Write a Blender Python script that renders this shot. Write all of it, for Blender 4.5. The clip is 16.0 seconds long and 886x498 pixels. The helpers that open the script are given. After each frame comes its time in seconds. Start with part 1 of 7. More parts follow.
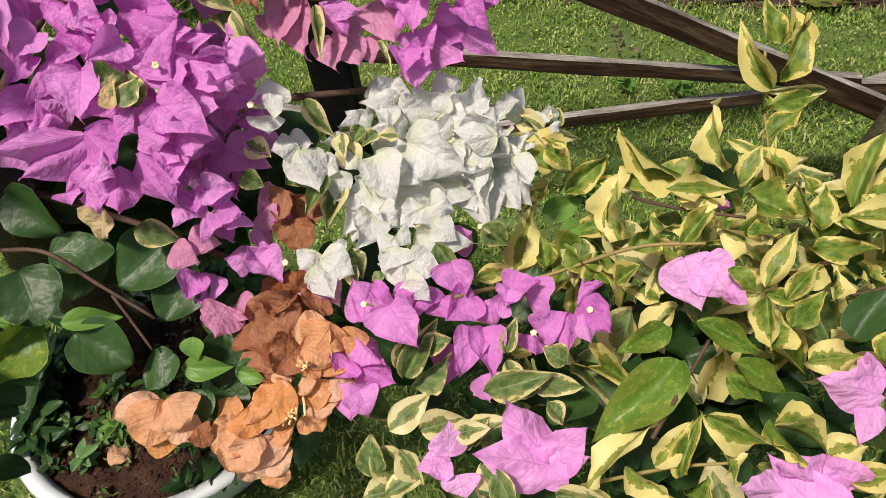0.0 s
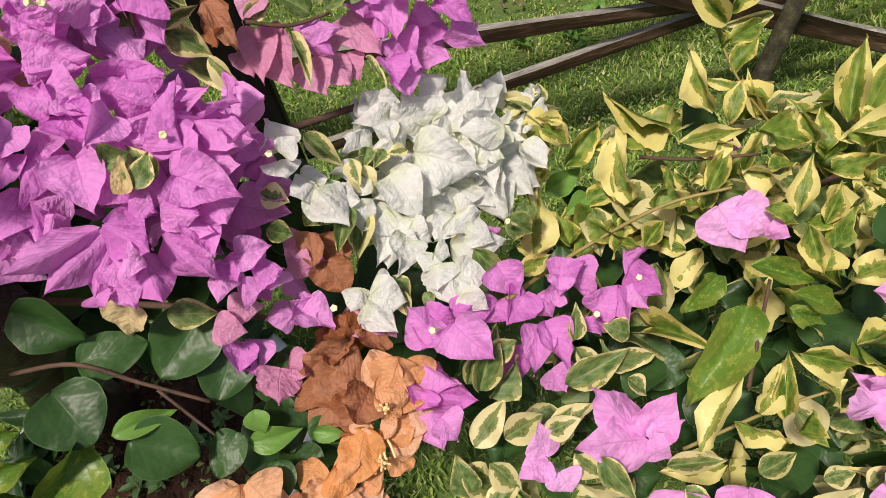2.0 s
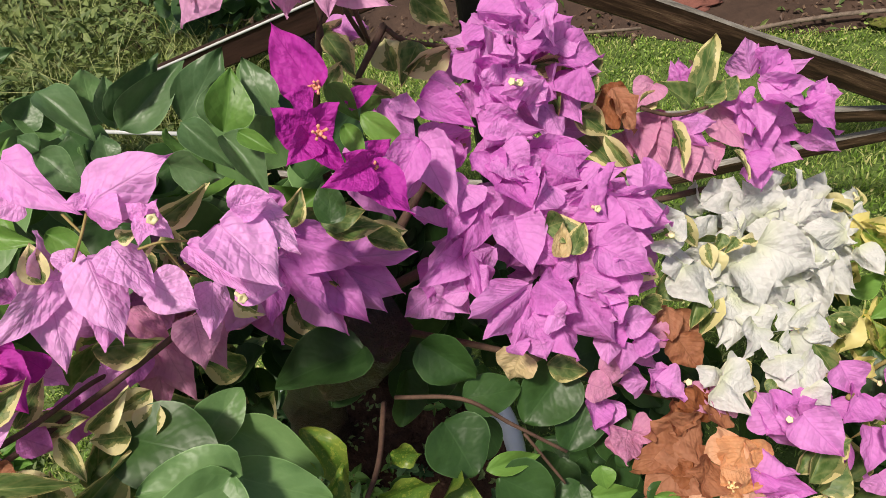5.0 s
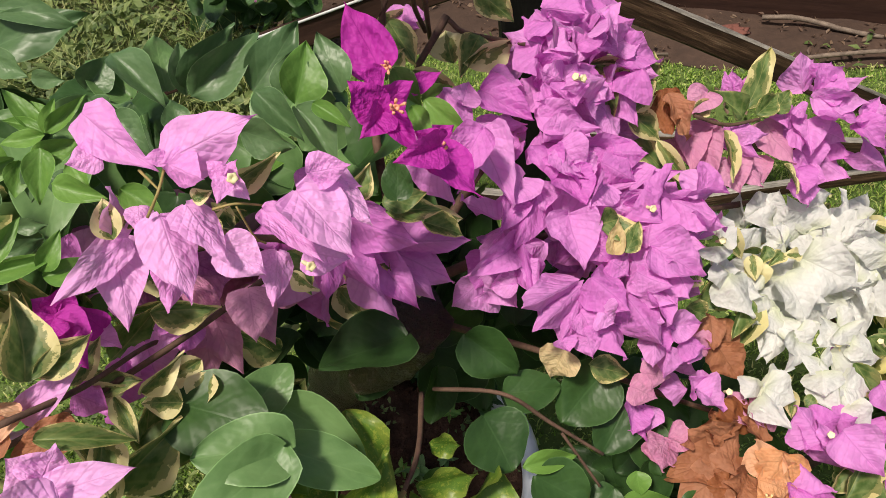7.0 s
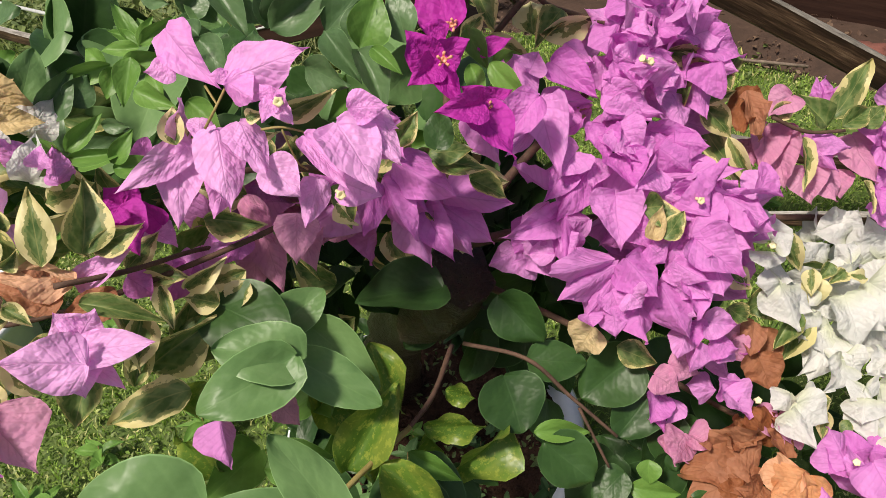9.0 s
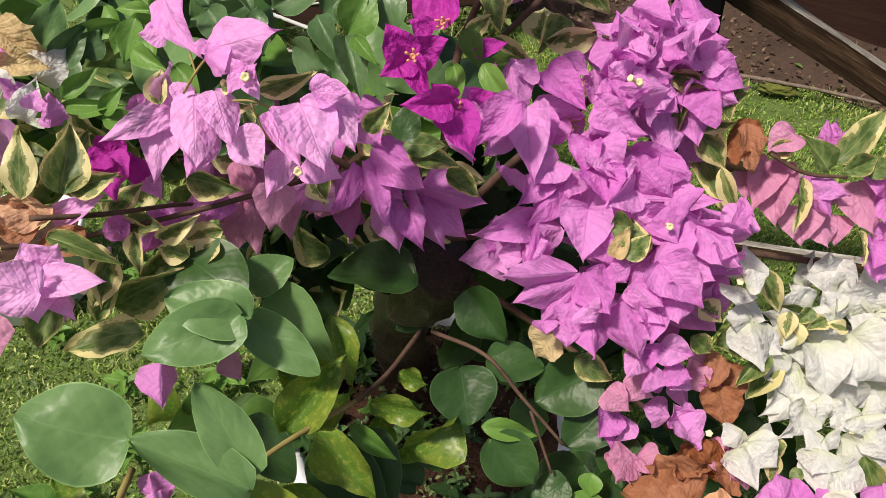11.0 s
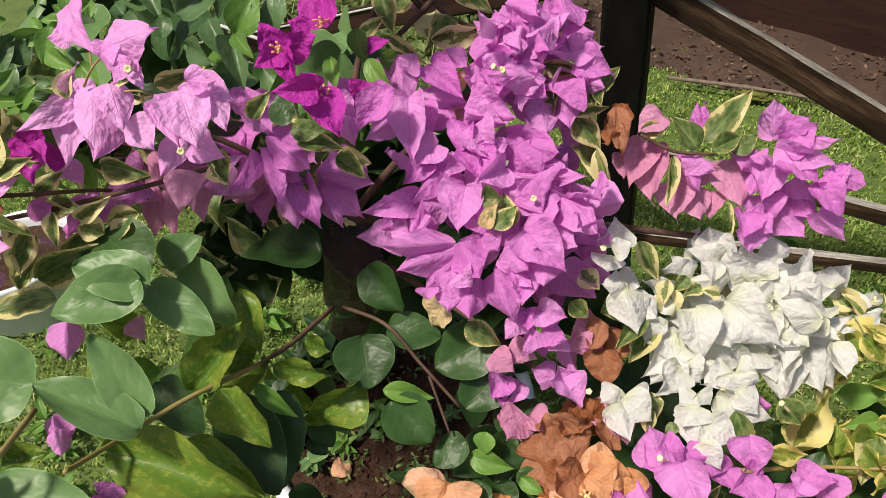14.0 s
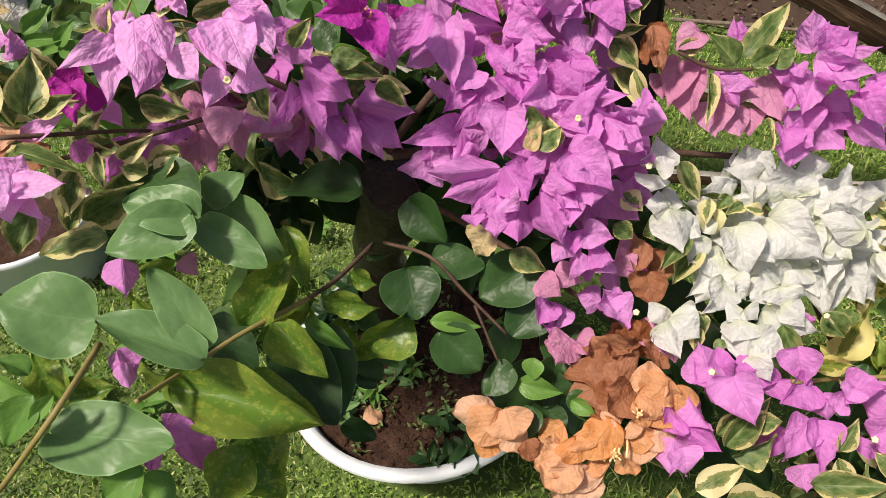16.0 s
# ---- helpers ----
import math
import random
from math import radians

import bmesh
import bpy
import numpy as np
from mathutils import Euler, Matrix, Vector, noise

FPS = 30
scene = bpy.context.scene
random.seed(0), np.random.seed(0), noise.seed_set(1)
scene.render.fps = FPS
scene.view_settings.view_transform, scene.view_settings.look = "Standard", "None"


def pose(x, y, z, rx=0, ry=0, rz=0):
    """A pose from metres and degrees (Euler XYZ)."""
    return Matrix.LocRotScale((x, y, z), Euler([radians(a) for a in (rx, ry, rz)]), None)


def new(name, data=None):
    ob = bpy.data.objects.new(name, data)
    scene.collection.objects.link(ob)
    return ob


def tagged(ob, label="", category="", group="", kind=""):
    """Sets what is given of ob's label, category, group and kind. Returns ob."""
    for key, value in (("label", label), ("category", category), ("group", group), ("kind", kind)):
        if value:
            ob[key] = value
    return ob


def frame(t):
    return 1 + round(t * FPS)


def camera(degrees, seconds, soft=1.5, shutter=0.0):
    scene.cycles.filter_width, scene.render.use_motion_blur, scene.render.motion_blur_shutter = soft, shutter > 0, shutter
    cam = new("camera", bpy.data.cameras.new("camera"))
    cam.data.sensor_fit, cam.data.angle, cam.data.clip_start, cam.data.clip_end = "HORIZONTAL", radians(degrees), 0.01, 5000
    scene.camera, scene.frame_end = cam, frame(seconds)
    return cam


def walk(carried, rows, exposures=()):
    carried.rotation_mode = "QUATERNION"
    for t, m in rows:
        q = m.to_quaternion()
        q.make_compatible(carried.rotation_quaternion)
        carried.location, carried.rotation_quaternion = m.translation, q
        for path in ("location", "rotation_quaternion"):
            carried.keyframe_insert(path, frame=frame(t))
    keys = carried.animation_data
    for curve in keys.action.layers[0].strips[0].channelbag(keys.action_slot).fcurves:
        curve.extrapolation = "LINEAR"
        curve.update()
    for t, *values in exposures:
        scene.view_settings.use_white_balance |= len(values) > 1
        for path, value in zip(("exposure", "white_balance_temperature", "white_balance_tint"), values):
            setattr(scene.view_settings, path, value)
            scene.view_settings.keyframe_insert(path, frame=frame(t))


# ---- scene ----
cam = camera(61.6, 16.0, 0.5)
METRES, EYE, TILT, LEAN, TURN = 1.0, 1.02, -46.0, 6.5, 0.0
ROWS = [
    (0.0, 0.0, 0.0, 0.0, 0.0, 0.0, -0.0),
    (0.5, -0.0177, -0.0059, 0.0067, 0.19, -0.03, 0.89),
    (1.0, -0.0105, 0.0039, 0.0052, -1.8, -0.69, 2.78),
    (1.5, -0.0508, 0.0026, 0.0259, -3.69, -1.33, 4.72),
    (2.0, -0.1146, 0.0284, 0.0425, -9.0, -3.17, 13.41),
    (2.5, -0.1289, 0.0127, 0.04, -15.13, -3.11, 23.08),
    (3.0, -0.1281, -0.0229, 0.069, -12.89, 1.4, 25.43),
    (3.5, -0.1894, -0.0233, 0.0946, -7.49, 4.48, 18.26),
    (4.0, -0.2449, -0.0167, 0.1018, -4.62, 4.78, 13.28),
    (4.5, -0.2964, 0.0002, 0.0926, -2.58, 2.22, 7.6),
    (4.7, -0.3149, 0.0052, 0.0988, -2.63, 1.28, 6.3),
    (6.8, -0.3632, 0.0046, 0.0874, -2.06, 3.03, 3.39),
    (7.0, -0.3671, 0.0095, 0.0788, -2.38, 2.84, 1.88),
    (7.5, -0.3624, -0.0085, 0.0616, -1.19, 2.94, 2.15),
    (8.0, -0.3726, -0.02, 0.0582, 1.1, 3.36, 0.24),
    (8.5, -0.3569, -0.012, 0.0718, 1.49, 2.62, 0.95),
    (8.7, -0.3398, -0.0049, 0.0617, 3.23, 1.63, -2.6),
    (10.8, -0.2383, -0.0353, 0.0751, 12.43, 0.81, -15.5),
    (11.0, -0.2428, -0.0174, 0.0782, 11.49, -1.01, -15.94),
    (11.5, -0.2442, -0.0155, 0.084, 16.5, -2.9, -19.45),
    (12.0, -0.2144, -0.0375, 0.0593, 16.6, -0.53, -22.84),
    (12.5, -0.1877, -0.0636, 0.058, 17.71, -0.78, -20.91),
    (13.0, -0.1709, -0.0487, 0.0507, 16.89, -2.71, -20.11),
    (13.5, -0.1438, -0.0333, 0.0566, 13.6, -2.27, -18.15),
    (14.0, -0.1207, -0.0501, 0.0693, 13.59, 0.33, -14.66),
    (14.5, -0.1118, -0.0509, 0.0618, 14.51, -0.35, -14.2),
    (15.0, -0.1169, -0.0433, 0.0609, 15.53, -1.81, -13.56),
    (15.5, -0.1406, -0.0219, 0.0625, 14.36, -3.46, -13.76),
    (16.0, -0.1508, -0.0565, 0.031, 13.29, -2.28, -12.09),
]
walk(cam, [(t, pose(0, 0, EYE, TILT, LEAN, TURN) @ pose(METRES * x, METRES * y, METRES * z, 90 + pitch, roll, yaw)) for t, x, y, z, yaw, pitch, roll in ROWS], [(0.0, 0.58, 7200, 12), (3.0, 0.58, 7200, 12), (7.0, 0.66, 7300, 12), (16.0, 0.68, 7300, 12)])
# ---------------------------------------------------------------- world and light
SUN_UP, SUN_TURN = 63.0, 215.0
world = bpy.data.worlds.new("world")
scene.world = world
world.use_nodes = True
wn = world.node_tree
sky = wn.nodes.new("ShaderNodeTexSky")
sky.sky_type = "NISHITA"
sky.sun_disc = False
sky.sun_elevation, sky.sun_rotation = radians(SUN_UP), radians(SUN_TURN)
sky.air_density, sky.dust_density, sky.ozone_density = 1.0, 3.0, 1.0
wn.links.new(sky.outputs["Color"], wn.nodes["Background"].inputs["Color"])
wn.nodes["Background"].inputs["Strength"].default_value = 0.062
sun_data = bpy.data.lights.new("sun", "SUN")
sun_data.energy, sun_data.angle, sun_data.color = 2.7, radians(6), (1.0, 0.97, 0.92)
sun = new("sun", sun_data)
sun.rotation_euler = (radians(90 - SUN_UP), 0, radians(180 - SUN_TURN))

# ---------------------------------------------------------------- material helpers


def material(name, rough=0.6, metal=0.0):
    m = bpy.data.materials.new(name)
    m.use_nodes = True
    b = m.node_tree.nodes["Principled BSDF"]
    b.inputs["Roughness"].default_value, b.inputs["Metallic"].default_value = rough, metal
    return m, m.node_tree, b


def node(tree, kind, **values):
    n = tree.nodes.new(kind)
    for key, value in values.items():
        n.inputs[key].default_value = value
    return n


def ramp(tree, fac, stops):
    r = tree.nodes.new("ShaderNodeValToRGB")
    e = r.color_ramp.elements
    while len(e) < len(stops):
        e.new(0.5)
    for i, (p, c) in enumerate(stops):
        e[i].position, e[i].color = p, (*c, 1)
    tree.links.new(fac, r.inputs["Fac"])
    return r.outputs["Color"]


def math_node(tree, op, a, b=None, clamp=False):
    n = tree.nodes.new("ShaderNodeMath")
    n.operation, n.use_clamp = op, clamp
    for i, v in enumerate((a, b)):
        if v is None:
            continue
        if isinstance(v, (int, float)):
            n.inputs[i].default_value = v
        else:
            tree.links.new(v, n.inputs[i])
    return n.outputs[0]


def mixed(tree, fac, a, b, blend="MIX"):
    n = tree.nodes.new("ShaderNodeMix")
    n.data_type, n.blend_type = "RGBA", blend
    for socket, v in ((n.inputs[0], fac), (n.inputs[6], a), (n.inputs[7], b)):
        if isinstance(v, (int, float)):
            socket.default_value = v
        elif isinstance(v, tuple):
            socket.default_value = (*v, 1)
        else:
            tree.links.new(v, socket)
    return n.outputs[2]


def noise_of(tree, scale, detail=4.0, coords=None, rough=0.55):
    n = node(tree, "ShaderNodeTexNoise", Scale=scale, Detail=detail, Roughness=rough)
    if coords is not None:
        tree.links.new(coords, n.inputs["Vector"])
    return n.outputs["Fac"]


def bump(tree, bsdf, height, strength, distance):
    n = node(tree, "ShaderNodeBump", Strength=strength, Distance=distance)
    tree.links.new(height, n.inputs["Height"])
    tree.links.new(n.outputs["Normal"], bsdf.inputs["Normal"])
    return n


def position(tree):
    return tree.nodes.new("ShaderNodeNewGeometry").outputs["Position"]


def object_coords(tree):
    return tree.nodes.new("ShaderNodeTexCoord").outputs["Object"]


def object_random(tree):
    return tree.nodes.new("ShaderNodeObjectInfo").outputs["Random"]


def blade_uv(tree):
    """How far across (-1 to 1) and along (0 to 1) a leaf or bract a point lies."""
    uv = tree.nodes.new("ShaderNodeUVMap")
    s = tree.nodes.new("ShaderNodeSeparateXYZ")
    tree.links.new(uv.outputs["UV"], s.inputs[0])
    across = math_node(tree, "MULTIPLY_ADD", s.outputs["X"], 2.0)
    across.node.inputs[2].default_value = -1.0
    return uv.outputs["UV"], across, s.outputs["Y"]


def leafy(tree, bsdf, colour, thin):
    """Colour into the surface, with a share of light passing through the blade."""
    tree.links.new(colour, bsdf.inputs["Base Color"])
    glow = node(tree, "ShaderNodeBsdfTranslucent")
    tree.links.new(colour, glow.inputs["Color"])
    mix = node(tree, "ShaderNodeMixShader", Fac=thin)
    tree.links.new(bsdf.outputs[0], mix.inputs[1])
    tree.links.new(glow.outputs[0], mix.inputs[2])
    tree.links.new(mix.outputs[0], tree.nodes["Material Output"].inputs["Surface"])


def veins(tree, across, along, lean, count):
    """Side veins: lines that run forward from the midrib, and the midrib itself."""
    a = math_node(tree, "ABSOLUTE", across)
    run = math_node(tree, "SUBTRACT", along, math_node(tree, "MULTIPLY", a, lean))
    wave = math_node(tree, "SINE", math_node(tree, "MULTIPLY", run, count * 6.2832))
    line = math_node(tree, "POWER", math_node(tree, "MULTIPLY_ADD", wave, 0.5), 6.0)
    line.node.inputs[0].links[0].from_node.inputs[2].default_value = 0.5
    rib = math_node(tree, "SUBTRACT", 1.0, math_node(tree, "MULTIPLY", a, 20.0), True)
    return math_node(tree, "MAXIMUM", math_node(tree, "MULTIPLY", line, 0.35), rib)


def bract_material(name, low, high, pale, thin=0.38, rough=0.7, base=None, spread=0.45):
    m, tree, b = material(name, rough)
    uv, across, along = blade_uv(tree)
    obj = object_coords(tree)
    rand = object_random(tree)
    mot = noise_of(tree, 3.5, 4, obj)
    colour = ramp(tree, mot, [(0.3, low), (0.7, high)])
    colour = mixed(tree, math_node(tree, "MULTIPLY", rand, spread), colour, pale)
    v = veins(tree, across, along, 0.35, 7)
    colour = mixed(tree, math_node(tree, "MULTIPLY", v, 0.38), colour, tuple(c * (0.7 if min(low) < 0.6 else 0.9) for c in low))
    if base:
        near = math_node(tree, "SUBTRACT", 1.0, math_node(tree, "MULTIPLY", along, 3.2), True)
        colour = mixed(tree, math_node(tree, "MULTIPLY", near, 0.6), colour, base)
    leafy(tree, b, colour, thin)
    wrinkle = math_node(tree, "ADD", noise_of(tree, 4.0, 2, obj, 0.5), math_node(tree, "MULTIPLY", v, -0.16))
    crepe = noise_of(tree, 11.0, 1, obj, 0.5)
    wrinkle = math_node(tree, "ADD", wrinkle, math_node(tree, "MULTIPLY", crepe, 0.16))
    bump(tree, b, wrinkle, 0.30, 0.03)
    b.inputs["Specular IOR Level"].default_value = 0.45
    return m


def leaf_material(name, dark, light, thin=0.18, rough=0.42, spots=0.0):
    m, tree, b = material(name, rough)
    uv, across, along = blade_uv(tree)
    obj = object_coords(tree)
    rand = object_random(tree)
    mot = math_node(tree, "ADD", math_node(tree, "MULTIPLY", noise_of(tree, 2.6, 6, obj, 0.68), 0.75), math_node(tree, "MULTIPLY", rand, 0.3))
    colour = ramp(tree, mot, [(0.25, dark), (0.75, light)])
    v = veins(tree, across, along, 0.45, 4)
    colour = mixed(tree, math_node(tree, "MULTIPLY", v, 0.16), colour, tuple(min(1, c * 1.5 + 0.02) for c in light))
    rim = math_node(tree, "MULTIPLY", math_node(tree, "SUBTRACT", math_node(tree, "ABSOLUTE", across), 0.955), 25.0, True)
    colour = mixed(tree, math_node(tree, "MULTIPLY", rim, 0.6), colour, tuple(min(1, c * 1.8 + 0.03) for c in light))
    if spots:
        fleck = ramp(tree, noise_of(tree, 13.0, 4, obj, 0.7), [(0.53, (0, 0, 0)), (0.60, (1, 1, 1))])
        patch = ramp(tree, math_node(tree, "ADD", math_node(tree, "MULTIPLY", noise_of(tree, 2.2, 4, obj, 0.6), 0.8), math_node(tree, "MULTIPLY", math_node(tree, "ABSOLUTE", across), 0.22)), [(0.50, (0, 0, 0)), (0.58, (1, 1, 1))])
        colour = mixed(tree, math_node(tree, "MULTIPLY", patch, 0.75), colour, (0.20, 0.27, 0.045))
        colour = mixed(tree, math_node(tree, "MULTIPLY", fleck, spots), colour, (0.36, 0.40, 0.07))
    leafy(tree, b, colour, thin)
    bump(tree, b, math_node(tree, "SUBTRACT", noise_of(tree, 3.5, 2, obj), math_node(tree, "MULTIPLY", v, 0.15)), 0.09, 0.03)
    b.inputs["Specular IOR Level"].default_value = 0.30
    return m


def variegated_material(name, green, green2, cream, cream2, cut=0.62, thin=0.2, rough=0.45):
    m, tree, b = material(name, rough)
    uv, across, along = blade_uv(tree)
    obj = object_coords(tree)
    rand = object_random(tree)
    shift = math_node(tree, "MULTIPLY", rand, 37.0)
    moved = tree.nodes.new("ShaderNodeVectorMath")
    tree.links.new(obj, moved.inputs[0])
    tree.links.new(shift, moved.inputs[1])
    n1 = noise_of(tree, 3.2, 5, moved.outputs[0], 0.62)
    a = math_node(tree, "ABSOLUTE", across)
    tipward = math_node(tree, "MULTIPLY", math_node(tree, "POWER", along, 3.0), 0.45)
    edge = math_node(tree, "ADD", math_node(tree, "ADD", a, tipward), math_node(tree, "MULTIPLY", math_node(tree, "SUBTRACT", n1, 0.5), 1.5))
    edge = math_node(tree, "ADD", edge, math_node(tree, "MULTIPLY", math_node(tree, "SUBTRACT", rand, 0.5), 0.8))
    mask = ramp(tree, edge, [(cut, (0, 0, 0)), (cut + 0.04, (1, 1, 1))])
    half = ramp(tree, edge, [(cut - 0.24, (0, 0, 0)), (cut - 0.19, (1, 1, 1))])
    n2 = noise_of(tree, 4.5, 3, moved.outputs[0])
    greens = ramp(tree, n2, [(0.38, green), (0.62, green2)])
    creams = ramp(tree, math_node(tree, "ADD", math_node(tree, "MULTIPLY", n2, 0.5), math_node(tree, "MULTIPLY", rand, 0.5)), [(0.25, cream), (0.75, cream2)])
    between = mixed(tree, 0.5, green2, tuple(c * 0.62 for c in cream))
    colour = mixed(tree, mask, mixed(tree, math_node(tree, "MULTIPLY", half, 0.75), greens, between), creams)
    v = veins(tree, across, along, 0.45, 4)
    colour = mixed(tree, math_node(tree, "MULTIPLY", v, 0.30), colour, cream)
    leafy(tree, b, colour, thin)
    bump(tree, b, math_node(tree, "SUBTRACT", noise_of(tree, 3.5, 2, obj), math_node(tree, "MULTIPLY", v, 0.15)), 0.09, 0.03)
    b.inputs["Specular IOR Level"].default_value = 0.30
    return m


def plain(name, stops, scale, rough, height=0.3, distance=0.003, detail=6.0, stretch=None):
    m, tree, b = material(name, rough)
    co = position(tree) if stretch is None else object_coords(tree)
    if stretch:
        mp = tree.nodes.new("ShaderNodeMapping")
        mp.inputs["Scale"].default_value = stretch
        tree.links.new(co, mp.inputs["Vector"])
        co = mp.outputs[0]
    n1, n2 = noise_of(tree, scale, detail, co, 0.65), noise_of(tree, scale * 7, 4, co)
    f = math_node(tree, "ADD", math_node(tree, "MULTIPLY", n1, 0.7), math_node(tree, "MULTIPLY", n2, 0.3))
    tree.links.new(ramp(tree, f, stops), b.inputs["Base Color"])
    bump(tree, b, f, height, distance)
    return m


M = {
    "cloth": plain("faded_red_rag", [(0.3, (0.11, 0.038, 0.028)), (0.7, (0.24, 0.09, 0.07))], 30, 0.9, 0.5, 0.003),
    "tube_orange": plain("pale_orange_tube", [(0.3, (0.80, 0.50, 0.20)), (0.7, (0.86, 0.66, 0.36))], 90, 0.5, 0.2, 0.0005),
    "stamen": plain("orange_stamen", [(0.3, (0.70, 0.22, 0.16)), (0.7, (0.82, 0.42, 0.25))], 90, 0.5, 0.2, 0.0005),
    "tan": bract_material("withered_tan_bract", (0.50, 0.36, 0.16), (0.64, 0.50, 0.27), (0.70, 0.58, 0.38), 0.2, 0.7),
    "purple": bract_material("purple_bract", (0.62, 0.145, 0.555), (0.77, 0.245, 0.70), (0.91, 0.45, 0.86), spread=0.62),
    "pale_purple": bract_material("pale_purple_bract", (0.83, 0.29, 0.75), (0.92, 0.40, 0.85), (0.94, 0.54, 0.91), rough=0.52, spread=0.6),
    "vivid": bract_material("vivid_magenta_bract", (0.46, 0.012, 0.34), (0.58, 0.03, 0.44), (0.62, 0.06, 0.50)),
    "rosy": bract_material("rosy_bract", (0.62, 0.20, 0.40), (0.75, 0.33, 0.50), (0.80, 0.43, 0.66)),
    "pink": bract_material("pale_pink_bract", (0.72, 0.30, 0.58), (0.78, 0.38, 0.62), (0.84, 0.48, 0.70)),
    "white": bract_material("white_bract", (0.76, 0.77, 0.745), (0.81, 0.815, 0.795), (0.83, 0.835, 0.82), 0.40, 0.65, (0.66, 0.72, 0.44)),
    "orange": bract_material("orange_bract", (0.72, 0.27, 0.065), (0.79, 0.39, 0.17), (0.82, 0.54, 0.40), 0.34, spread=0.95),
    "rust": bract_material("withered_rust_bract", (0.24, 0.070, 0.022), (0.40, 0.145, 0.055), (0.60, 0.30, 0.19), 0.36, 0.7, None, 0.5),
    "green": leaf_material("green_leaf", (0.016, 0.046, 0.013), (0.042, 0.10, 0.026), 0.12, 0.42),
    "flecked": leaf_material("flecked_green_leaf", (0.055, 0.135, 0.018), (0.14, 0.25, 0.038), 0.28, 0.36, 0.55),
    # Grey-green made paler, so the sky sheen sits in the leaf colour.
    "greyleaf": leaf_material("grey_green_leaf", (0.08, 0.175, 0.055), (0.165, 0.29, 0.11), 0.18, 0.40),
    "glossy": leaf_material("glossy_green_leaf", (0.045, 0.105, 0.038), (0.12, 0.21, 0.09), 0.16, 0.38),
    "fresh": leaf_material("fresh_green_leaf", (0.08, 0.19, 0.035), (0.17, 0.33, 0.07), 0.25, 0.42),
    "gold": variegated_material("golden_variegated_leaf", (0.07, 0.15, 0.018), (0.20, 0.29, 0.05), (0.68, 0.57, 0.15), (0.80, 0.72, 0.31), 0.62, 0.30),
    "cream": variegated_material("cream_variegated_leaf", (0.07, 0.135, 0.035), (0.17, 0.245, 0.085), (0.64, 0.56, 0.22), (0.78, 0.71, 0.40), 0.75, 0.30),
    "bark": plain("plant_bark", [(0.3, (0.045, 0.022, 0.016)), (0.7, (0.15, 0.085, 0.055))], 60, 0.8, 0.6, 0.002),
    "twig": plain("green_twig", [(0.3, (0.22, 0.17, 0.05)), (0.7, (0.34, 0.27, 0.10))], 50, 0.6, 0.3, 0.001),
    "stump": plain("stump_bark", [(0.35, (0.018, 0.009, 0.007)), (0.55, (0.055, 0.028, 0.020)), (0.7, (0.20, 0.15, 0.125))], 55, 0.32, 1.0, 0.012),
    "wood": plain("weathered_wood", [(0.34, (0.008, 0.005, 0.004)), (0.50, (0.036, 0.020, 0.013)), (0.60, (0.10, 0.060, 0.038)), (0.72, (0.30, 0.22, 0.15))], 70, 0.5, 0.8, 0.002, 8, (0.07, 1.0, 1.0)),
    # Bleached wear, with the wet top edges' bright sheen painted in as pale colour.
    "wood_top": plain("bleached_sheen_wood", [(0.32, (0.05, 0.042, 0.036)), (0.52, (0.26, 0.24, 0.21)), (0.72, (0.62, 0.60, 0.56))], 60, 0.7, 0.7, 0.002, 8, (0.16, 1.0, 1.0)),
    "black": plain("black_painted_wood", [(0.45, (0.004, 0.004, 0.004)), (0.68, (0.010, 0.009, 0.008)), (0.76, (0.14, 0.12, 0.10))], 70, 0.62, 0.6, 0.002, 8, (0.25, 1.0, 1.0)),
    "pole": plain("mossy_pole", [(0.36, (0.014, 0.012, 0.007)), (0.52, (0.05, 0.045, 0.022)), (0.68, (0.13, 0.115, 0.06))], 55, 0.8, 0.6, 0.002),
    "soil": plain("soil", [(0.3, (0.020, 0.009, 0.006)), (0.55, (0.060, 0.030, 0.019)), (0.75, (0.15, 0.085, 0.055))], 40, 0.9, 0.9, 0.012),
    "earth": plain("damp_earth", [(0.3, (0.028, 0.015, 0.010)), (0.6, (0.066, 0.037, 0.025)), (0.8, (0.13, 0.085, 0.058))], 9, 0.85, 0.8, 0.01),
    "ground": plain("turf_soil", [(0.3, (0.05, 0.085, 0.018)), (0.6, (0.10, 0.155, 0.034)), (0.8, (0.16, 0.18, 0.065))], 14, 0.95, 0.9, 0.012),
    "pot": plain("white_plastic", [(0.3, (0.62, 0.66, 0.70)), (0.7, (0.80, 0.82, 0.83))], 8, 0.35, 0.05, 0.001),
    "wall": plain("dark_brown_boards", [(0.3, (0.018, 0.008, 0.006)), (0.7, (0.05, 0.024, 0.017))], 60, 0.7, 0.5, 0.003, 6, (0.08, 1, 1)),
    "stick": plain("dry_stick", [(0.3, (0.07, 0.048, 0.036)), (0.7, (0.27, 0.21, 0.165))], 60, 0.85, 0.5, 0.001),
    "moss": plain("moss", [(0.3, (0.06, 0.075, 0.012)), (0.7, (0.16, 0.17, 0.03))], 80, 0.95, 1.0, 0.004),
    "wire": plain("pale_wire", [(0.3, (0.40, 0.42, 0.42)), (0.7, (0.60, 0.62, 0.62))], 20, 0.5, 0.1, 0.001),
    "eye": plain("flower_eye", [(0.3, (0.70, 0.62, 0.30)), (0.7, (0.84, 0.78, 0.52))], 90, 0.5, 0.2, 0.0005),
}

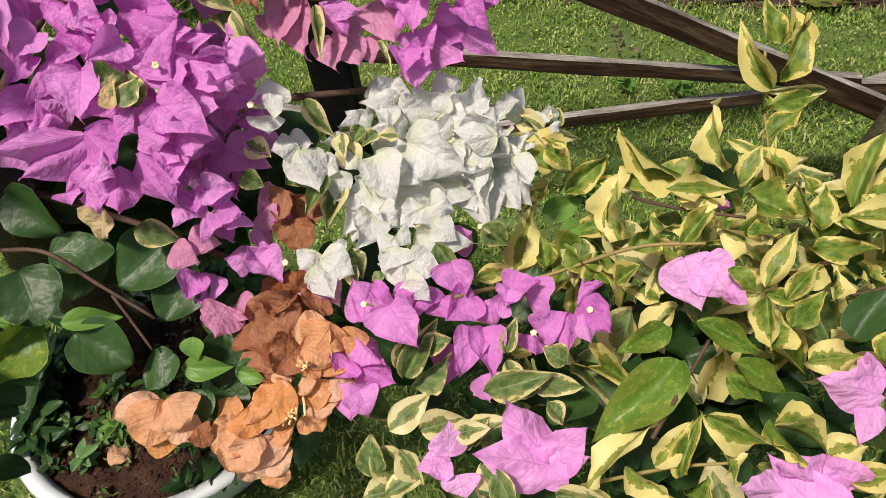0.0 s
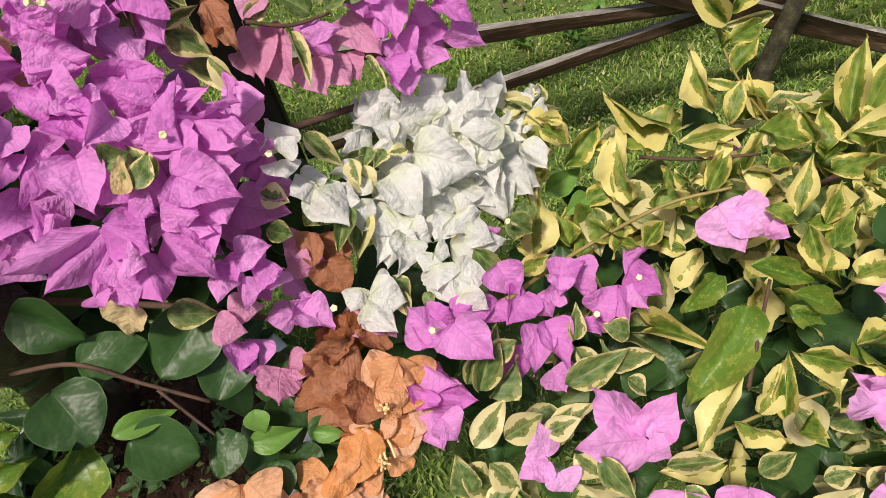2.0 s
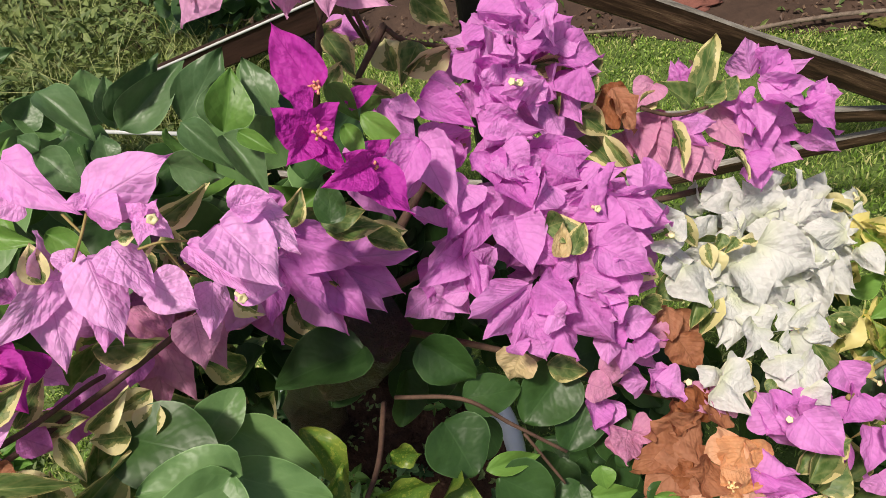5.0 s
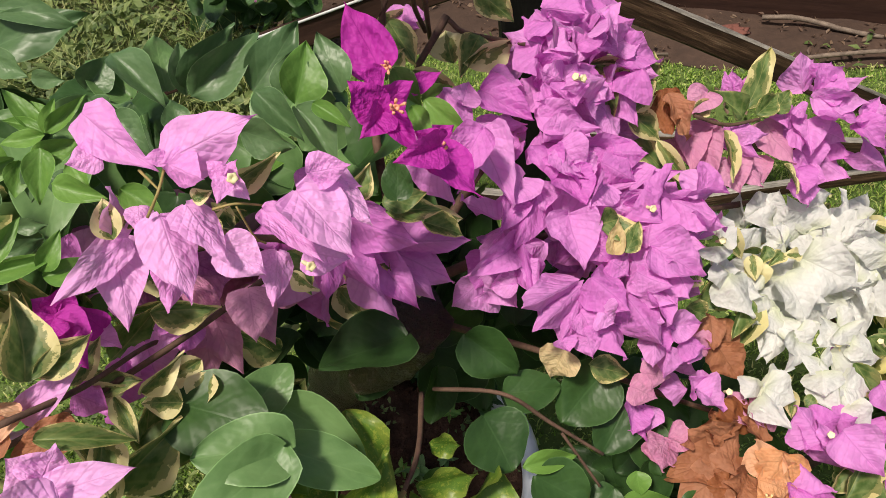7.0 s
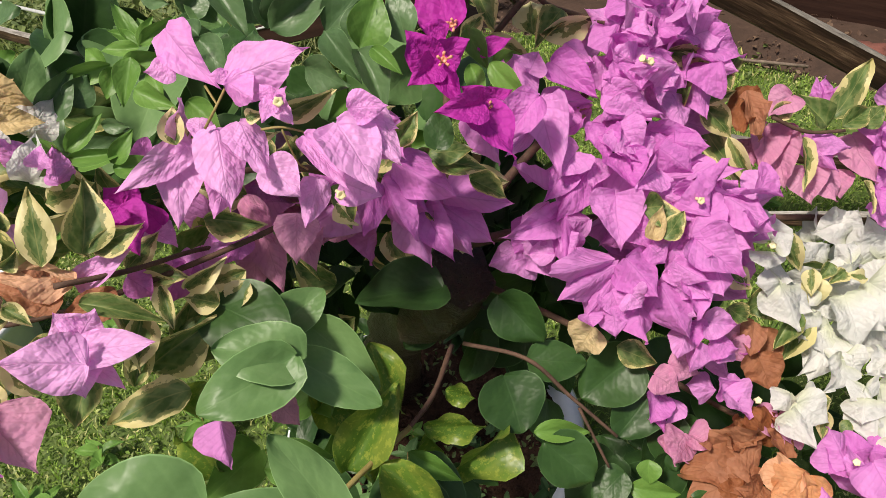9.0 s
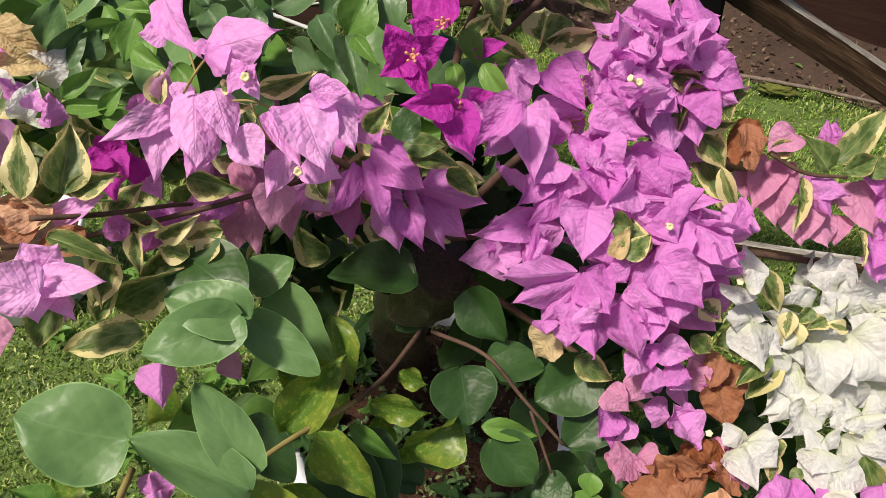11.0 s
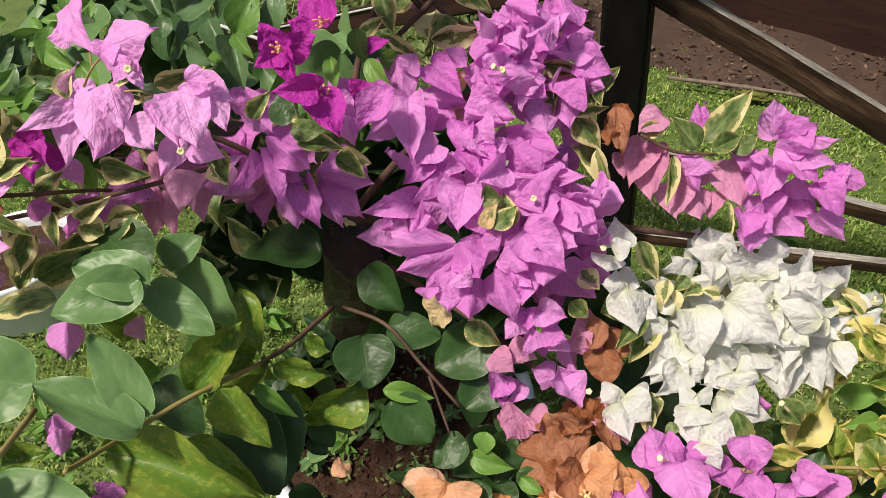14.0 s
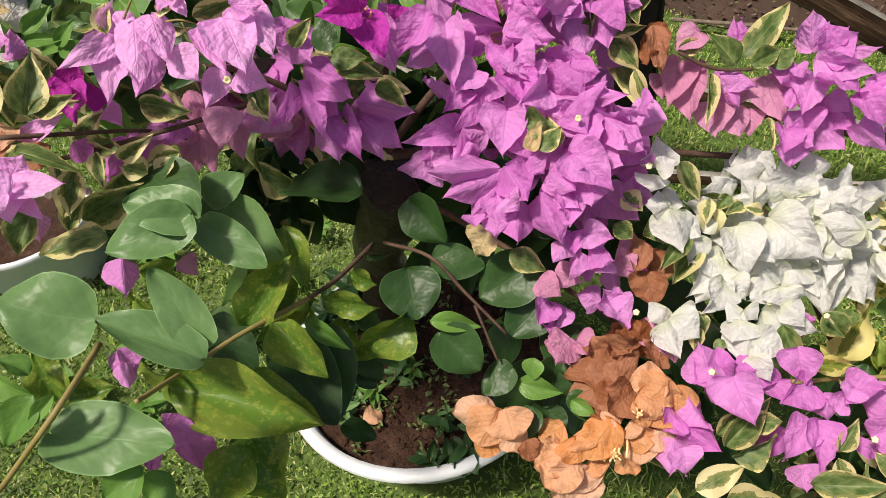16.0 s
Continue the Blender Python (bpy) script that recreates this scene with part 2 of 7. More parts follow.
for name, amount in (("black", 0.12), ("wood", 0.25), ("wall", 0.2), ("soil", 0.2)):
    M[name].node_tree.nodes["Principled BSDF"].inputs["Specular IOR Level"].default_value = amount

# ---------------------------------------------------------------- geometry helpers


def part(name, bm, mat, parent=None, label="", smooth=True, edge=None):
    """Link a bmesh as one mesh object, under a thing or a part."""
    me = bpy.data.meshes.new(name)
    bm.to_mesh(me)
    bm.free()
    if mat:
        me.materials.append(M[mat])
    if edge:
        me.materials.append(M[edge])
    if smooth:
        for p in me.polygons:
            p.use_smooth = True
    ob = new(name, me)
    if parent:
        ob.parent = parent
        ob.matrix_parent_inverse = Matrix.Translation(-parent.location)
    return tagged(ob, label)


def thing(name, at, label, category, group="", kind=""):
    ob = new(name)
    ob.empty_display_size = 0.05
    ob.location = at
    return tagged(ob, label, category, group, kind)


def tube(bm, points, radii, sides=7, rough=0.0):
    """A round stem through points."""
    rings, up = [], Vector((0.31, 0.2, 0.93))
    pts = [Vector(p) for p in points]
    for i, p in enumerate(pts):
        d = (pts[min(i + 1, len(pts) - 1)] - pts[max(i - 1, 0)]).normalized()
        s = d.cross(up).normalized()
        t = s.cross(d)
        ring = []
        for k in range(sides):
            a = 2 * math.pi * k / sides
            r = radii[i] * (1 + rough * noise.noise(p * 40 + Vector((math.cos(a), math.sin(a), 0))))
            ring.append(bm.verts.new(p + (s * math.cos(a) + t * math.sin(a)) * r))
        rings.append(ring)
    for a, b in zip(rings, rings[1:]):
        for k in range(sides):
            bm.faces.new((a[k], a[(k + 1) % sides], b[(k + 1) % sides], b[k]))
    bm.faces.new(rings[0][::-1])
    bm.faces.new(rings[-1])
    return bm


def curve_points(points, n=6):
    """A smooth run through a few points."""
    p = [Vector(q) for q in points]
    p = [p[0] * 2 - p[1]] + p + [p[-1] * 2 - p[-2]]
    out = []
    for i in range(1, len(p) - 2):
        for k in range(n):
            t = k / n
            out.append(0.5 * ((2 * p[i]) + (p[i + 1] - p[i - 1]) * t + (2 * p[i - 1] - 5 * p[i] + 4 * p[i + 1] - p[i + 2]) * t * t + (3 * p[i] - p[i - 1] - 3 * p[i + 1] + p[i + 2]) * t ** 3))
    out.append(p[-2])
    return out


BRANCHES = {}  # each plant's branches, for the leaves and bracts that grow on them


def stem(name, parent, points, r0, r1, mat="bark", label="", wobble=0.15):
    pts = curve_points(points)
    n = len(pts) - 1
    ob = part(name, tube(bmesh.new(), pts, [r0 + (r1 - r0) * i / n for i in range(n + 1)], 14 if r0 > 0.02 else 7, wobble), mat, parent, label)
    if name == "branch":
        BRANCHES.setdefault(parent.name, []).append((ob, pts[::2]))
    return ob


def plank(name, a, b, tall, thick, mat, parent, label="", edge=None, seed=0, chamfer=0.003, jitter=0.002):
    """A sawn plank from a to b, with worn edges; tall is its height across the run, x its grain."""
    a, b = Vector(a), Vector(b)
    run = (b - a).normalized()
    side = Vector((0, 0, 1)).cross(run)
    side = side.normalized() if side.length > 0.1 else Vector((0, 1, 0))
    up = run.cross(side)
    bm = bmesh.new()
    long = (b - a).length
    n = max(2, int(long / 0.04))
    t, h, c = thick / 2, tall / 2, chamfer
    outline = [(-t + c, -h), (t - c, -h), (t, -h + c), (t, h - c), (t - c, h), (-t + c, h), (-t, h - c), (-t, -h + c)]
    rings = []
    for i in range(n + 1):
        x = long * i / n
        ring = []
        for y, z in outline:
            j = noise.noise_vector(Vector((x * 9 + y * 70, z * 70, seed * 5.3))) * jitter
            ring.append(bm.verts.new((x, y + j.x, z + j.y)))
        rings.append(ring)
    for p, q in zip(rings, rings[1:]):
        for k in range(8):
            # Top face and its chamfers take the edge material, paler than the sides.
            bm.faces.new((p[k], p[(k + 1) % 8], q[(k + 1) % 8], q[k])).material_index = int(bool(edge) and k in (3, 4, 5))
    bm.faces.new(rings[0][::-1])
    bm.faces.new(rings[-1])
    bmesh.ops.recalc_face_normals(bm, faces=bm.faces)
    ob = part(name, bm, mat, parent, label, False, edge)
    m = Matrix((run, side, up)).transposed().to_4x4()
    m.translation = a
    ob.matrix_basis = m
    return ob


# blades: leaves and bracts, one long, built flat and then curled
PROFILES = {
    "ruffle": lambda u: 0.46 * (math.sin(math.pi * u ** 0.62) ** 0.6),
    "bract": lambda u: 0.44 * math.sin(math.pi * u ** 0.62) ** (0.7 + 0.55 * u * u) + 0.02 * (1 - u),
    "petal": lambda u: 0.45 * math.sin(math.pi * u ** 0.78) ** 0.58,
    "oval": lambda u: 0.37 * math.sin(math.pi * u ** 0.70) ** 0.95,
    "long": lambda u: 0.27 * math.sin(math.pi * u ** 0.74) ** 1.1,
    "round": lambda u: 0.46 * math.sin(math.pi * u ** 0.8) ** 0.62,
}


def blade_mesh(name, shape, mat, seed, curl, fold, wave, nu=14, nv=10):
    rnd = random.Random(seed)
    ph, ph2, twist = rnd.uniform(0, 6.3), rnd.uniform(0, 6.3), rnd.uniform(-0.25, 0.25)
    side_bend = rnd.uniform(-0.12, 0.12)
    verts, uvs, faces = [], [], []
    for i in range(nu + 1):
        u = 0.5 - 0.5 * math.cos(math.pi * i / nu)
        w = PROFILES[shape](u) if 0 < i < nu else 0.004
        if i == 0:
            w = 0.02
        frill = 0.16 if shape == "ruffle" else 0.11 if shape in ("bract", "long") else 0.03
        for j in range(nv + 1):
            v = 2 * j / nv - 1
            x = v * w * (1 + frill * noise.noise(Vector((u * 7, 9 * (v > 0), seed * 1.7))))
            z = fold * abs(v) ** 1.05 * w * 2 + curl * (u - 0.15) ** 2
            if shape in ("bract", "ruffle", "petal"):
                z += 0.06 * noise.noise(Vector((x * 5, u * 4, seed * 3.7))) + 0.09 * abs(noise.noise(Vector((x * 4 + u * 2, u * 3 - x, seed * 2.3)))) + 0.02 * noise.noise(Vector((x * 14, u * 11, seed)))
            if shape == "ruffle":
                z += 0.07 * noise.noise(Vector((x * 5, u * 4, seed * 5.1))) + 0.11 * abs(v) ** 2 * math.sin(u * 17 + ph2 + v * 2)
            z += 0.35 * wave * abs(v) ** 3 * math.sin(u * 21 + ph2 * 3 + (2.1 if v > 0 else 0)) * 0.5
            z += wave * (abs(v) ** 2) * math.sin(u * 8.5 + ph + (1.6 if v > 0 else 0)) * 0.5
            z += 0.03 * math.sin(u * 5 + v * 2.5 + ph2)
            x, z = x * math.cos(twist * u * 2) - z * math.sin(twist * u * 2) * 0.5, z + x * math.sin(twist * u * 2)
            y = u - 0.25 * curl * abs(curl) * u ** 3
            if shape == "bract" or shape == "round":
                y -= 0.10 * abs(v) ** 2 * (1 - u) * min(1, u * 6 + 0.3)
            verts.append((x + side_bend * u * u, y, z))
            uvs.append((j / nv, u))
    for i in range(nu):
        for j in range(nv):
            k = i * (nv + 1) + j
            faces.append((k, k + 1, k + nv + 2, k + nv + 1))
    me = bpy.data.meshes.new(name)
    me.from_pydata(verts, [], faces)
    layer = me.uv_layers.new(name="UVMap")
    for loop in me.loops:
        layer.data[loop.index].uv = uvs[loop.vertex_index]
    me.materials.append(M[mat])
    for p in me.polygons:
        p.use_smooth = True
    return me


KINDS = {  # shape, how many, curl, fold, wave
    "tan": ("bract", 3, (-0.4, 0.3), (-0.3, 0.4), 0.2),
    "purple": ("bract", 10, (-0.50, 0.30), (-0.6, 0.45), 0.20),
    "pale_purple": ("bract", 8, (-0.4, 0.1), (-0.38, 0.15), 0.10),
    "vivid": ("bract", 3, (-0.3, 0.25), (0.0, 0.4), 0.10),
    "rosy": ("bract", 4, (-0.3, 0.2), (-0.4, 0.3), 0.10),
    "pink": ("bract", 4, (-0.3, 0.2), (-0.3, 0.3), 0.10),
    "white": ("bract", 10, (-0.5, 0.3), (-0.4, 0.3), 0.20),
    "orange": ("petal", 8, (-0.6, 0.1), (-0.35, 0.25), 0.22),
    "rust": ("ruffle", 6, (-0.7, 0.4), (-0.4, 0.6), 0.3),
    "green": ("round", 6, (-0.2, 0.1), (0.0, 0.22), 0.07),
    "flecked": ("oval", 6, (-0.5, 0.1), (0.0, 0.5), 0.26),
    "greyleaf": ("round", 6, (-0.25, 0.0), (0.02, 0.28), 0.08),
    "glossy": ("oval", 6, (-0.4, 0.1), (0.05, 0.6), 0.10),
    "fresh": ("oval", 4, (-0.35, 0.1), (0.1, 0.5), 0.07),
    "gold": ("long", 16, (-0.8, 0.4), (-0.1, 1.05), 0.30),
    "cream": ("oval", 8, (-0.5, 0.2), (0.0, 0.6), 0.14),
}
BLADES = {}
for kind, (shape, count, curl, fold, wave) in KINDS.items():
    rnd = random.Random(len(kind) * 7 + count)
    BLADES[kind] = [blade_mesh(kind + "_blade", shape, kind, i * 13 + count, rnd.uniform(*curl), rnd.uniform(*fold), wave * rnd.uniform(0.6, 1.3)) for i in range(count)]
BRACTS = {"tan", "purple", "pale_purple", "vivid", "rosy", "pink", "white", "orange", "rust"}
SHAPE_WIDTH = {"ruffle": 0.90, "petal": 0.90, "bract": 0.80, "oval": 0.72, "long": 0.54, "round": 0.90}
FACE = Vector((0.0, -0.62, 0.78))
BLADE_LABELS = {"purple": "papery purple bract", "pale_purple": "pale lilac papery bract", "vivid": "vivid magenta bract", "rosy": "faded rosy bract", "pink": "pale pink bract", "white": "white papery bract", "orange": "ruffled peach-orange bract", "rust": "withered rust-brown bract", "tan": "withered tan bract", "green": "dark green round leaf", "flecked": "yellow-flecked green leaf", "greyleaf": "grey-green round leaf", "glossy": "glossy green pointed leaf", "fresh": "fresh green leaf", "gold": "golden variegated leaf", "cream": "cream-edged variegated leaf"}
chooser = random.Random(5)


def blade(parent, kind, bx, by, bz, tx, ty, tz, width, turn=0, face=None):
    """A leaf or bract from its base to its tip; width in metres, turn: degrees about its own length."""
    base, tip = Vector((bx, by, bz)), Vector((tx, ty, tz))
    run = tip - base
    long = run.length
    run.normalize()
    out = (face or FACE) - run * run.dot(face or FACE)
    if out.length < 0.05:
        out = Vector((1, 0, 0)) - run * run.x
    out.normalize()
    side = run.cross(out)
    a = radians(turn)
    side, out = side * math.cos(a) + out * math.sin(a), out * math.cos(a) - side * math.sin(a)
    wide = width / SHAPE_WIDTH[KINDS[kind][0]]
    m = Matrix((side * wide, run * long, out * (long + wide) * 0.5)).transposed().to_4x4()
    m.translation = base
    ob = new("bract" if kind in BRACTS else "leaf", chooser.choice(BLADES[kind]))
    if parent.name in BRANCHES:
        parent = min(BRANCHES[parent.name], key=lambda b: min((q - base).length_squared for q in b[1]))[0]
    ob.parent = parent
    ob.matrix_parent_inverse = Matrix.Translation(-parent.location)
    ob.matrix_basis = m
    return tagged(ob, BLADE_LABELS.get(kind, ""))


def flower(parent, at, way, mat):
    """The small true flower between the bracts: a tube with a frilled mouth."""
    bm = bmesh.new()
    z = Vector(way).normalized()
    x = z.orthogonal().normalized()
    y = z.cross(x)
    p = Vector(at)
    slim = mat != "eye"
    prof = [(0.0012, -0.012), (0.0014, -0.008), (0.0013, -0.003), (0.0018, 0.0), (0.0027 if not slim else 0.0022, 0.0012), (0.0024 if not slim else 0.002, 0.002), (0.0008, 0.0004)]
    rings = []
    for r, h in prof:
        rings.append([bm.verts.new(p + z * h + (x * math.cos(k * math.pi / 5) + y * math.sin(k * math.pi / 5)) * r * (1.18 if k % 2 and r > 0.0025 else 0.9)) for k in range(10)])
    for a, b in zip(rings, rings[1:]):
        for k in range(10):
            bm.faces.new((a[k], a[(k + 1) % 10], b[(k + 1) % 10], b[k]))
    bm.faces.new(rings[-1])
    if slim:
        for k in range(5):
            a = k * 1.257
            q = p + (x * math.cos(a) + y * math.sin(a)) * 0.0016
            tube(bm, [q - z * 0.002, q + z * (0.004 + 0.002 * (k % 3)) + (x * math.cos(a) + y * math.sin(a)) * 0.0022], [0.0005, 0.0010], 5)
    return part("flower", bm, mat, parent, "tiny tubular flower" if not slim else "slender flower with stamens")

# ---------------------------------------------------------------- the setting


def lawn_edge(x):
    """Where the lawn ends and the bare earth begins."""
    return 1.98 - 0.30 * x if x < 2.5 else 1.23


def build_ground():
    bm = bmesh.new()
    xs = [-60, -20, -6, -3] + [-2.4 + 0.08 * i for i in range(61)] + [3, 6, 20, 60]
    ys = [-60, -20, -6, -2] + [-0.6 + 0.08 * i for i in range(46)] + [4, 6, 20, 60]
    grid = [[bm.verts.new((x, y, -0.012 + (0.010 * noise.noise(Vector((x * 3, y * 3, 0))) + 0.006 * noise.noise(Vector((x * 11, y * 11, 3))) if abs(x) < 3 and -2 < y < 4 else 0))) for x in xs] for y in ys]
    for a, b in zip(grid, grid[1:]):
        for i in range(len(xs) - 1):
            bm.faces.new((a[i], a[i + 1], b[i + 1], b[i]))
    return tagged(part("ground", bm, "ground"), "green lawn soil under short turf", "ground", kind="structure")


ground = build_ground()

# bare earth strip behind the lawn
bm = bmesh.new()
rows = []
for i in range(61):
    x = -2.2 + 0.08 * i
    e = lawn_edge(x) + 0.05 * noise.noise(Vector((x * 4, 0, 0)))
    rows.append([bm.verts.new((x, e + 0.9 * k / 9, 0.004 + (0.012 if k else -0.012) + 0.012 * noise.noise(Vector((x * 6, k, 5))))) for k in range(10)])
for a, b in zip(rows, rows[1:]):
    for k in range(9):
        bm.faces.new((a[k], b[k], b[k + 1], a[k + 1]))
tagged(part("earth_strip", bm, "earth"), "bare damp reddish-brown earth beside the lawn", "bare earth", kind="structure")

# dark boarded wall behind
wall_run = Vector((1, -0.48, 0)).normalized()
wall = thing("wall_back", (0.5, 2.28, 0), "dark brown weathered board wall behind the lawn", "wall", kind="structure")
for i in range(5):
    a = Vector((-0.80, 2.75, 0.09 + 0.18 * i))
    b = a + wall_run * 5.0
    plank("board", a, b, 0.176, 0.03 + 0.006 * (i % 2), "wall", wall, seed=i, chamfer=0.004)

# ---------------------------------------------------------------- the fence
fence = thing("fence", (-0.245, 1.03, 0), "low weathered brown timber fence with crossing diagonal braces", "fence")
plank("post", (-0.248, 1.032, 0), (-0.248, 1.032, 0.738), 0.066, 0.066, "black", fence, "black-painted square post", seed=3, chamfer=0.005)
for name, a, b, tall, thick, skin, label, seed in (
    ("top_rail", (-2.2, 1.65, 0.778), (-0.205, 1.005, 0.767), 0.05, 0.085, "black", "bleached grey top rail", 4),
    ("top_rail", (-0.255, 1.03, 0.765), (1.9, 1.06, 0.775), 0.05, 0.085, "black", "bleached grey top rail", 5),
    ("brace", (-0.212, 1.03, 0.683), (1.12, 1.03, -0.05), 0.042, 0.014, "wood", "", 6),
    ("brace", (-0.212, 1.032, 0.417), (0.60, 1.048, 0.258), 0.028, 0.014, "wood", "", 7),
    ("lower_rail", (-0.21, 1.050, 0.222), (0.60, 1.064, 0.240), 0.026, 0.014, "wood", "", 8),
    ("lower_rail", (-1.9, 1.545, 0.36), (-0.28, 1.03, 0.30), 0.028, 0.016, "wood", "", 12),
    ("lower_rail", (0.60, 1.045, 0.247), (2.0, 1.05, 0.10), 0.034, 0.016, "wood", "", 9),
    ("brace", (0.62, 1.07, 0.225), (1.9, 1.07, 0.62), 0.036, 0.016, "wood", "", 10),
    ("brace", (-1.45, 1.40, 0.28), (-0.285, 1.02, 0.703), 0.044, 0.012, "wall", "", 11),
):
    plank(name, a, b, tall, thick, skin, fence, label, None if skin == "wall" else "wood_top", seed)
part("cord", tube(bmesh.new(), [(-1.45, 1.395, 0.302), (-0.86, 1.20, 0.514), (-0.285, 1.012, 0.728)], [0.0022] * 3, 6), "wire", fence, "thin pale cord stretched along the brace")
part("pole", tube(bmesh.new(), [(0.575, 0.985, 0), (0.60, 0.985, 0.10), (0.645, 0.985, 0.26), (0.70, 0.985, 0.40), (0.80, 0.985, 0.70)], [0.017, 0.017, 0.0165, 0.016, 0.015], 9, 0.2), "pole", fence, "round mossy pole lashed to the braces")
part("pipe", tube(bmesh.new(), [(-1.9, 1.52, 0.46), (-0.9, 1.20, 0.432), (-0.74, 1.15, 0.428)], [0.004] * 3, 8), "wire", fence, "thin pale pipe")

# ---------------------------------------------------------------- pots


def lathe(bm, outline, centre, sides=56):
    rings = []
    for r, z in outline:
        rings.append([bm.verts.new((centre[0] + r * math.cos(2 * math.pi * k / sides), centre[1] + r * math.sin(2 * math.pi * k / sides), z)) for k in range(sides)])
    for a, b in zip(rings, rings[1:]):
        for k in range(sides):
            bm.faces.new((a[k], a[(k + 1) % sides], b[(k + 1) % sides], b[k]))
    return bm


POT = (-0.516, 0.633)
pot = thing("plant_pot", (*POT, 0), "round white plastic plant pot with a rolled rim, on the lawn", "plant pot")
part("pot_body", lathe(bmesh.new(), [(0.0, 0.004), (0.150, 0.0), (0.155, 0.01), (0.203, 0.125), (0.206, 0.133), (0.220, 0.136), (0.225, 0.145), (0.220, 0.153), (0.205, 0.151), (0.198, 0.13), (0.19, 0.09)], POT), "pot", pot)
def lumpy(x, y):
    """Height of the potting soil."""
    p = Vector((x, y, 0))
    return 0.120 + 0.013 * noise.noise(p * 11) + 0.009 * noise.noise(p * 37) + 0.005 * noise.noise(p * 90)


bm = bmesh.new()
rings = []
for r in range(1, 27):
    ring = [(POT[0] + 0.197 * r / 26 * math.cos(a * math.pi / 56), POT[1] + 0.197 * r / 26 * math.sin(a * math.pi / 56)) for a in range(112)]
    rings.append([bm.verts.new((x, y, lumpy(x, y))) for x, y in ring])
for a, b in zip(rings, rings[1:]):
    for k in range(112):
        bm.faces.new((a[k], a[(k + 1) % 112], b[(k + 1) % 112], b[k]))
bm.faces.new(rings[0])
tagged(part("soil", bm, "soil"), "damp reddish-brown potting soil filling the white pot", "soil", kind="stuff")


def crumbs(name, count, spot, size, mat, seed, label):
    """Clods and pebbles lying loose, too many to count."""
    rnd = random.Random(seed)
    ball = bmesh.new()
    bmesh.ops.create_icosphere(ball, subdivisions=1, radius=1)
    verts0 = [v.co.copy() for v in ball.verts]
    faces0 = [[v.index for v in f.verts] for f in ball.faces]
    ball.free()
    verts, faces = [], []
    for _ in range(count):
        at, n = Vector(spot(rnd)), len(verts)
        k = size[0] + (size[1] - size[0]) * rnd.random() ** 3
        s = Vector((k * rnd.uniform(0.7, 1.3), k * rnd.uniform(0.7, 1.3), k * rnd.uniform(0.5, 0.9)))
        verts += [at + Vector([c * q * rnd.uniform(0.75, 1.2) for c, q in zip(v, s)]) for v in verts0]
        faces += [[i + n for i in f] for f in faces0]
    me = bpy.data.meshes.new(name)
    me.from_pydata([tuple(v) for v in verts], [], faces)
    me.materials.append(M[mat])
    return tagged(new(name, me), label, "soil clods", kind="stuff")


def spot_in_pot(rnd):
    a, r = rnd.uniform(0, 6.283), 0.188 * math.sqrt(rnd.random())
    x, y = POT[0] + r * math.cos(a), POT[1] + r * math.sin(a)
    return x, y, lumpy(x, y) + 0.001


crumbs("soil_clods", 1500, spot_in_pot, (0.0012, 0.0065), "soil", 4, "crumbly clods and grit on the potting soil")

POT2 = (-1.47, 0.775)
pot2 = thing("plant_pot", (*POT2, 0), "white plastic pot behind the foliage", "plant pot")
part("pot_body", lathe(bmesh.new(), [(0.0, 0.004), (0.112, 0.0), (0.117, 0.008), (0.131, 0.132), (0.140, 0.136), (0.143, 0.150), (0.137, 0.155), (0.127, 0.13), (0.122, 0.09)], POT2), "pot", pot2)
part("soil", lathe(bmesh.new(), [(0.0, 0.118), (0.07, 0.120), (0.1255, 0.116)], POT2, 24), "soil", pot2, "dark soil")

# ---------------------------------------------------------------- things lying about


def loose_stick(points, r, label):
    pts = curve_points(points, 5)
    ob = part("stick", tube(bmesh.new(), pts, [r * (1 - 0.3 * i / len(pts)) for i in range(len(pts))], 8, 0.4), "stick")
    return tagged(ob, label, "stick", "sticks on the earth")


loose_stick([(0.55, 2.02, 0.035), (0.64, 1.98, 0.04), (0.74, 1.90, 0.03), (0.82, 1.86, 0.02)], 0.008, "dry grey-brown stick lying on bare earth")
loose_stick([(0.50, 1.80, 0.022), (0.74, 1.78, 0.03), (1.00, 1.72, 0.03), (1.30, 1.62, 0.02)], 0.0062, "long rotting branch along the lawn edge")
loose_stick([(-0.25, 1.96, 0.03), (0.0, 1.93, 0.035), (0.25, 1.90, 0.025)], 0.006, "mossy branch along the lawn edge")


def clump(name, at, size, mat, seed, label, category):
    bm = bmesh.new()
    bmesh.ops.create_icosphere(bm, subdivisions=4, radius=1)
    for v in bm.verts:
        k = 1 + 0.45 * noise.noise(v.co * 2.2 + Vector((seed, 0, 0))) + 0.16 * noise.noise(v.co * 6)
        v.co = Vector((v.co.x * size[0] * k, v.co.y * size[1] * k, max(-0.2, v.co.z) * size[2] * k)) + Vector(at)
    return tagged(part(name, bm, mat), label, category)


clump("moss_patch", (0.86, 1.735, 0.012), (0.055, 0.022, 0.018), "moss", 1, "yellow-green moss on the rotting branch", "moss")
clump("moss_patch", (-0.02, 1.93, 0.015), (0.05, 0.02, 0.016), "moss", 2, "yellow-green moss at the lawn edge", "moss")
clump("rag", (0.42, 1.99, 0.020), (0.075, 0.045, 0.014), "cloth", 5, "crumpled faded red rag on bare earth", "rag")


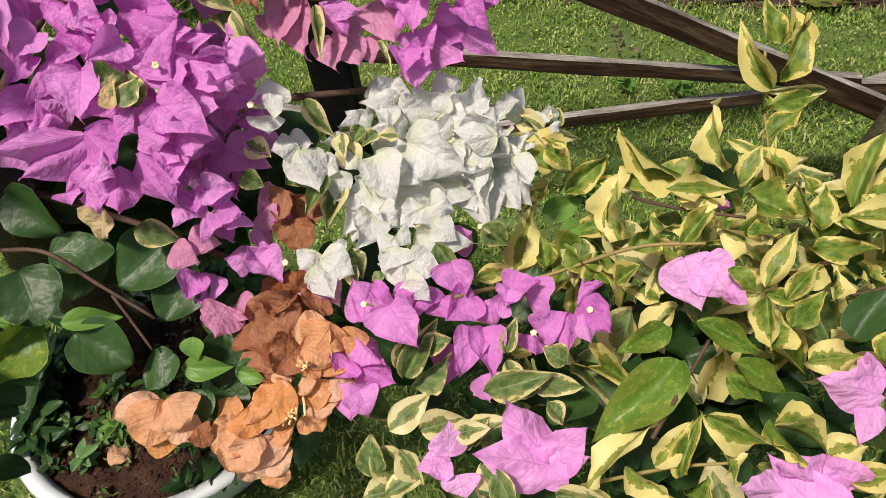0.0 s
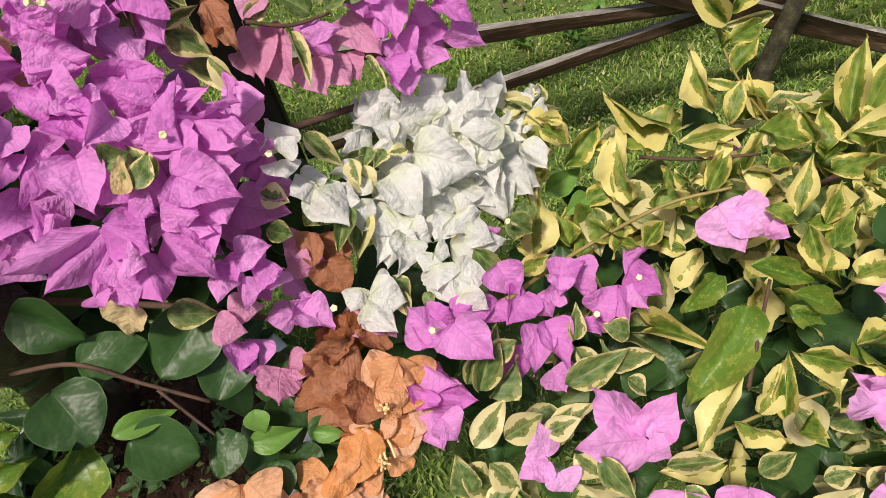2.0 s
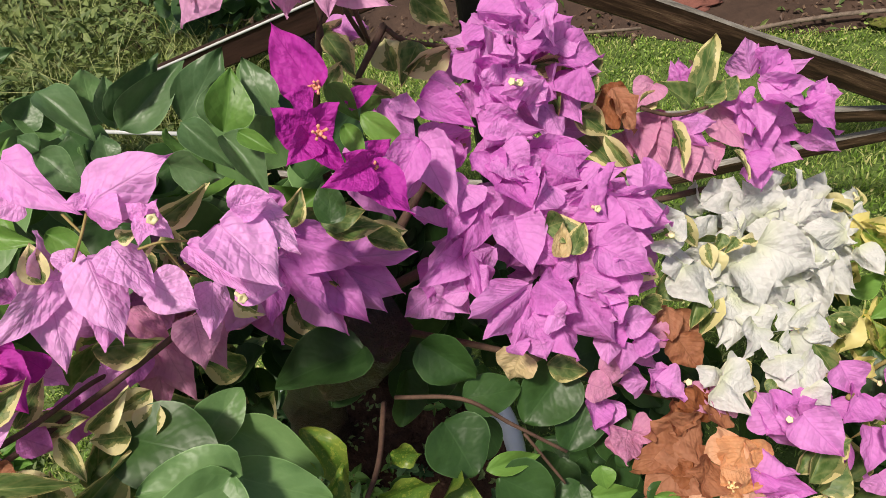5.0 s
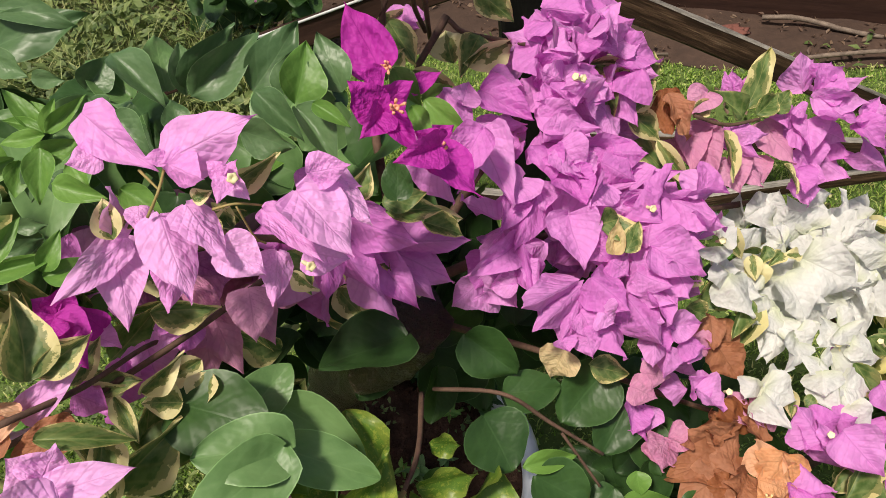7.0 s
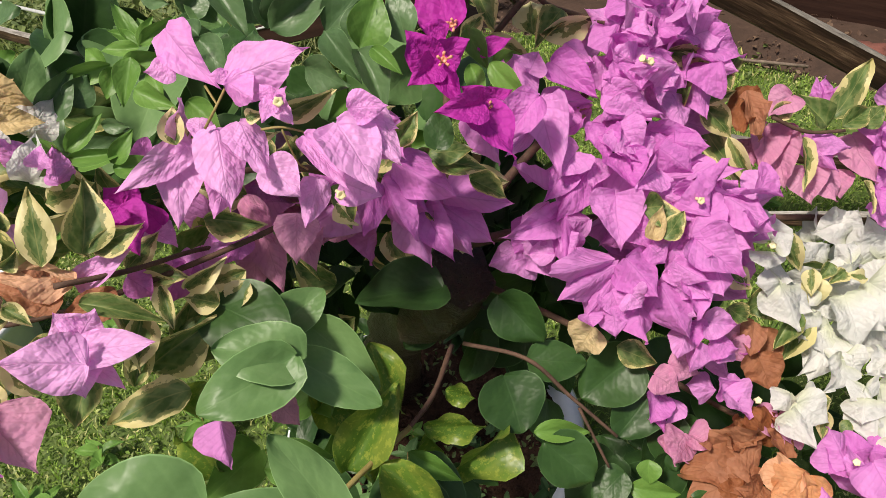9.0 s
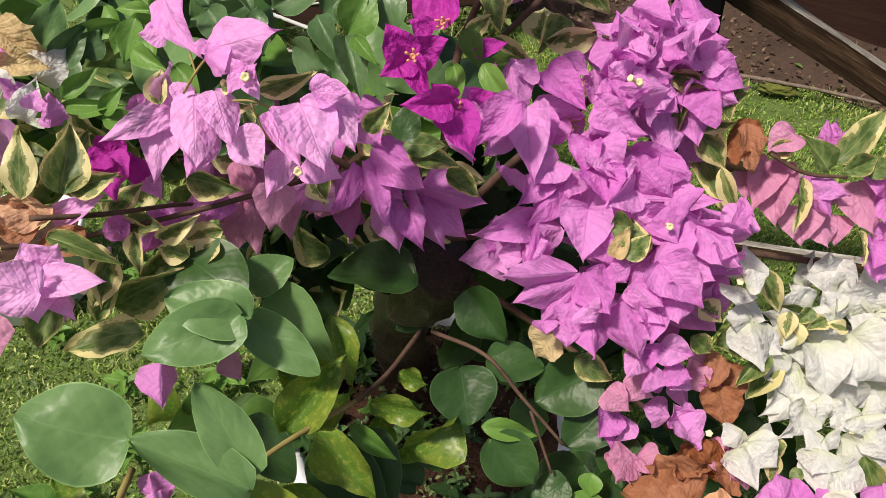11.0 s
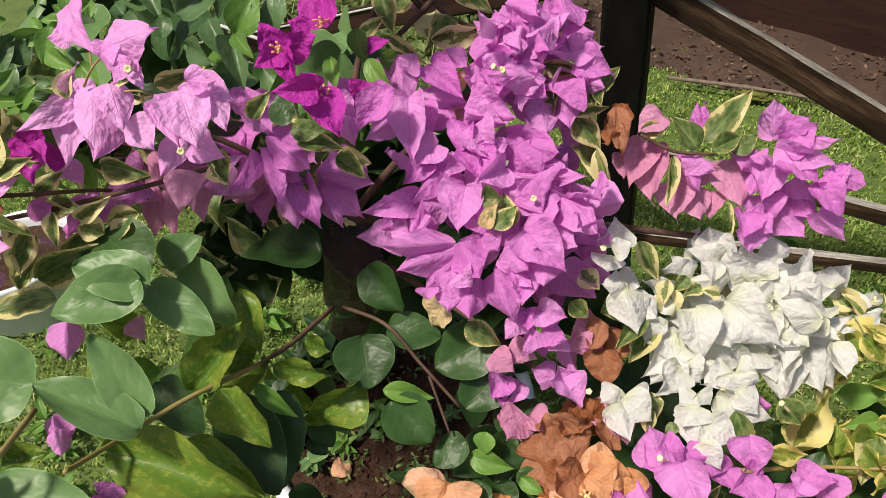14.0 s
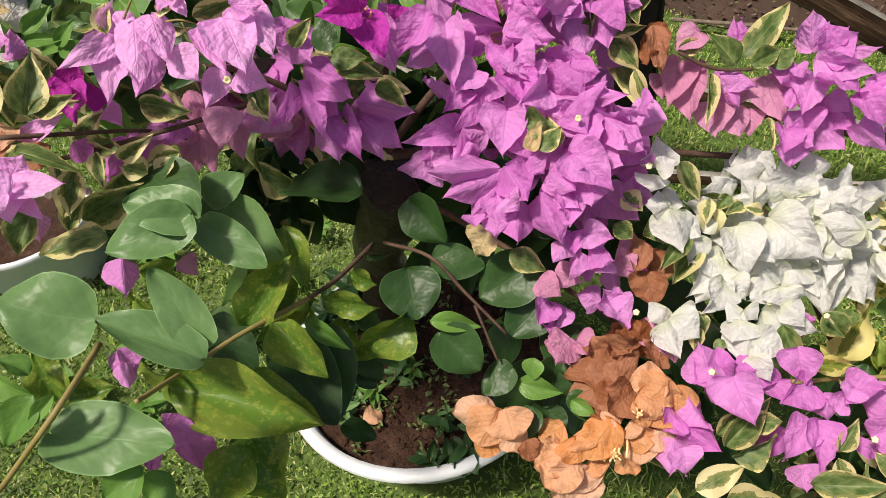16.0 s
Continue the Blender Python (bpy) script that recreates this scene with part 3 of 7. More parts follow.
def weed(at, size, count, kind, seed, label="small green weed in the soil"):
    """A low weed: a short stalk with leaves all round it."""
    rnd = random.Random(seed)
    w = tagged(thing("weed", at, label, "weed"), group="weeds")
    p = Vector(at)
    stem("stalk", w, [p - Vector((0, 0, 0.012)), p + Vector((0.003, 0, size * 0.5)), p + Vector((0.004, 0.004, size))], 0.0016, 0.001, "twig")
    for i in range(count):
        a = i * 2.4 + rnd.uniform(-0.3, 0.3)
        h = size * (0.25 + 0.75 * i / count)
        d = Vector((math.cos(a), math.sin(a), rnd.uniform(-0.1, 0.5)))
        n = size * rnd.uniform(0.6, 1.0)
        b = p + Vector((0.002, 0.002, h))
        blade(w, kind, *b, *(b + d * n), n * rnd.uniform(0.38, 0.6), rnd.gauss(0, 15), Vector((0, 0, 1)))


# ---------------------------------------------------------------- the plants
purple_plant = thing("bougainvillea", (-0.495, 0.61, 0.12), "grafted bougainvillea with purple, magenta and orange bracts and mixed leaves", "bougainvillea")
golden_plant = thing("bougainvillea", (0.12, 0.66, 0.0), "bougainvillea with golden variegated leaves and white and purple bracts", "bougainvillea")
stem("trunk", purple_plant, [(-0.60, 0.73, 0.09), (-0.545, 0.635, 0.36), (-0.445, 0.505, 0.57), (-0.405, 0.457, 0.668)], 0.036, 0.029, "stump", "thick dark gnarled stump", 0.6)
stem("branch", purple_plant, [(-0.412, 0.468, 0.69), (-0.36, 0.50, 0.75), (-0.30, 0.55, 0.80), (-0.26, 0.62, 0.84)], 0.004, 0.0025)
stem("branch", purple_plant, [(-0.412, 0.468, 0.69), (-0.30, 0.52, 0.68), (-0.20, 0.55, 0.66), (-0.08, 0.58, 0.64)], 0.005, 0.0028)
stem("branch", purple_plant, [(-0.412, 0.468, 0.69), (-0.48, 0.42, 0.80), (-0.56, 0.36, 0.84)], 0.0032, 0.002)
stem("branch", purple_plant, [(-0.48, 0.42, 0.778), (-0.54, 0.345, 0.79), (-0.62, 0.275, 0.80), (-0.70, 0.25, 0.81)], 0.0022, 0.0015)
stem("branch", purple_plant, [(-0.412, 0.468, 0.69), (-0.42, 0.55, 0.80), (-0.40, 0.60, 0.88), (-0.42, 0.50, 0.96)], 0.004, 0.0025)
stem("branch", purple_plant, [(-0.412, 0.468, 0.66), (-0.30, 0.46, 0.60), (-0.20, 0.43, 0.56), (-0.14, 0.42, 0.53)], 0.0035, 0.002)
stem("trunk", golden_plant, [(0.12, 0.66, -0.02), (0.13, 0.58, 0.22), (0.12, 0.53, 0.34), (0.125, 0.49, 0.41)], 0.011, 0.006, "bark")
stem("branch", golden_plant, [(0.125, 0.54, 0.32), (0.03, 0.52, 0.44), (-0.03, 0.52, 0.55)], 0.0045, 0.003)
stem("branch", golden_plant, [(0.125, 0.52, 0.36), (0.22, 0.46, 0.46), (0.28, 0.42, 0.54)], 0.0045, 0.003)

# ---------------------------------------------------------------- branches, leaves and bracts
flower(purple_plant, (-0.274, 0.504, 0.840), (-0.57, -0.49, 0.66), "eye")
flower(purple_plant, (-0.107, 0.357, 0.600), (-0.37, -0.52, 0.77), "eye")
flower(purple_plant, (-0.440, 0.335, 0.853), (0.48, -0.76, 0.43), "eye")
flower(purple_plant, (-0.465, 0.343, 0.907), (0.39, -0.80, 0.45), "eye")
flower(purple_plant, (-0.230, 0.450, 0.762), (0.29, -0.84, 0.46), "eye")
flower(purple_plant, (-0.269, 0.508, 0.836), (0.28, -0.81, 0.51), "eye")
flower(purple_plant, (-0.400, 0.432, 0.726), (0.26, -0.53, 0.80), "eye")
flower(purple_plant, (-0.367, 0.474, 0.828), (0.43, -0.69, 0.58), "eye")
flower(purple_plant, (-0.559, 0.238, 0.808), (0.55, -0.47, 0.69), "eye")
flower(purple_plant, (-0.538, 0.244, 0.816), (0.69, -0.45, 0.56), "eye")
flower(purple_plant, (-0.396, 0.441, 0.715), (-0.22, -0.63, 0.74), "eye")
flower(purple_plant, (-0.400, 0.449, 0.704), (-0.16, -0.72, 0.67), "eye")
flower(purple_plant, (-0.171, 0.397, 0.610), (-0.02, -0.59, 0.80), "eye")
flower(golden_plant, (-0.000, 0.407, 0.545), (0.14, -0.85, 0.50), "eye")
flower(golden_plant, (0.018, 0.355, 0.553), (-0.09, -0.35, 0.93), "eye")
flower(golden_plant, (0.065, 0.380, 0.546), (-0.09, -0.70, 0.70), "eye")
flower(golden_plant, (-0.067, 0.437, 0.601), (-0.38, -0.17, 0.91), "eye")
flower(golden_plant, (-0.018, 0.453, 0.577), (-0.57, -0.16, 0.81), "eye")
flower(golden_plant, (-0.175, 0.452, 0.721), (0.01, -0.70, 0.71), "eye")
flower(golden_plant, (0.054, 0.579, 0.593), (-0.10, -0.99, 0.04), "eye")
flower(purple_plant, (-0.389, 0.399, 0.899), (0.27, -0.79, 0.55), "stamen")
flower(purple_plant, (-0.370, 0.413, 0.859), (0.29, -0.38, 0.88), "stamen")
flower(purple_plant, (-0.397, 0.472, 0.883), (-0.05, -0.95, 0.30), "stamen")
flower(purple_plant, (-0.171, 0.301, 0.542), (0.36, -0.63, 0.69), "tube_orange")
flower(purple_plant, (-0.157, 0.328, 0.566), (-0.15, -0.28, 0.95), "tube_orange")
stem("branch", purple_plant, [(-0.399, 0.410, 0.637), (-0.347, 0.391, 0.648), (-0.313, 0.378, 0.623), (-0.275, 0.364, 0.594)], 0.0019, 0.0014, "bark")
stem("branch", purple_plant, [(-0.408, 0.406, 0.638), (-0.410, 0.343, 0.659), (-0.419, 0.308, 0.669)], 0.0023, 0.0017, "bark")
stem("branch", purple_plant, [(-0.419, 0.308, 0.669), (-0.444, 0.254, 0.685), (-0.457, 0.217, 0.694), (-0.451, 0.167, 0.727), (-0.444, 0.155, 0.740)], 0.0021, 0.0016, "twig")
stem("branch", purple_plant, [(-0.483, 0.180, 0.754), (-0.460, 0.120, 0.772), (-0.504, 0.088, 0.724)], 0.0021, 0.0018, "twig")
stem("branch", purple_plant, [(-0.366, 0.465, 0.948), (-0.379, 0.577, 0.874), (-0.374, 0.608, 0.834)], 0.0018, 0.0021, "bark")
stem("branch", purple_plant, [(-0.383, 0.567, 0.826), (-0.356, 0.596, 0.850)], 0.0024, 0.0031, "bark")
stem("branch", purple_plant, [(-0.355, 0.594, 0.848), (-0.342, 0.588, 0.838), (-0.300, 0.568, 0.834)], 0.0021, 0.0018, "bark")
stem("branch", purple_plant, [(-0.369, 0.509, 0.925), (-0.371, 0.607, 0.828)], 0.0021, 0.0018, "bark")
stem("branch", golden_plant, [(-0.044, 0.383, 0.571), (0.032, 0.442, 0.520), (0.107, 0.430, 0.561), (0.159, 0.411, 0.580)], 0.0021, 0.0014, "twig")
stem("branch", golden_plant, [(0.117, 0.488, 0.564), (0.144, 0.446, 0.587), (0.194, 0.430, 0.586)], 0.0018, 0.0013, "bark")
stem("branch", golden_plant, [(0.043, 0.254, 0.499), (0.099, 0.246, 0.534), (0.139, 0.238, 0.553)], 0.0016, 0.0011, "twig")
stem("branch", golden_plant, [(0.273, 0.653, 0.593), (0.272, 0.632, 0.554), (0.262, 0.571, 0.539), (0.228, 0.463, 0.574)], 0.0016, 0.0011, "twig")
stem("branch", golden_plant, [(0.357, 0.362, 0.587), (0.308, 0.363, 0.575), (0.253, 0.359, 0.567)], 0.0018, 0.0014, "bark")
stem("branch", purple_plant, [(-0.580, 0.264, 0.843), (-0.558, 0.296, 0.825), (-0.552, 0.356, 0.785), (-0.537, 0.376, 0.764)], 0.0018, 0.0014, "bark")
stem("branch", purple_plant, [(-0.167, 0.562, 0.756), (-0.138, 0.565, 0.741), (-0.106, 0.576, 0.735)], 0.0018, 0.0014, "bark")
stem("branch", purple_plant, [(-0.305, 0.375, 0.612), (-0.280, 0.348, 0.575)], 0.0014, 0.0011, "bark")
stem("branch", golden_plant, [(0.091, 0.261, 0.549), (0.119, 0.296, 0.560), (0.142, 0.325, 0.570)], 0.0017, 0.0014, "bark")
stem("branch", purple_plant, [(-0.513, 0.345, 0.888), (-0.504, 0.350, 0.900), (-0.503, 0.366, 0.904)], 0.0008, 0.0007, "twig")
stem("branch", purple_plant, [(-0.516, 0.364, 0.903), (-0.504, 0.350, 0.900)], 0.0008, 0.0006, "twig")
stem("branch", purple_plant, [(-0.482, 0.348, 0.886), (-0.470, 0.349, 0.887), (-0.458, 0.354, 0.880)], 0.0008, 0.0006, "twig")
stem("branch", purple_plant, [(-0.470, 0.348, 0.886), (-0.468, 0.351, 0.863), (-0.465, 0.355, 0.854)], 0.0006, 0.0006, "twig")
for way in (
    ((-0.1772, 0.331, 0.5391), (-0.1762, 0.3142, 0.5394), (-0.1796, 0.2995, 0.5311)),
    ((-0.1729, 0.3297, 0.5374), (-0.1717, 0.3138, 0.5386), (-0.1748, 0.3001, 0.5312)),
    ((-0.1693, 0.3297, 0.537), (-0.1635, 0.3164, 0.5401), (-0.1621, 0.3051, 0.5346)),
    ((-0.1739, 0.3284, 0.5362), (-0.1694, 0.3143, 0.5388), (-0.1693, 0.3023, 0.5327)),
):
    stem("stamen", purple_plant, way, 0.0013, 0.0010, "tube_orange", "long drooping pale stamen")
for spec in (
    (-0.245, 0.505, 0.743, -0.204, 0.498, 0.725, 0.034, -27),
    (-0.346, 0.440, 0.728, -0.332, 0.420, 0.707, 0.032, -4),
    (-0.263, 0.446, 0.749, -0.237, 0.430, 0.732, 0.031, 18),
    (-0.341, 0.464, 0.835, -0.369, 0.445, 0.806, 0.024, 0),
    (-0.073, 0.592, 0.734, -0.086, 0.578, 0.721, 0.032, 13),
    (-0.118, 0.604, 0.745, -0.123, 0.613, 0.762, 0.016, 29),
    (-0.106, 0.365, 0.580, -0.121, 0.385, 0.598, 0.034, -2),
    (-0.050, 0.363, 0.534, -0.062, 0.340, 0.507, 0.031, -4),
    (-0.069, 0.391, 0.576, -0.069, 0.368, 0.565, 0.025, -21),
    (-0.043, 0.407, 0.586, -0.037, 0.386, 0.565, 0.030, -10),
):
    blade(purple_plant, "purple", *spec)
for spec in (
    (0.013, 0.410, 0.553, 0.019, 0.381, 0.528, 0.032, -48),
    (-0.568, 0.348, 0.780, -0.576, 0.323, 0.754, 0.026, 63),
    (-0.562, 0.365, 0.777, -0.555, 0.346, 0.761, 0.027, 11),
    (-0.594, 0.315, 0.870, -0.595, 0.323, 0.889, 0.017, -36),
    (-0.461, 0.181, 0.656, -0.449, 0.164, 0.633, 0.027, 57),
    (-0.453, 0.157, 0.683, -0.462, 0.143, 0.669, 0.017, 0),
    (-0.572, 0.370, 0.847, -0.587, 0.363, 0.851, 0.024, 16),
    (-0.576, 0.308, 0.805, -0.559, 0.304, 0.796, 0.017, 18),
    (-0.355, 0.439, 0.718, -0.378, 0.426, 0.712, 0.024, -7),
    (-0.328, 0.430, 0.737, -0.351, 0.433, 0.736, 0.020, 4),
):
    blade(purple_plant, "purple", *spec)
for spec in (
    (-0.334, 0.463, 0.757, -0.362, 0.464, 0.771, 0.024, 60),
    (-0.259, 0.457, 0.741, -0.257, 0.433, 0.729, 0.021, 19),
    (-0.346, 0.437, 0.712, -0.368, 0.429, 0.704, 0.022, -19),
    (-0.345, 0.447, 0.717, -0.354, 0.428, 0.706, 0.018, 13),
    (-0.341, 0.457, 0.729, -0.357, 0.435, 0.713, 0.029, 10),
    (-0.328, 0.426, 0.727, -0.348, 0.431, 0.724, 0.018, -2),
    (-0.289, 0.563, 0.835, -0.316, 0.576, 0.838, 0.021, 5),
    (-0.274, 0.582, 0.843, -0.265, 0.589, 0.857, 0.017, -7),
    (-0.313, 0.513, 0.784, -0.336, 0.498, 0.775, 0.023, -29),
    (-0.310, 0.531, 0.789, -0.328, 0.518, 0.779, 0.022, -33),
):
    blade(purple_plant, "purple", *spec)
for spec in (
    (-0.241, 0.609, 0.830, -0.225, 0.614, 0.841, 0.018, -44),
    (-0.302, 0.579, 0.823, -0.331, 0.574, 0.822, 0.026, -6),
    (-0.255, 0.586, 0.837, -0.256, 0.604, 0.853, 0.021, 1),
    (-0.270, 0.550, 0.826, -0.292, 0.562, 0.829, 0.021, 37),
    (-0.263, 0.603, 0.845, -0.264, 0.579, 0.830, 0.023, 16),
    (-0.308, 0.530, 0.783, -0.330, 0.517, 0.781, 0.023, 29),
    (-0.017, 0.565, 0.696, 0.011, 0.562, 0.676, 0.023, -30),
    (-0.002, 0.598, 0.715, 0.018, 0.589, 0.715, 0.022, -8),
    (-0.196, 0.430, 0.619, -0.187, 0.418, 0.600, 0.017, 15),
    (-0.220, 0.406, 0.663, -0.228, 0.390, 0.650, 0.020, -17),
):
    blade(purple_plant, "purple", *spec)
for spec in (
    (-0.212, 0.414, 0.624, -0.235, 0.418, 0.630, 0.019, 51),
    (-0.183, 0.442, 0.625, -0.168, 0.435, 0.619, 0.017, 4),
    (-0.139, 0.353, 0.538, -0.158, 0.347, 0.542, 0.016, -11),
    (-0.130, 0.341, 0.545, -0.145, 0.359, 0.556, 0.021, -17),
    (-0.454, 0.428, 0.837, -0.423, 0.413, 0.821, 0.030, -3),
    (-0.455, 0.411, 0.843, -0.426, 0.419, 0.848, 0.020, -26),
    (-0.407, 0.437, 0.771, -0.357, 0.435, 0.763, 0.028, -26),
    (-0.448, 0.412, 0.801, -0.450, 0.374, 0.782, 0.019, 3),
    (-0.443, 0.416, 0.799, -0.422, 0.386, 0.776, 0.026, -8),
    (-0.413, 0.442, 0.757, -0.371, 0.427, 0.739, 0.032, -2),
):
    blade(purple_plant, "purple", *spec)
for spec in (
    (-0.448, 0.434, 0.786, -0.413, 0.420, 0.769, 0.026, 1),
    (-0.433, 0.417, 0.813, -0.388, 0.406, 0.797, 0.030, -7),
    (-0.431, 0.425, 0.764, -0.413, 0.392, 0.740, 0.026, 16),
    (-0.423, 0.435, 0.760, -0.400, 0.403, 0.735, 0.026, -6),
    (-0.409, 0.434, 0.752, -0.387, 0.415, 0.735, 0.020, 7),
    (-0.588, 0.346, 0.776, -0.578, 0.321, 0.759, 0.023, 3),
    (-0.573, 0.352, 0.779, -0.563, 0.342, 0.771, 0.020, 16),
    (-0.541, 0.372, 0.789, -0.549, 0.358, 0.788, 0.016, -3),
    (-0.534, 0.373, 0.785, -0.538, 0.351, 0.776, 0.018, 10),
    (-0.584, 0.355, 0.801, -0.567, 0.347, 0.792, 0.018, 29),
):
    blade(purple_plant, "purple", *spec)
for spec in (
    (-0.382, 0.442, 0.842, -0.372, 0.449, 0.850, 0.017, -26),
    (-0.371, 0.429, 0.844, -0.356, 0.421, 0.835, 0.020, -8),
    (-0.280, 0.594, 0.855, -0.260, 0.600, 0.860, 0.029, -30),
    (-0.291, 0.582, 0.852, -0.270, 0.566, 0.837, 0.028, 14),
    (-0.261, 0.579, 0.830, -0.243, 0.591, 0.845, 0.020, -46),
    (-0.261, 0.573, 0.826, -0.238, 0.578, 0.829, 0.021, -5),
    (-0.247, 0.571, 0.820, -0.231, 0.571, 0.818, 0.017, -28),
    (-0.238, 0.585, 0.824, -0.215, 0.593, 0.833, 0.027, -21),
    (-0.232, 0.581, 0.817, -0.207, 0.588, 0.824, 0.024, -28),
    (-0.228, 0.579, 0.810, -0.193, 0.577, 0.806, 0.027, -9),
):
    blade(purple_plant, "purple", *spec)
for spec in (
    (-0.220, 0.567, 0.800, -0.198, 0.566, 0.797, 0.019, -33),
    (-0.289, 0.566, 0.837, -0.304, 0.529, 0.824, 0.026, 17),
    (-0.328, 0.542, 0.831, -0.308, 0.532, 0.820, 0.022, -3),
    (-0.270, 0.571, 0.842, -0.271, 0.548, 0.829, 0.022, 35),
    (-0.263, 0.546, 0.825, -0.267, 0.530, 0.818, 0.019, -22),
    (-0.278, 0.533, 0.821, -0.293, 0.527, 0.831, 0.023, 39),
    (-0.278, 0.531, 0.822, -0.266, 0.537, 0.829, 0.021, -6),
    (-0.277, 0.527, 0.822, -0.275, 0.508, 0.811, 0.025, -1),
    (-0.284, 0.522, 0.819, -0.295, 0.510, 0.820, 0.019, 26),
    (-0.265, 0.541, 0.800, -0.250, 0.519, 0.783, 0.028, -9),
):
    blade(purple_plant, "purple", *spec)
for spec in (
    (-0.248, 0.540, 0.790, -0.234, 0.520, 0.775, 0.028, 20),
    (-0.261, 0.540, 0.807, -0.241, 0.532, 0.798, 0.022, -9),
    (-0.299, 0.518, 0.810, -0.263, 0.521, 0.809, 0.021, -19),
    (-0.299, 0.512, 0.807, -0.261, 0.509, 0.800, 0.023, -17),
    (-0.294, 0.504, 0.800, -0.256, 0.503, 0.795, 0.021, -17),
    (-0.258, 0.536, 0.817, -0.247, 0.523, 0.807, 0.022, -7),
    (-0.268, 0.511, 0.771, -0.223, 0.510, 0.766, 0.028, -25),
    (-0.266, 0.509, 0.779, -0.246, 0.505, 0.773, 0.024, 18),
    (-0.296, 0.493, 0.791, -0.298, 0.469, 0.779, 0.023, -16),
    (-0.298, 0.496, 0.796, -0.264, 0.497, 0.794, 0.027, -64),
):
    blade(purple_plant, "purple", *spec)
for spec in (
    (-0.289, 0.490, 0.795, -0.268, 0.472, 0.779, 0.028, -5),
    (-0.343, 0.511, 0.802, -0.307, 0.513, 0.800, 0.018, -17),
    (-0.338, 0.531, 0.822, -0.304, 0.510, 0.801, 0.025, 0),
    (-0.365, 0.522, 0.832, -0.350, 0.491, 0.809, 0.029, 5),
    (-0.353, 0.515, 0.823, -0.345, 0.524, 0.834, 0.020, -22),
    (-0.343, 0.474, 0.806, -0.364, 0.443, 0.802, 0.019, 26),
    (-0.339, 0.501, 0.804, -0.320, 0.477, 0.785, 0.021, 17),
    (-0.344, 0.492, 0.813, -0.329, 0.445, 0.782, 0.029, 4),
    (-0.316, 0.475, 0.782, -0.329, 0.452, 0.778, 0.025, 13),
    (-0.381, 0.452, 0.834, -0.361, 0.428, 0.814, 0.022, 34),
):
    blade(purple_plant, "purple", *spec)
for spec in (
    (-0.373, 0.490, 0.832, -0.367, 0.497, 0.843, 0.017, -13),
    (-0.405, 0.627, 0.842, -0.378, 0.617, 0.830, 0.021, -25),
    (-0.388, 0.621, 0.850, -0.369, 0.617, 0.844, 0.017, 17),
    (-0.324, 0.468, 0.769, -0.338, 0.443, 0.764, 0.020, 15),
    (-0.305, 0.475, 0.776, -0.301, 0.458, 0.765, 0.028, 7),
    (-0.304, 0.474, 0.771, -0.324, 0.437, 0.763, 0.030, 0),
    (-0.287, 0.480, 0.778, -0.277, 0.458, 0.762, 0.030, 13),
    (-0.276, 0.487, 0.782, -0.269, 0.474, 0.772, 0.022, 21),
    (-0.257, 0.492, 0.775, -0.233, 0.481, 0.764, 0.032, -6),
    (-0.246, 0.501, 0.775, -0.221, 0.502, 0.773, 0.025, -16),
):
    blade(purple_plant, "purple", *spec)
for spec in (
    (-0.261, 0.462, 0.760, -0.234, 0.455, 0.752, 0.022, -12),
    (-0.262, 0.482, 0.754, -0.196, 0.491, 0.757, 0.024, -23),
    (-0.253, 0.471, 0.749, -0.196, 0.472, 0.744, 0.024, -21),
    (-0.247, 0.465, 0.748, -0.201, 0.465, 0.744, 0.022, -16),
    (-0.236, 0.456, 0.740, -0.196, 0.464, 0.745, 0.017, -22),
    (-0.207, 0.458, 0.736, -0.188, 0.454, 0.731, 0.014, -14),
    (-0.227, 0.445, 0.737, -0.193, 0.438, 0.728, 0.029, -29),
    (-0.217, 0.431, 0.724, -0.209, 0.409, 0.710, 0.029, 6),
    (-0.232, 0.438, 0.738, -0.200, 0.417, 0.719, 0.033, -2),
    (-0.304, 0.452, 0.739, -0.322, 0.439, 0.746, 0.023, -3),
):
    blade(purple_plant, "purple", *spec)
for spec in (
    (-0.334, 0.454, 0.752, -0.354, 0.429, 0.752, 0.018, -15),
    (-0.326, 0.449, 0.743, -0.361, 0.414, 0.749, 0.022, 15),
    (-0.311, 0.435, 0.740, -0.317, 0.412, 0.732, 0.023, 28),
    (-0.321, 0.442, 0.750, -0.321, 0.404, 0.731, 0.017, 2),
    (-0.277, 0.442, 0.746, -0.262, 0.426, 0.734, 0.020, -6),
    (-0.287, 0.455, 0.760, -0.286, 0.419, 0.741, 0.034, 1),
    (-0.303, 0.392, 0.703, -0.300, 0.384, 0.697, 0.017, 17),
    (-0.286, 0.397, 0.706, -0.281, 0.380, 0.695, 0.022, -5),
    (-0.268, 0.409, 0.709, -0.267, 0.375, 0.691, 0.030, 21),
    (-0.245, 0.404, 0.700, -0.226, 0.403, 0.696, 0.024, -7),
):
    blade(purple_plant, "purple", *spec)
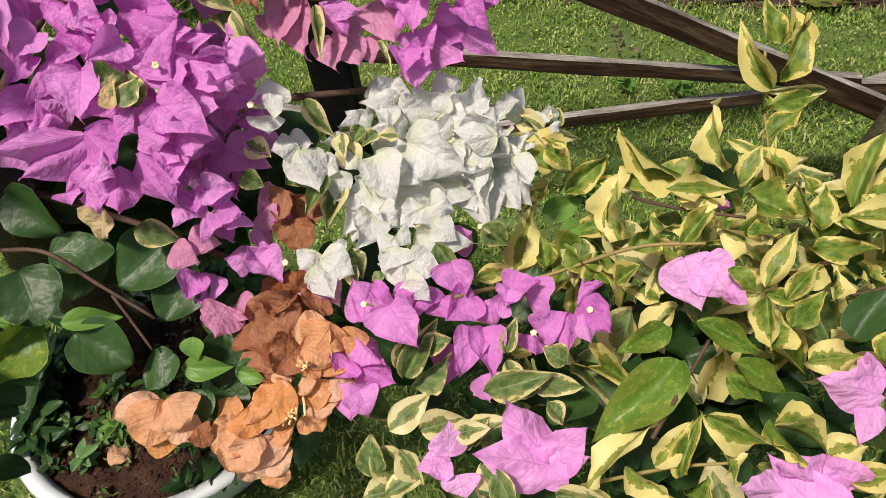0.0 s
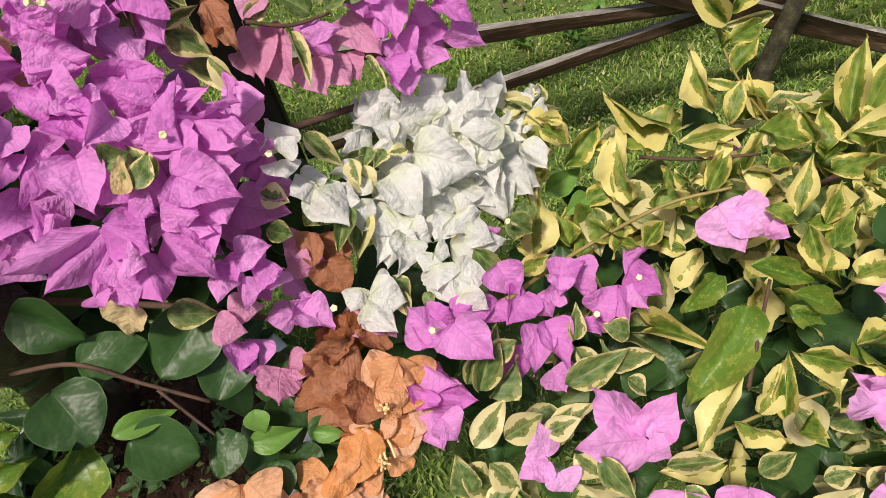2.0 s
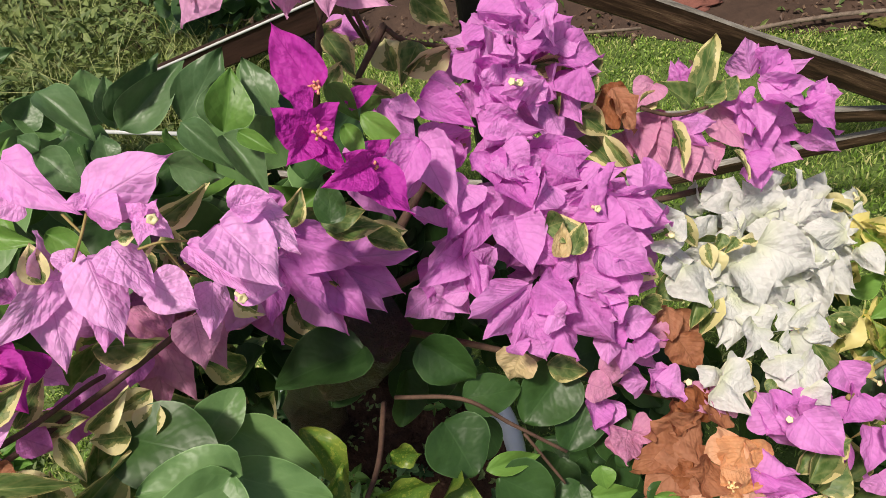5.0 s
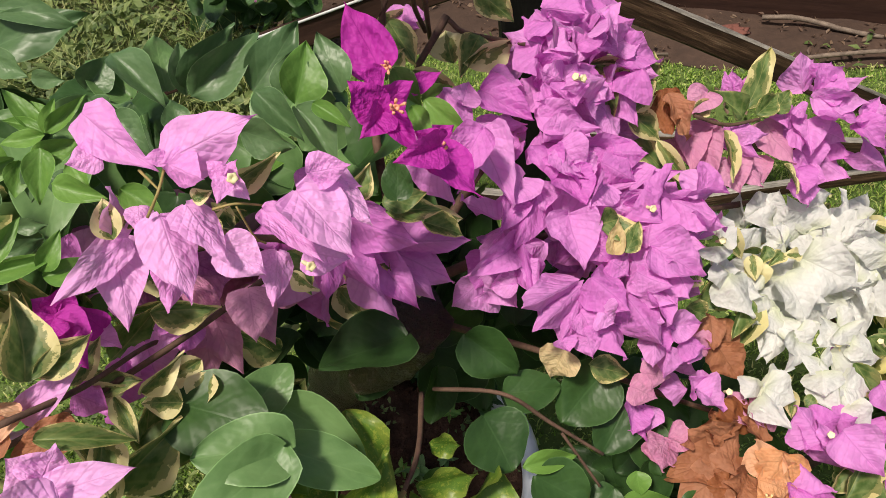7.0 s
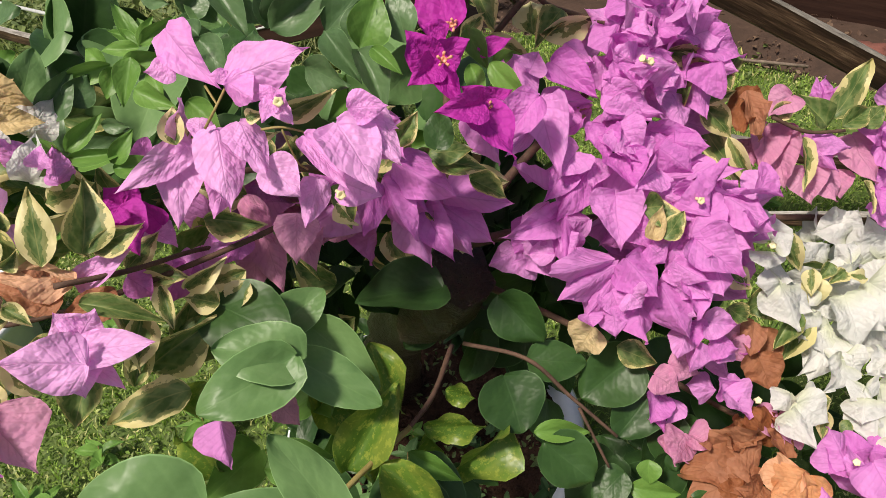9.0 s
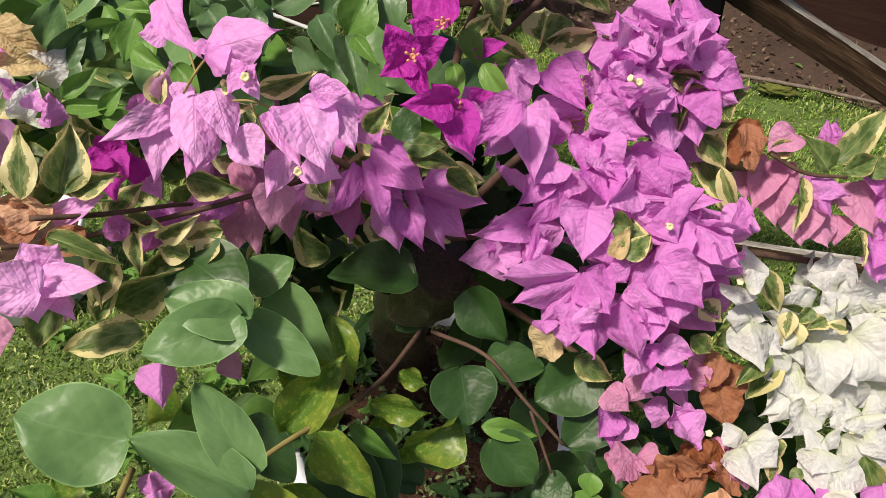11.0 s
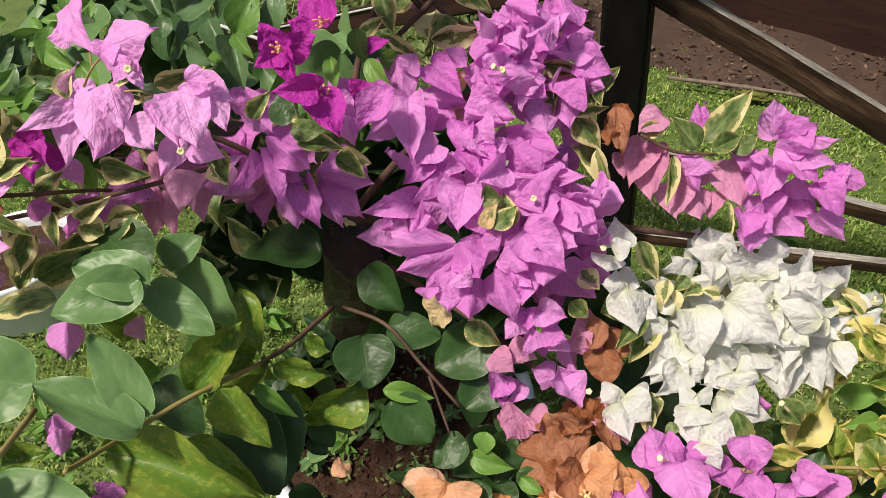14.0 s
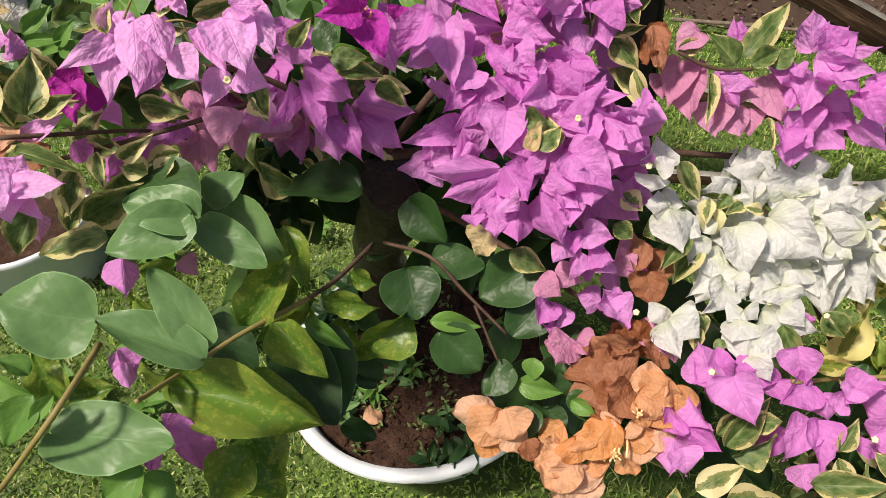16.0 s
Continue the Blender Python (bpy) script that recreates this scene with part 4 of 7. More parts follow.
for spec in (
    (-0.231, 0.424, 0.713, -0.229, 0.397, 0.698, 0.024, 17),
    (-0.253, 0.412, 0.715, -0.232, 0.385, 0.695, 0.031, 2),
    (-0.249, 0.419, 0.723, -0.221, 0.405, 0.709, 0.024, -5),
    (-0.275, 0.399, 0.721, -0.264, 0.393, 0.715, 0.022, -21),
    (-0.263, 0.426, 0.740, -0.250, 0.418, 0.733, 0.022, -11),
    (-0.279, 0.413, 0.739, -0.254, 0.395, 0.723, 0.031, -3),
    (-0.247, 0.428, 0.735, -0.220, 0.425, 0.730, 0.029, 3),
    (-0.246, 0.419, 0.733, -0.224, 0.408, 0.722, 0.024, 1),
    (-0.287, 0.408, 0.712, -0.277, 0.391, 0.700, 0.022, -4),
    (-0.285, 0.415, 0.719, -0.299, 0.386, 0.711, 0.027, 17),
):
    blade(purple_plant, "purple", *spec)
for spec in (
    (-0.286, 0.417, 0.727, -0.318, 0.379, 0.728, 0.030, 26),
    (-0.286, 0.418, 0.732, -0.334, 0.380, 0.748, 0.024, 9),
    (-0.229, 0.415, 0.675, -0.225, 0.399, 0.666, 0.020, 11),
    (-0.230, 0.412, 0.675, -0.236, 0.386, 0.664, 0.020, -8),
    (-0.211, 0.420, 0.672, -0.203, 0.411, 0.664, 0.023, 5),
    (-0.219, 0.416, 0.676, -0.195, 0.414, 0.672, 0.022, -10),
    (-0.201, 0.413, 0.651, -0.204, 0.399, 0.646, 0.020, -9),
    (-0.213, 0.407, 0.663, -0.192, 0.407, 0.662, 0.020, 15),
    (-0.121, 0.599, 0.744, -0.126, 0.606, 0.763, 0.014, 6),
    (-0.114, 0.595, 0.745, -0.113, 0.604, 0.761, 0.014, -13),
):
    blade(purple_plant, "purple", *spec)
for spec in (
    (-0.136, 0.574, 0.732, -0.112, 0.548, 0.712, 0.019, -15),
    (-0.131, 0.565, 0.733, -0.101, 0.564, 0.731, 0.019, -2),
    (-0.062, 0.606, 0.747, -0.050, 0.616, 0.760, 0.019, -20),
    (-0.061, 0.601, 0.740, -0.069, 0.614, 0.772, 0.028, 14),
    (-0.048, 0.606, 0.748, -0.039, 0.614, 0.760, 0.021, 1),
    (-0.054, 0.594, 0.740, -0.027, 0.605, 0.754, 0.030, -15),
    (-0.053, 0.600, 0.744, -0.010, 0.601, 0.746, 0.019, 18),
    (-0.013, 0.583, 0.716, 0.003, 0.593, 0.730, 0.016, -4),
    (-0.055, 0.583, 0.734, -0.015, 0.573, 0.725, 0.033, 15),
    (-0.058, 0.587, 0.741, -0.012, 0.583, 0.737, 0.023, -43),
):
    blade(purple_plant, "purple", *spec)
for spec in (
    (-0.016, 0.581, 0.722, 0.003, 0.573, 0.715, 0.021, -46),
    (-0.023, 0.577, 0.718, 0.006, 0.556, 0.702, 0.024, 1),
    (-0.039, 0.597, 0.702, -0.013, 0.569, 0.681, 0.031, -2),
    (-0.051, 0.583, 0.687, -0.023, 0.560, 0.669, 0.037, -15),
    (-0.060, 0.584, 0.693, -0.052, 0.559, 0.677, 0.032, -7),
    (-0.042, 0.585, 0.707, -0.023, 0.577, 0.699, 0.018, -40),
    (-0.066, 0.600, 0.724, -0.069, 0.561, 0.704, 0.024, -11),
    (-0.056, 0.592, 0.717, -0.065, 0.561, 0.704, 0.027, -13),
    (-0.063, 0.560, 0.680, -0.062, 0.538, 0.668, 0.025, -6),
    (-0.071, 0.562, 0.688, -0.074, 0.539, 0.677, 0.025, 11),
):
    blade(purple_plant, "purple", *spec)
for spec in (
    (-0.067, 0.563, 0.689, -0.046, 0.552, 0.680, 0.025, -10),
    (-0.072, 0.587, 0.734, -0.064, 0.579, 0.729, 0.014, -6),
    (-0.089, 0.378, 0.583, -0.073, 0.377, 0.587, 0.024, 8),
    (-0.094, 0.366, 0.581, -0.111, 0.357, 0.582, 0.028, 9),
    (-0.090, 0.367, 0.586, -0.074, 0.334, 0.569, 0.036, -18),
    (-0.231, 0.400, 0.598, -0.238, 0.378, 0.587, 0.018, 15),
    (-0.238, 0.400, 0.602, -0.239, 0.371, 0.587, 0.026, 32),
    (-0.244, 0.397, 0.606, -0.253, 0.377, 0.597, 0.023, 14),
    (-0.191, 0.409, 0.607, -0.178, 0.409, 0.610, 0.020, -4),
    (-0.196, 0.404, 0.605, -0.201, 0.411, 0.620, 0.023, -36),
):
    blade(purple_plant, "purple", *spec)
for spec in (
    (-0.201, 0.406, 0.608, -0.218, 0.403, 0.616, 0.023, -4),
    (-0.195, 0.403, 0.610, -0.177, 0.385, 0.600, 0.028, 29),
    (-0.100, 0.377, 0.573, -0.081, 0.347, 0.557, 0.034, -8),
    (-0.107, 0.375, 0.576, -0.120, 0.364, 0.573, 0.027, -15),
    (-0.103, 0.375, 0.583, -0.088, 0.378, 0.590, 0.025, -7),
    (-0.122, 0.358, 0.560, -0.101, 0.335, 0.549, 0.034, 31),
    (-0.133, 0.330, 0.537, -0.140, 0.315, 0.532, 0.026, 28),
    (-0.128, 0.343, 0.551, -0.139, 0.330, 0.547, 0.026, 1),
    (-0.123, 0.338, 0.548, -0.091, 0.321, 0.543, 0.025, 0),
    (-0.121, 0.323, 0.537, -0.111, 0.306, 0.528, 0.026, 8),
):
    blade(purple_plant, "purple", *spec)
for spec in (
    (-0.128, 0.326, 0.543, -0.129, 0.300, 0.530, 0.028, -3),
    (-0.499, 0.238, 0.770, -0.490, 0.217, 0.756, 0.021, 41),
    (-0.480, 0.186, 0.742, -0.471, 0.172, 0.732, 0.023, 15),
    (-0.470, 0.180, 0.738, -0.462, 0.167, 0.729, 0.014, 49),
    (-0.456, 0.168, 0.686, -0.423, 0.168, 0.682, 0.021, 4),
    (-0.613, 0.321, 0.874, -0.627, 0.324, 0.897, 0.016, -18),
    (-0.599, 0.313, 0.883, -0.597, 0.319, 0.894, 0.011, -38),
):
    blade(purple_plant, "purple", *spec)
for spec in (
    (-0.552, 0.363, 0.788, -0.533, 0.359, 0.779, 0.019, 8),
    (-0.600, 0.265, 0.769, -0.592, 0.253, 0.755, 0.020, 55),
    (-0.632, 0.210, 0.799, -0.612, 0.198, 0.781, 0.022, 33),
    (-0.537, 0.350, 0.876, -0.535, 0.372, 0.889, 0.021, -73),
    (-0.543, 0.359, 0.865, -0.533, 0.320, 0.840, 0.026, 32),
    (-0.515, 0.358, 0.854, -0.515, 0.328, 0.839, 0.022, 50),
    (-0.484, 0.345, 0.866, -0.463, 0.332, 0.853, 0.023, -1),
    (-0.535, 0.354, 0.869, -0.558, 0.315, 0.864, 0.018, 47),
    (-0.520, 0.355, 0.888, -0.518, 0.342, 0.881, 0.013, 29),
    (-0.510, 0.351, 0.884, -0.496, 0.313, 0.858, 0.026, 24),
):
    blade(purple_plant, "pale_purple", *spec)
for spec in (
    (-0.495, 0.351, 0.889, -0.475, 0.329, 0.870, 0.023, 47),
    (-0.436, 0.368, 0.886, -0.409, 0.365, 0.879, 0.021, -5),
    (-0.446, 0.355, 0.846, -0.424, 0.350, 0.838, 0.023, -1),
    (-0.461, 0.358, 0.845, -0.463, 0.331, 0.832, 0.018, 38),
    (-0.422, 0.360, 0.883, -0.405, 0.344, 0.869, 0.016, 27),
    (-0.457, 0.346, 0.884, -0.429, 0.326, 0.864, 0.014, 12),
    (-0.440, 0.352, 0.889, -0.412, 0.326, 0.866, 0.032, 21),
    (-0.433, 0.355, 0.896, -0.412, 0.357, 0.895, 0.017, -28),
    (-0.534, 0.370, 0.911, -0.549, 0.363, 0.913, 0.015, 5),
    (-0.541, 0.386, 0.925, -0.508, 0.355, 0.908, 0.023, -2),
):
    blade(purple_plant, "pale_purple", *spec)
for spec in (
    (-0.500, 0.362, 0.910, -0.509, 0.359, 0.912, 0.008, 27),
    (-0.498, 0.357, 0.909, -0.479, 0.347, 0.905, 0.018, -27),
    (-0.502, 0.363, 0.907, -0.452, 0.363, 0.925, 0.028, -26),
    (-0.473, 0.356, 0.899, -0.460, 0.344, 0.893, 0.010, -15),
    (-0.471, 0.352, 0.902, -0.464, 0.354, 0.909, 0.008, 2),
    (-0.470, 0.347, 0.906, -0.477, 0.349, 0.913, 0.009, 9),
    (-0.468, 0.343, 0.908, -0.471, 0.332, 0.902, 0.009, 24),
    (-0.558, 0.239, 0.829, -0.566, 0.242, 0.846, 0.023, -24),
    (-0.558, 0.240, 0.831, -0.547, 0.250, 0.842, 0.022, -51),
    (-0.563, 0.238, 0.822, -0.533, 0.229, 0.809, 0.013, 14),
):
    blade(purple_plant, "pale_purple", *spec)
for spec in (
    (-0.556, 0.229, 0.827, -0.549, 0.215, 0.817, 0.024, 38),
    (-0.556, 0.236, 0.826, -0.517, 0.246, 0.830, 0.019, -1),
    (-0.543, 0.224, 0.833, -0.572, 0.208, 0.853, 0.027, 1),
    (-0.583, 0.279, 0.829, -0.551, 0.296, 0.844, 0.014, -30),
    (-0.633, 0.270, 0.881, -0.614, 0.241, 0.858, 0.021, 50),
    (-0.650, 0.232, 0.867, -0.617, 0.215, 0.848, 0.029, 24),
    (-0.631, 0.212, 0.832, -0.629, 0.191, 0.821, 0.023, 24),
    (-0.615, 0.197, 0.811, -0.609, 0.177, 0.798, 0.021, 34),
    (-0.639, 0.203, 0.829, -0.586, 0.177, 0.799, 0.028, 3),
):
    blade(purple_plant, "pale_purple", *spec)
for spec in (
    (-0.401, 0.481, 0.874, -0.420, 0.512, 0.908, 0.030, 10),
    (-0.399, 0.455, 0.883, -0.414, 0.453, 0.892, 0.015, 3),
    (-0.380, 0.460, 0.827, -0.360, 0.466, 0.839, 0.020, -7),
    (-0.563, 0.340, 0.819, -0.575, 0.342, 0.837, 0.016, 2),
    (-0.663, 0.256, 0.879, -0.652, 0.274, 0.883, 0.022, -12),
    (-0.668, 0.257, 0.877, -0.650, 0.254, 0.869, 0.017, 30),
    (-0.404, 0.425, 0.882, -0.380, 0.436, 0.891, 0.022, -56),
    (-0.401, 0.419, 0.885, -0.415, 0.420, 0.906, 0.021, 8),
    (-0.397, 0.412, 0.889, -0.408, 0.394, 0.887, 0.017, 34),
    (-0.398, 0.414, 0.888, -0.380, 0.395, 0.872, 0.015, 3),
):
    blade(purple_plant, "vivid", *spec)
for spec in (
    (-0.370, 0.405, 0.867, -0.380, 0.404, 0.879, 0.017, 8),
    (-0.369, 0.402, 0.869, -0.391, 0.383, 0.876, 0.019, 29),
    (-0.374, 0.412, 0.862, -0.351, 0.386, 0.840, 0.027, 22),
    (-0.387, 0.508, 0.844, -0.363, 0.516, 0.849, 0.013, -11),
    (-0.577, 0.333, 0.841, -0.587, 0.336, 0.851, 0.013, -7),
    (-0.578, 0.334, 0.840, -0.564, 0.340, 0.854, 0.017, -46),
    (-0.573, 0.326, 0.846, -0.578, 0.315, 0.841, 0.016, 28),
    (-0.577, 0.331, 0.840, -0.557, 0.306, 0.826, 0.023, 27),
    (-0.668, 0.266, 0.887, -0.672, 0.254, 0.884, 0.019, 37),
    (-0.659, 0.262, 0.889, -0.641, 0.267, 0.890, 0.014, -30),
):
    blade(purple_plant, "vivid", *spec)
for spec in (
    (-0.653, 0.258, 0.890, -0.634, 0.247, 0.878, 0.014, 37),
):
    blade(purple_plant, "vivid", *spec)
for spec in (
    (-0.497, 0.387, 0.791, -0.493, 0.361, 0.771, 0.027, 30),
    (-0.152, 0.579, 0.765, -0.170, 0.563, 0.755, 0.025, -5),
    (-0.534, 0.386, 0.765, -0.557, 0.376, 0.756, 0.023, 11),
    (-0.151, 0.402, 0.594, -0.135, 0.382, 0.570, 0.025, 26),
    (-0.103, 0.583, 0.714, -0.122, 0.576, 0.696, 0.026, 55),
    (-0.507, 0.406, 0.773, -0.489, 0.376, 0.751, 0.026, 24),
    (-0.537, 0.390, 0.761, -0.530, 0.358, 0.742, 0.024, 38),
    (-0.528, 0.391, 0.764, -0.512, 0.361, 0.743, 0.024, 11),
    (-0.539, 0.399, 0.793, -0.516, 0.376, 0.773, 0.017, 12),
    (-0.194, 0.445, 0.635, -0.170, 0.444, 0.631, 0.029, 8),
):
    blade(purple_plant, "rosy", *spec)
for spec in (
    (-0.191, 0.436, 0.631, -0.180, 0.424, 0.621, 0.026, -11),
    (-0.240, 0.402, 0.640, -0.216, 0.399, 0.635, 0.021, 1),
    (-0.251, 0.391, 0.640, -0.231, 0.383, 0.633, 0.022, 9),
    (-0.180, 0.569, 0.730, -0.178, 0.547, 0.717, 0.020, 14),
    (-0.165, 0.581, 0.735, -0.170, 0.540, 0.715, 0.027, 14),
    (-0.157, 0.583, 0.728, -0.149, 0.539, 0.701, 0.035, -18),
    (-0.102, 0.575, 0.697, -0.100, 0.553, 0.685, 0.022, 3),
    (-0.131, 0.567, 0.704, -0.127, 0.538, 0.688, 0.032, -11),
    (-0.121, 0.567, 0.703, -0.110, 0.542, 0.686, 0.030, 5),
    (-0.093, 0.594, 0.719, -0.080, 0.556, 0.694, 0.037, 3),
):
    blade(purple_plant, "rosy", *spec)
for spec in (
    (-0.170, 0.403, 0.588, -0.148, 0.381, 0.577, 0.020, 27),
    (-0.218, 0.384, 0.577, -0.197, 0.374, 0.574, 0.023, 28),
    (-0.235, 0.380, 0.580, -0.223, 0.359, 0.569, 0.026, 35),
    (-0.223, 0.379, 0.584, -0.235, 0.356, 0.575, 0.034, 21),
    (-0.606, 0.214, 0.801, -0.586, 0.188, 0.780, 0.036, 7),
    (-0.482, 0.270, 0.743, -0.469, 0.262, 0.735, 0.016, 18),
):
    blade(purple_plant, "rosy", *spec)
for spec in (
    (-0.170, 0.456, 0.627, -0.159, 0.423, 0.599, 0.036, -18),
    (-0.169, 0.437, 0.619, -0.159, 0.412, 0.604, 0.031, -4),
    (-0.554, 0.274, 0.829, -0.578, 0.254, 0.827, 0.018, 28),
    (-0.172, 0.452, 0.638, -0.177, 0.426, 0.627, 0.020, -9),
    (-0.189, 0.582, 0.770, -0.184, 0.545, 0.748, 0.027, -21),
    (-0.190, 0.566, 0.777, -0.176, 0.537, 0.757, 0.019, 5),
    (-0.265, 0.323, 0.544, -0.258, 0.311, 0.538, 0.024, 9),
    (-0.246, 0.299, 0.537, -0.234, 0.288, 0.532, 0.020, 14),
    (-0.181, 0.397, 0.587, -0.191, 0.372, 0.576, 0.028, 20),
    (-0.143, 0.389, 0.579, -0.163, 0.378, 0.580, 0.032, 11),
):
    blade(purple_plant, "rust", *spec)
for spec in (
    (-0.148, 0.389, 0.580, -0.183, 0.382, 0.592, 0.035, 20),
    (-0.165, 0.381, 0.575, -0.205, 0.363, 0.581, 0.043, 18),
    (-0.171, 0.368, 0.565, -0.213, 0.354, 0.576, 0.039, -2),
    (-0.176, 0.358, 0.562, -0.211, 0.339, 0.565, 0.042, -3),
    (-0.171, 0.348, 0.557, -0.202, 0.330, 0.559, 0.035, 2),
    (-0.164, 0.352, 0.564, -0.184, 0.329, 0.557, 0.035, 6),
    (-0.581, 0.266, 0.832, -0.605, 0.257, 0.852, 0.023, 5),
):
    blade(purple_plant, "rust", *spec)
for spec in (
    (-0.355, 0.581, 0.818, -0.361, 0.601, 0.837, 0.029, 5),
    (-0.250, 0.581, 0.795, -0.212, 0.577, 0.792, 0.017, -23),
    (-0.225, 0.575, 0.752, -0.186, 0.530, 0.711, 0.021, -27),
    (-0.409, 0.416, 0.822, -0.381, 0.420, 0.822, 0.017, -19),
    (-0.389, 0.441, 0.784, -0.361, 0.442, 0.783, 0.019, -21),
    (-0.422, 0.392, 0.845, -0.410, 0.403, 0.863, 0.014, -22),
    (-0.412, 0.620, 0.826, -0.386, 0.633, 0.845, 0.025, -24),
    (-0.108, 0.579, 0.737, -0.085, 0.591, 0.746, 0.018, -2),
    (-0.269, 0.440, 0.761, -0.253, 0.446, 0.762, 0.024, -19),
    (-0.582, 0.316, 0.803, -0.565, 0.337, 0.815, 0.016, -34),
):
    blade(purple_plant, "cream", *spec)
for spec in (
    (-0.529, 0.312, 0.767, -0.532, 0.296, 0.748, 0.019, 43),
    (-0.552, 0.281, 0.806, -0.556, 0.254, 0.782, 0.020, 43),
    (-0.473, 0.399, 0.806, -0.457, 0.384, 0.784, 0.017, 31),
    (-0.646, 0.320, 0.913, -0.670, 0.321, 0.923, 0.013, 20),
    (-0.645, 0.322, 0.913, -0.658, 0.308, 0.911, 0.013, 41),
    (-0.650, 0.327, 0.909, -0.651, 0.312, 0.897, 0.013, 61),
    (-0.670, 0.341, 0.903, -0.652, 0.346, 0.895, 0.013, -13),
    (-0.672, 0.344, 0.903, -0.666, 0.357, 0.916, 0.013, -46),
    (-0.673, 0.340, 0.902, -0.688, 0.349, 0.918, 0.012, -29),
    (-0.601, 0.268, 0.852, -0.626, 0.277, 0.871, 0.019, -23),
):
    blade(purple_plant, "cream", *spec)
for spec in (
    (-0.606, 0.213, 0.799, -0.612, 0.224, 0.816, 0.015, -41),
    (-0.562, 0.273, 0.763, -0.528, 0.307, 0.777, 0.029, -38),
    (-0.528, 0.354, 0.768, -0.553, 0.338, 0.765, 0.019, 24),
    (-0.568, 0.282, 0.811, -0.548, 0.260, 0.782, 0.020, 54),
    (-0.555, 0.298, 0.766, -0.519, 0.301, 0.752, 0.029, 1),
    (-0.606, 0.235, 0.844, -0.623, 0.220, 0.833, 0.017, 54),
    (-0.561, 0.257, 0.767, -0.556, 0.289, 0.796, 0.016, -30),
    (-0.553, 0.299, 0.757, -0.550, 0.320, 0.778, 0.024, -41),
    (-0.210, 0.579, 0.772, -0.255, 0.601, 0.795, 0.019, 15),
    (-0.581, 0.222, 0.806, -0.599, 0.237, 0.832, 0.020, -25),
):
    blade(purple_plant, "cream", *spec)
for spec in (
    (-0.572, 0.242, 0.814, -0.596, 0.235, 0.822, 0.020, -6),
    (-0.631, 0.211, 0.804, -0.610, 0.226, 0.810, 0.019, -22),
    (-0.489, 0.382, 0.871, -0.455, 0.400, 0.877, 0.015, -34),
    (-0.542, 0.353, 0.814, -0.505, 0.360, 0.806, 0.020, -23),
    (-0.408, 0.418, 0.814, -0.372, 0.425, 0.807, 0.017, -12),
    (-0.575, 0.316, 0.794, -0.555, 0.321, 0.792, 0.016, -20),
    (-0.387, 0.435, 0.787, -0.361, 0.433, 0.775, 0.017, 12),
    (-0.466, 0.384, 0.804, -0.453, 0.375, 0.792, 0.012, -17),
    (-0.501, 0.384, 0.830, -0.491, 0.375, 0.819, 0.011, 0),
    (-0.530, 0.318, 0.775, -0.548, 0.313, 0.785, 0.020, -15),
):
    blade(purple_plant, "cream", *spec)
for spec in (
    (-0.516, 0.335, 0.778, -0.522, 0.316, 0.767, 0.021, -5),
    (-0.501, 0.380, 0.858, -0.493, 0.368, 0.844, 0.010, 52),
    (-0.500, 0.363, 0.874, -0.481, 0.367, 0.871, 0.009, -53),
    (-0.534, 0.358, 0.872, -0.527, 0.368, 0.881, 0.010, -38),
    (-0.332, 0.603, 0.865, -0.306, 0.590, 0.843, 0.025, -18),
    (-0.348, 0.559, 0.830, -0.303, 0.580, 0.834, 0.022, -41),
    (-0.386, 0.553, 0.832, -0.352, 0.548, 0.814, 0.012, -5),
    (-0.333, 0.582, 0.838, -0.352, 0.553, 0.826, 0.021, 9),
    (-0.254, 0.573, 0.808, -0.219, 0.578, 0.800, 0.017, -35),
    (-0.241, 0.563, 0.796, -0.241, 0.537, 0.775, 0.020, -17),
):
    blade(purple_plant, "cream", *spec)
for spec in (
    (-0.222, 0.557, 0.770, -0.195, 0.546, 0.750, 0.023, -18),
    (-0.204, 0.574, 0.783, -0.195, 0.593, 0.802, 0.014, 11),
    (-0.227, 0.552, 0.776, -0.194, 0.566, 0.777, 0.011, -23),
    (-0.223, 0.570, 0.796, -0.208, 0.561, 0.782, 0.011, -32),
    (-0.208, 0.572, 0.790, -0.202, 0.562, 0.780, 0.010, 6),
    (-0.406, 0.541, 0.834, -0.389, 0.559, 0.848, 0.014, -23),
    (-0.399, 0.577, 0.861, -0.382, 0.555, 0.837, 0.021, 19),
    (-0.249, 0.436, 0.739, -0.254, 0.451, 0.761, 0.021, -11),
    (-0.254, 0.423, 0.749, -0.240, 0.439, 0.761, 0.016, -16),
    (-0.279, 0.405, 0.652, -0.248, 0.402, 0.638, 0.022, -1),
):
    blade(purple_plant, "cream", *spec)
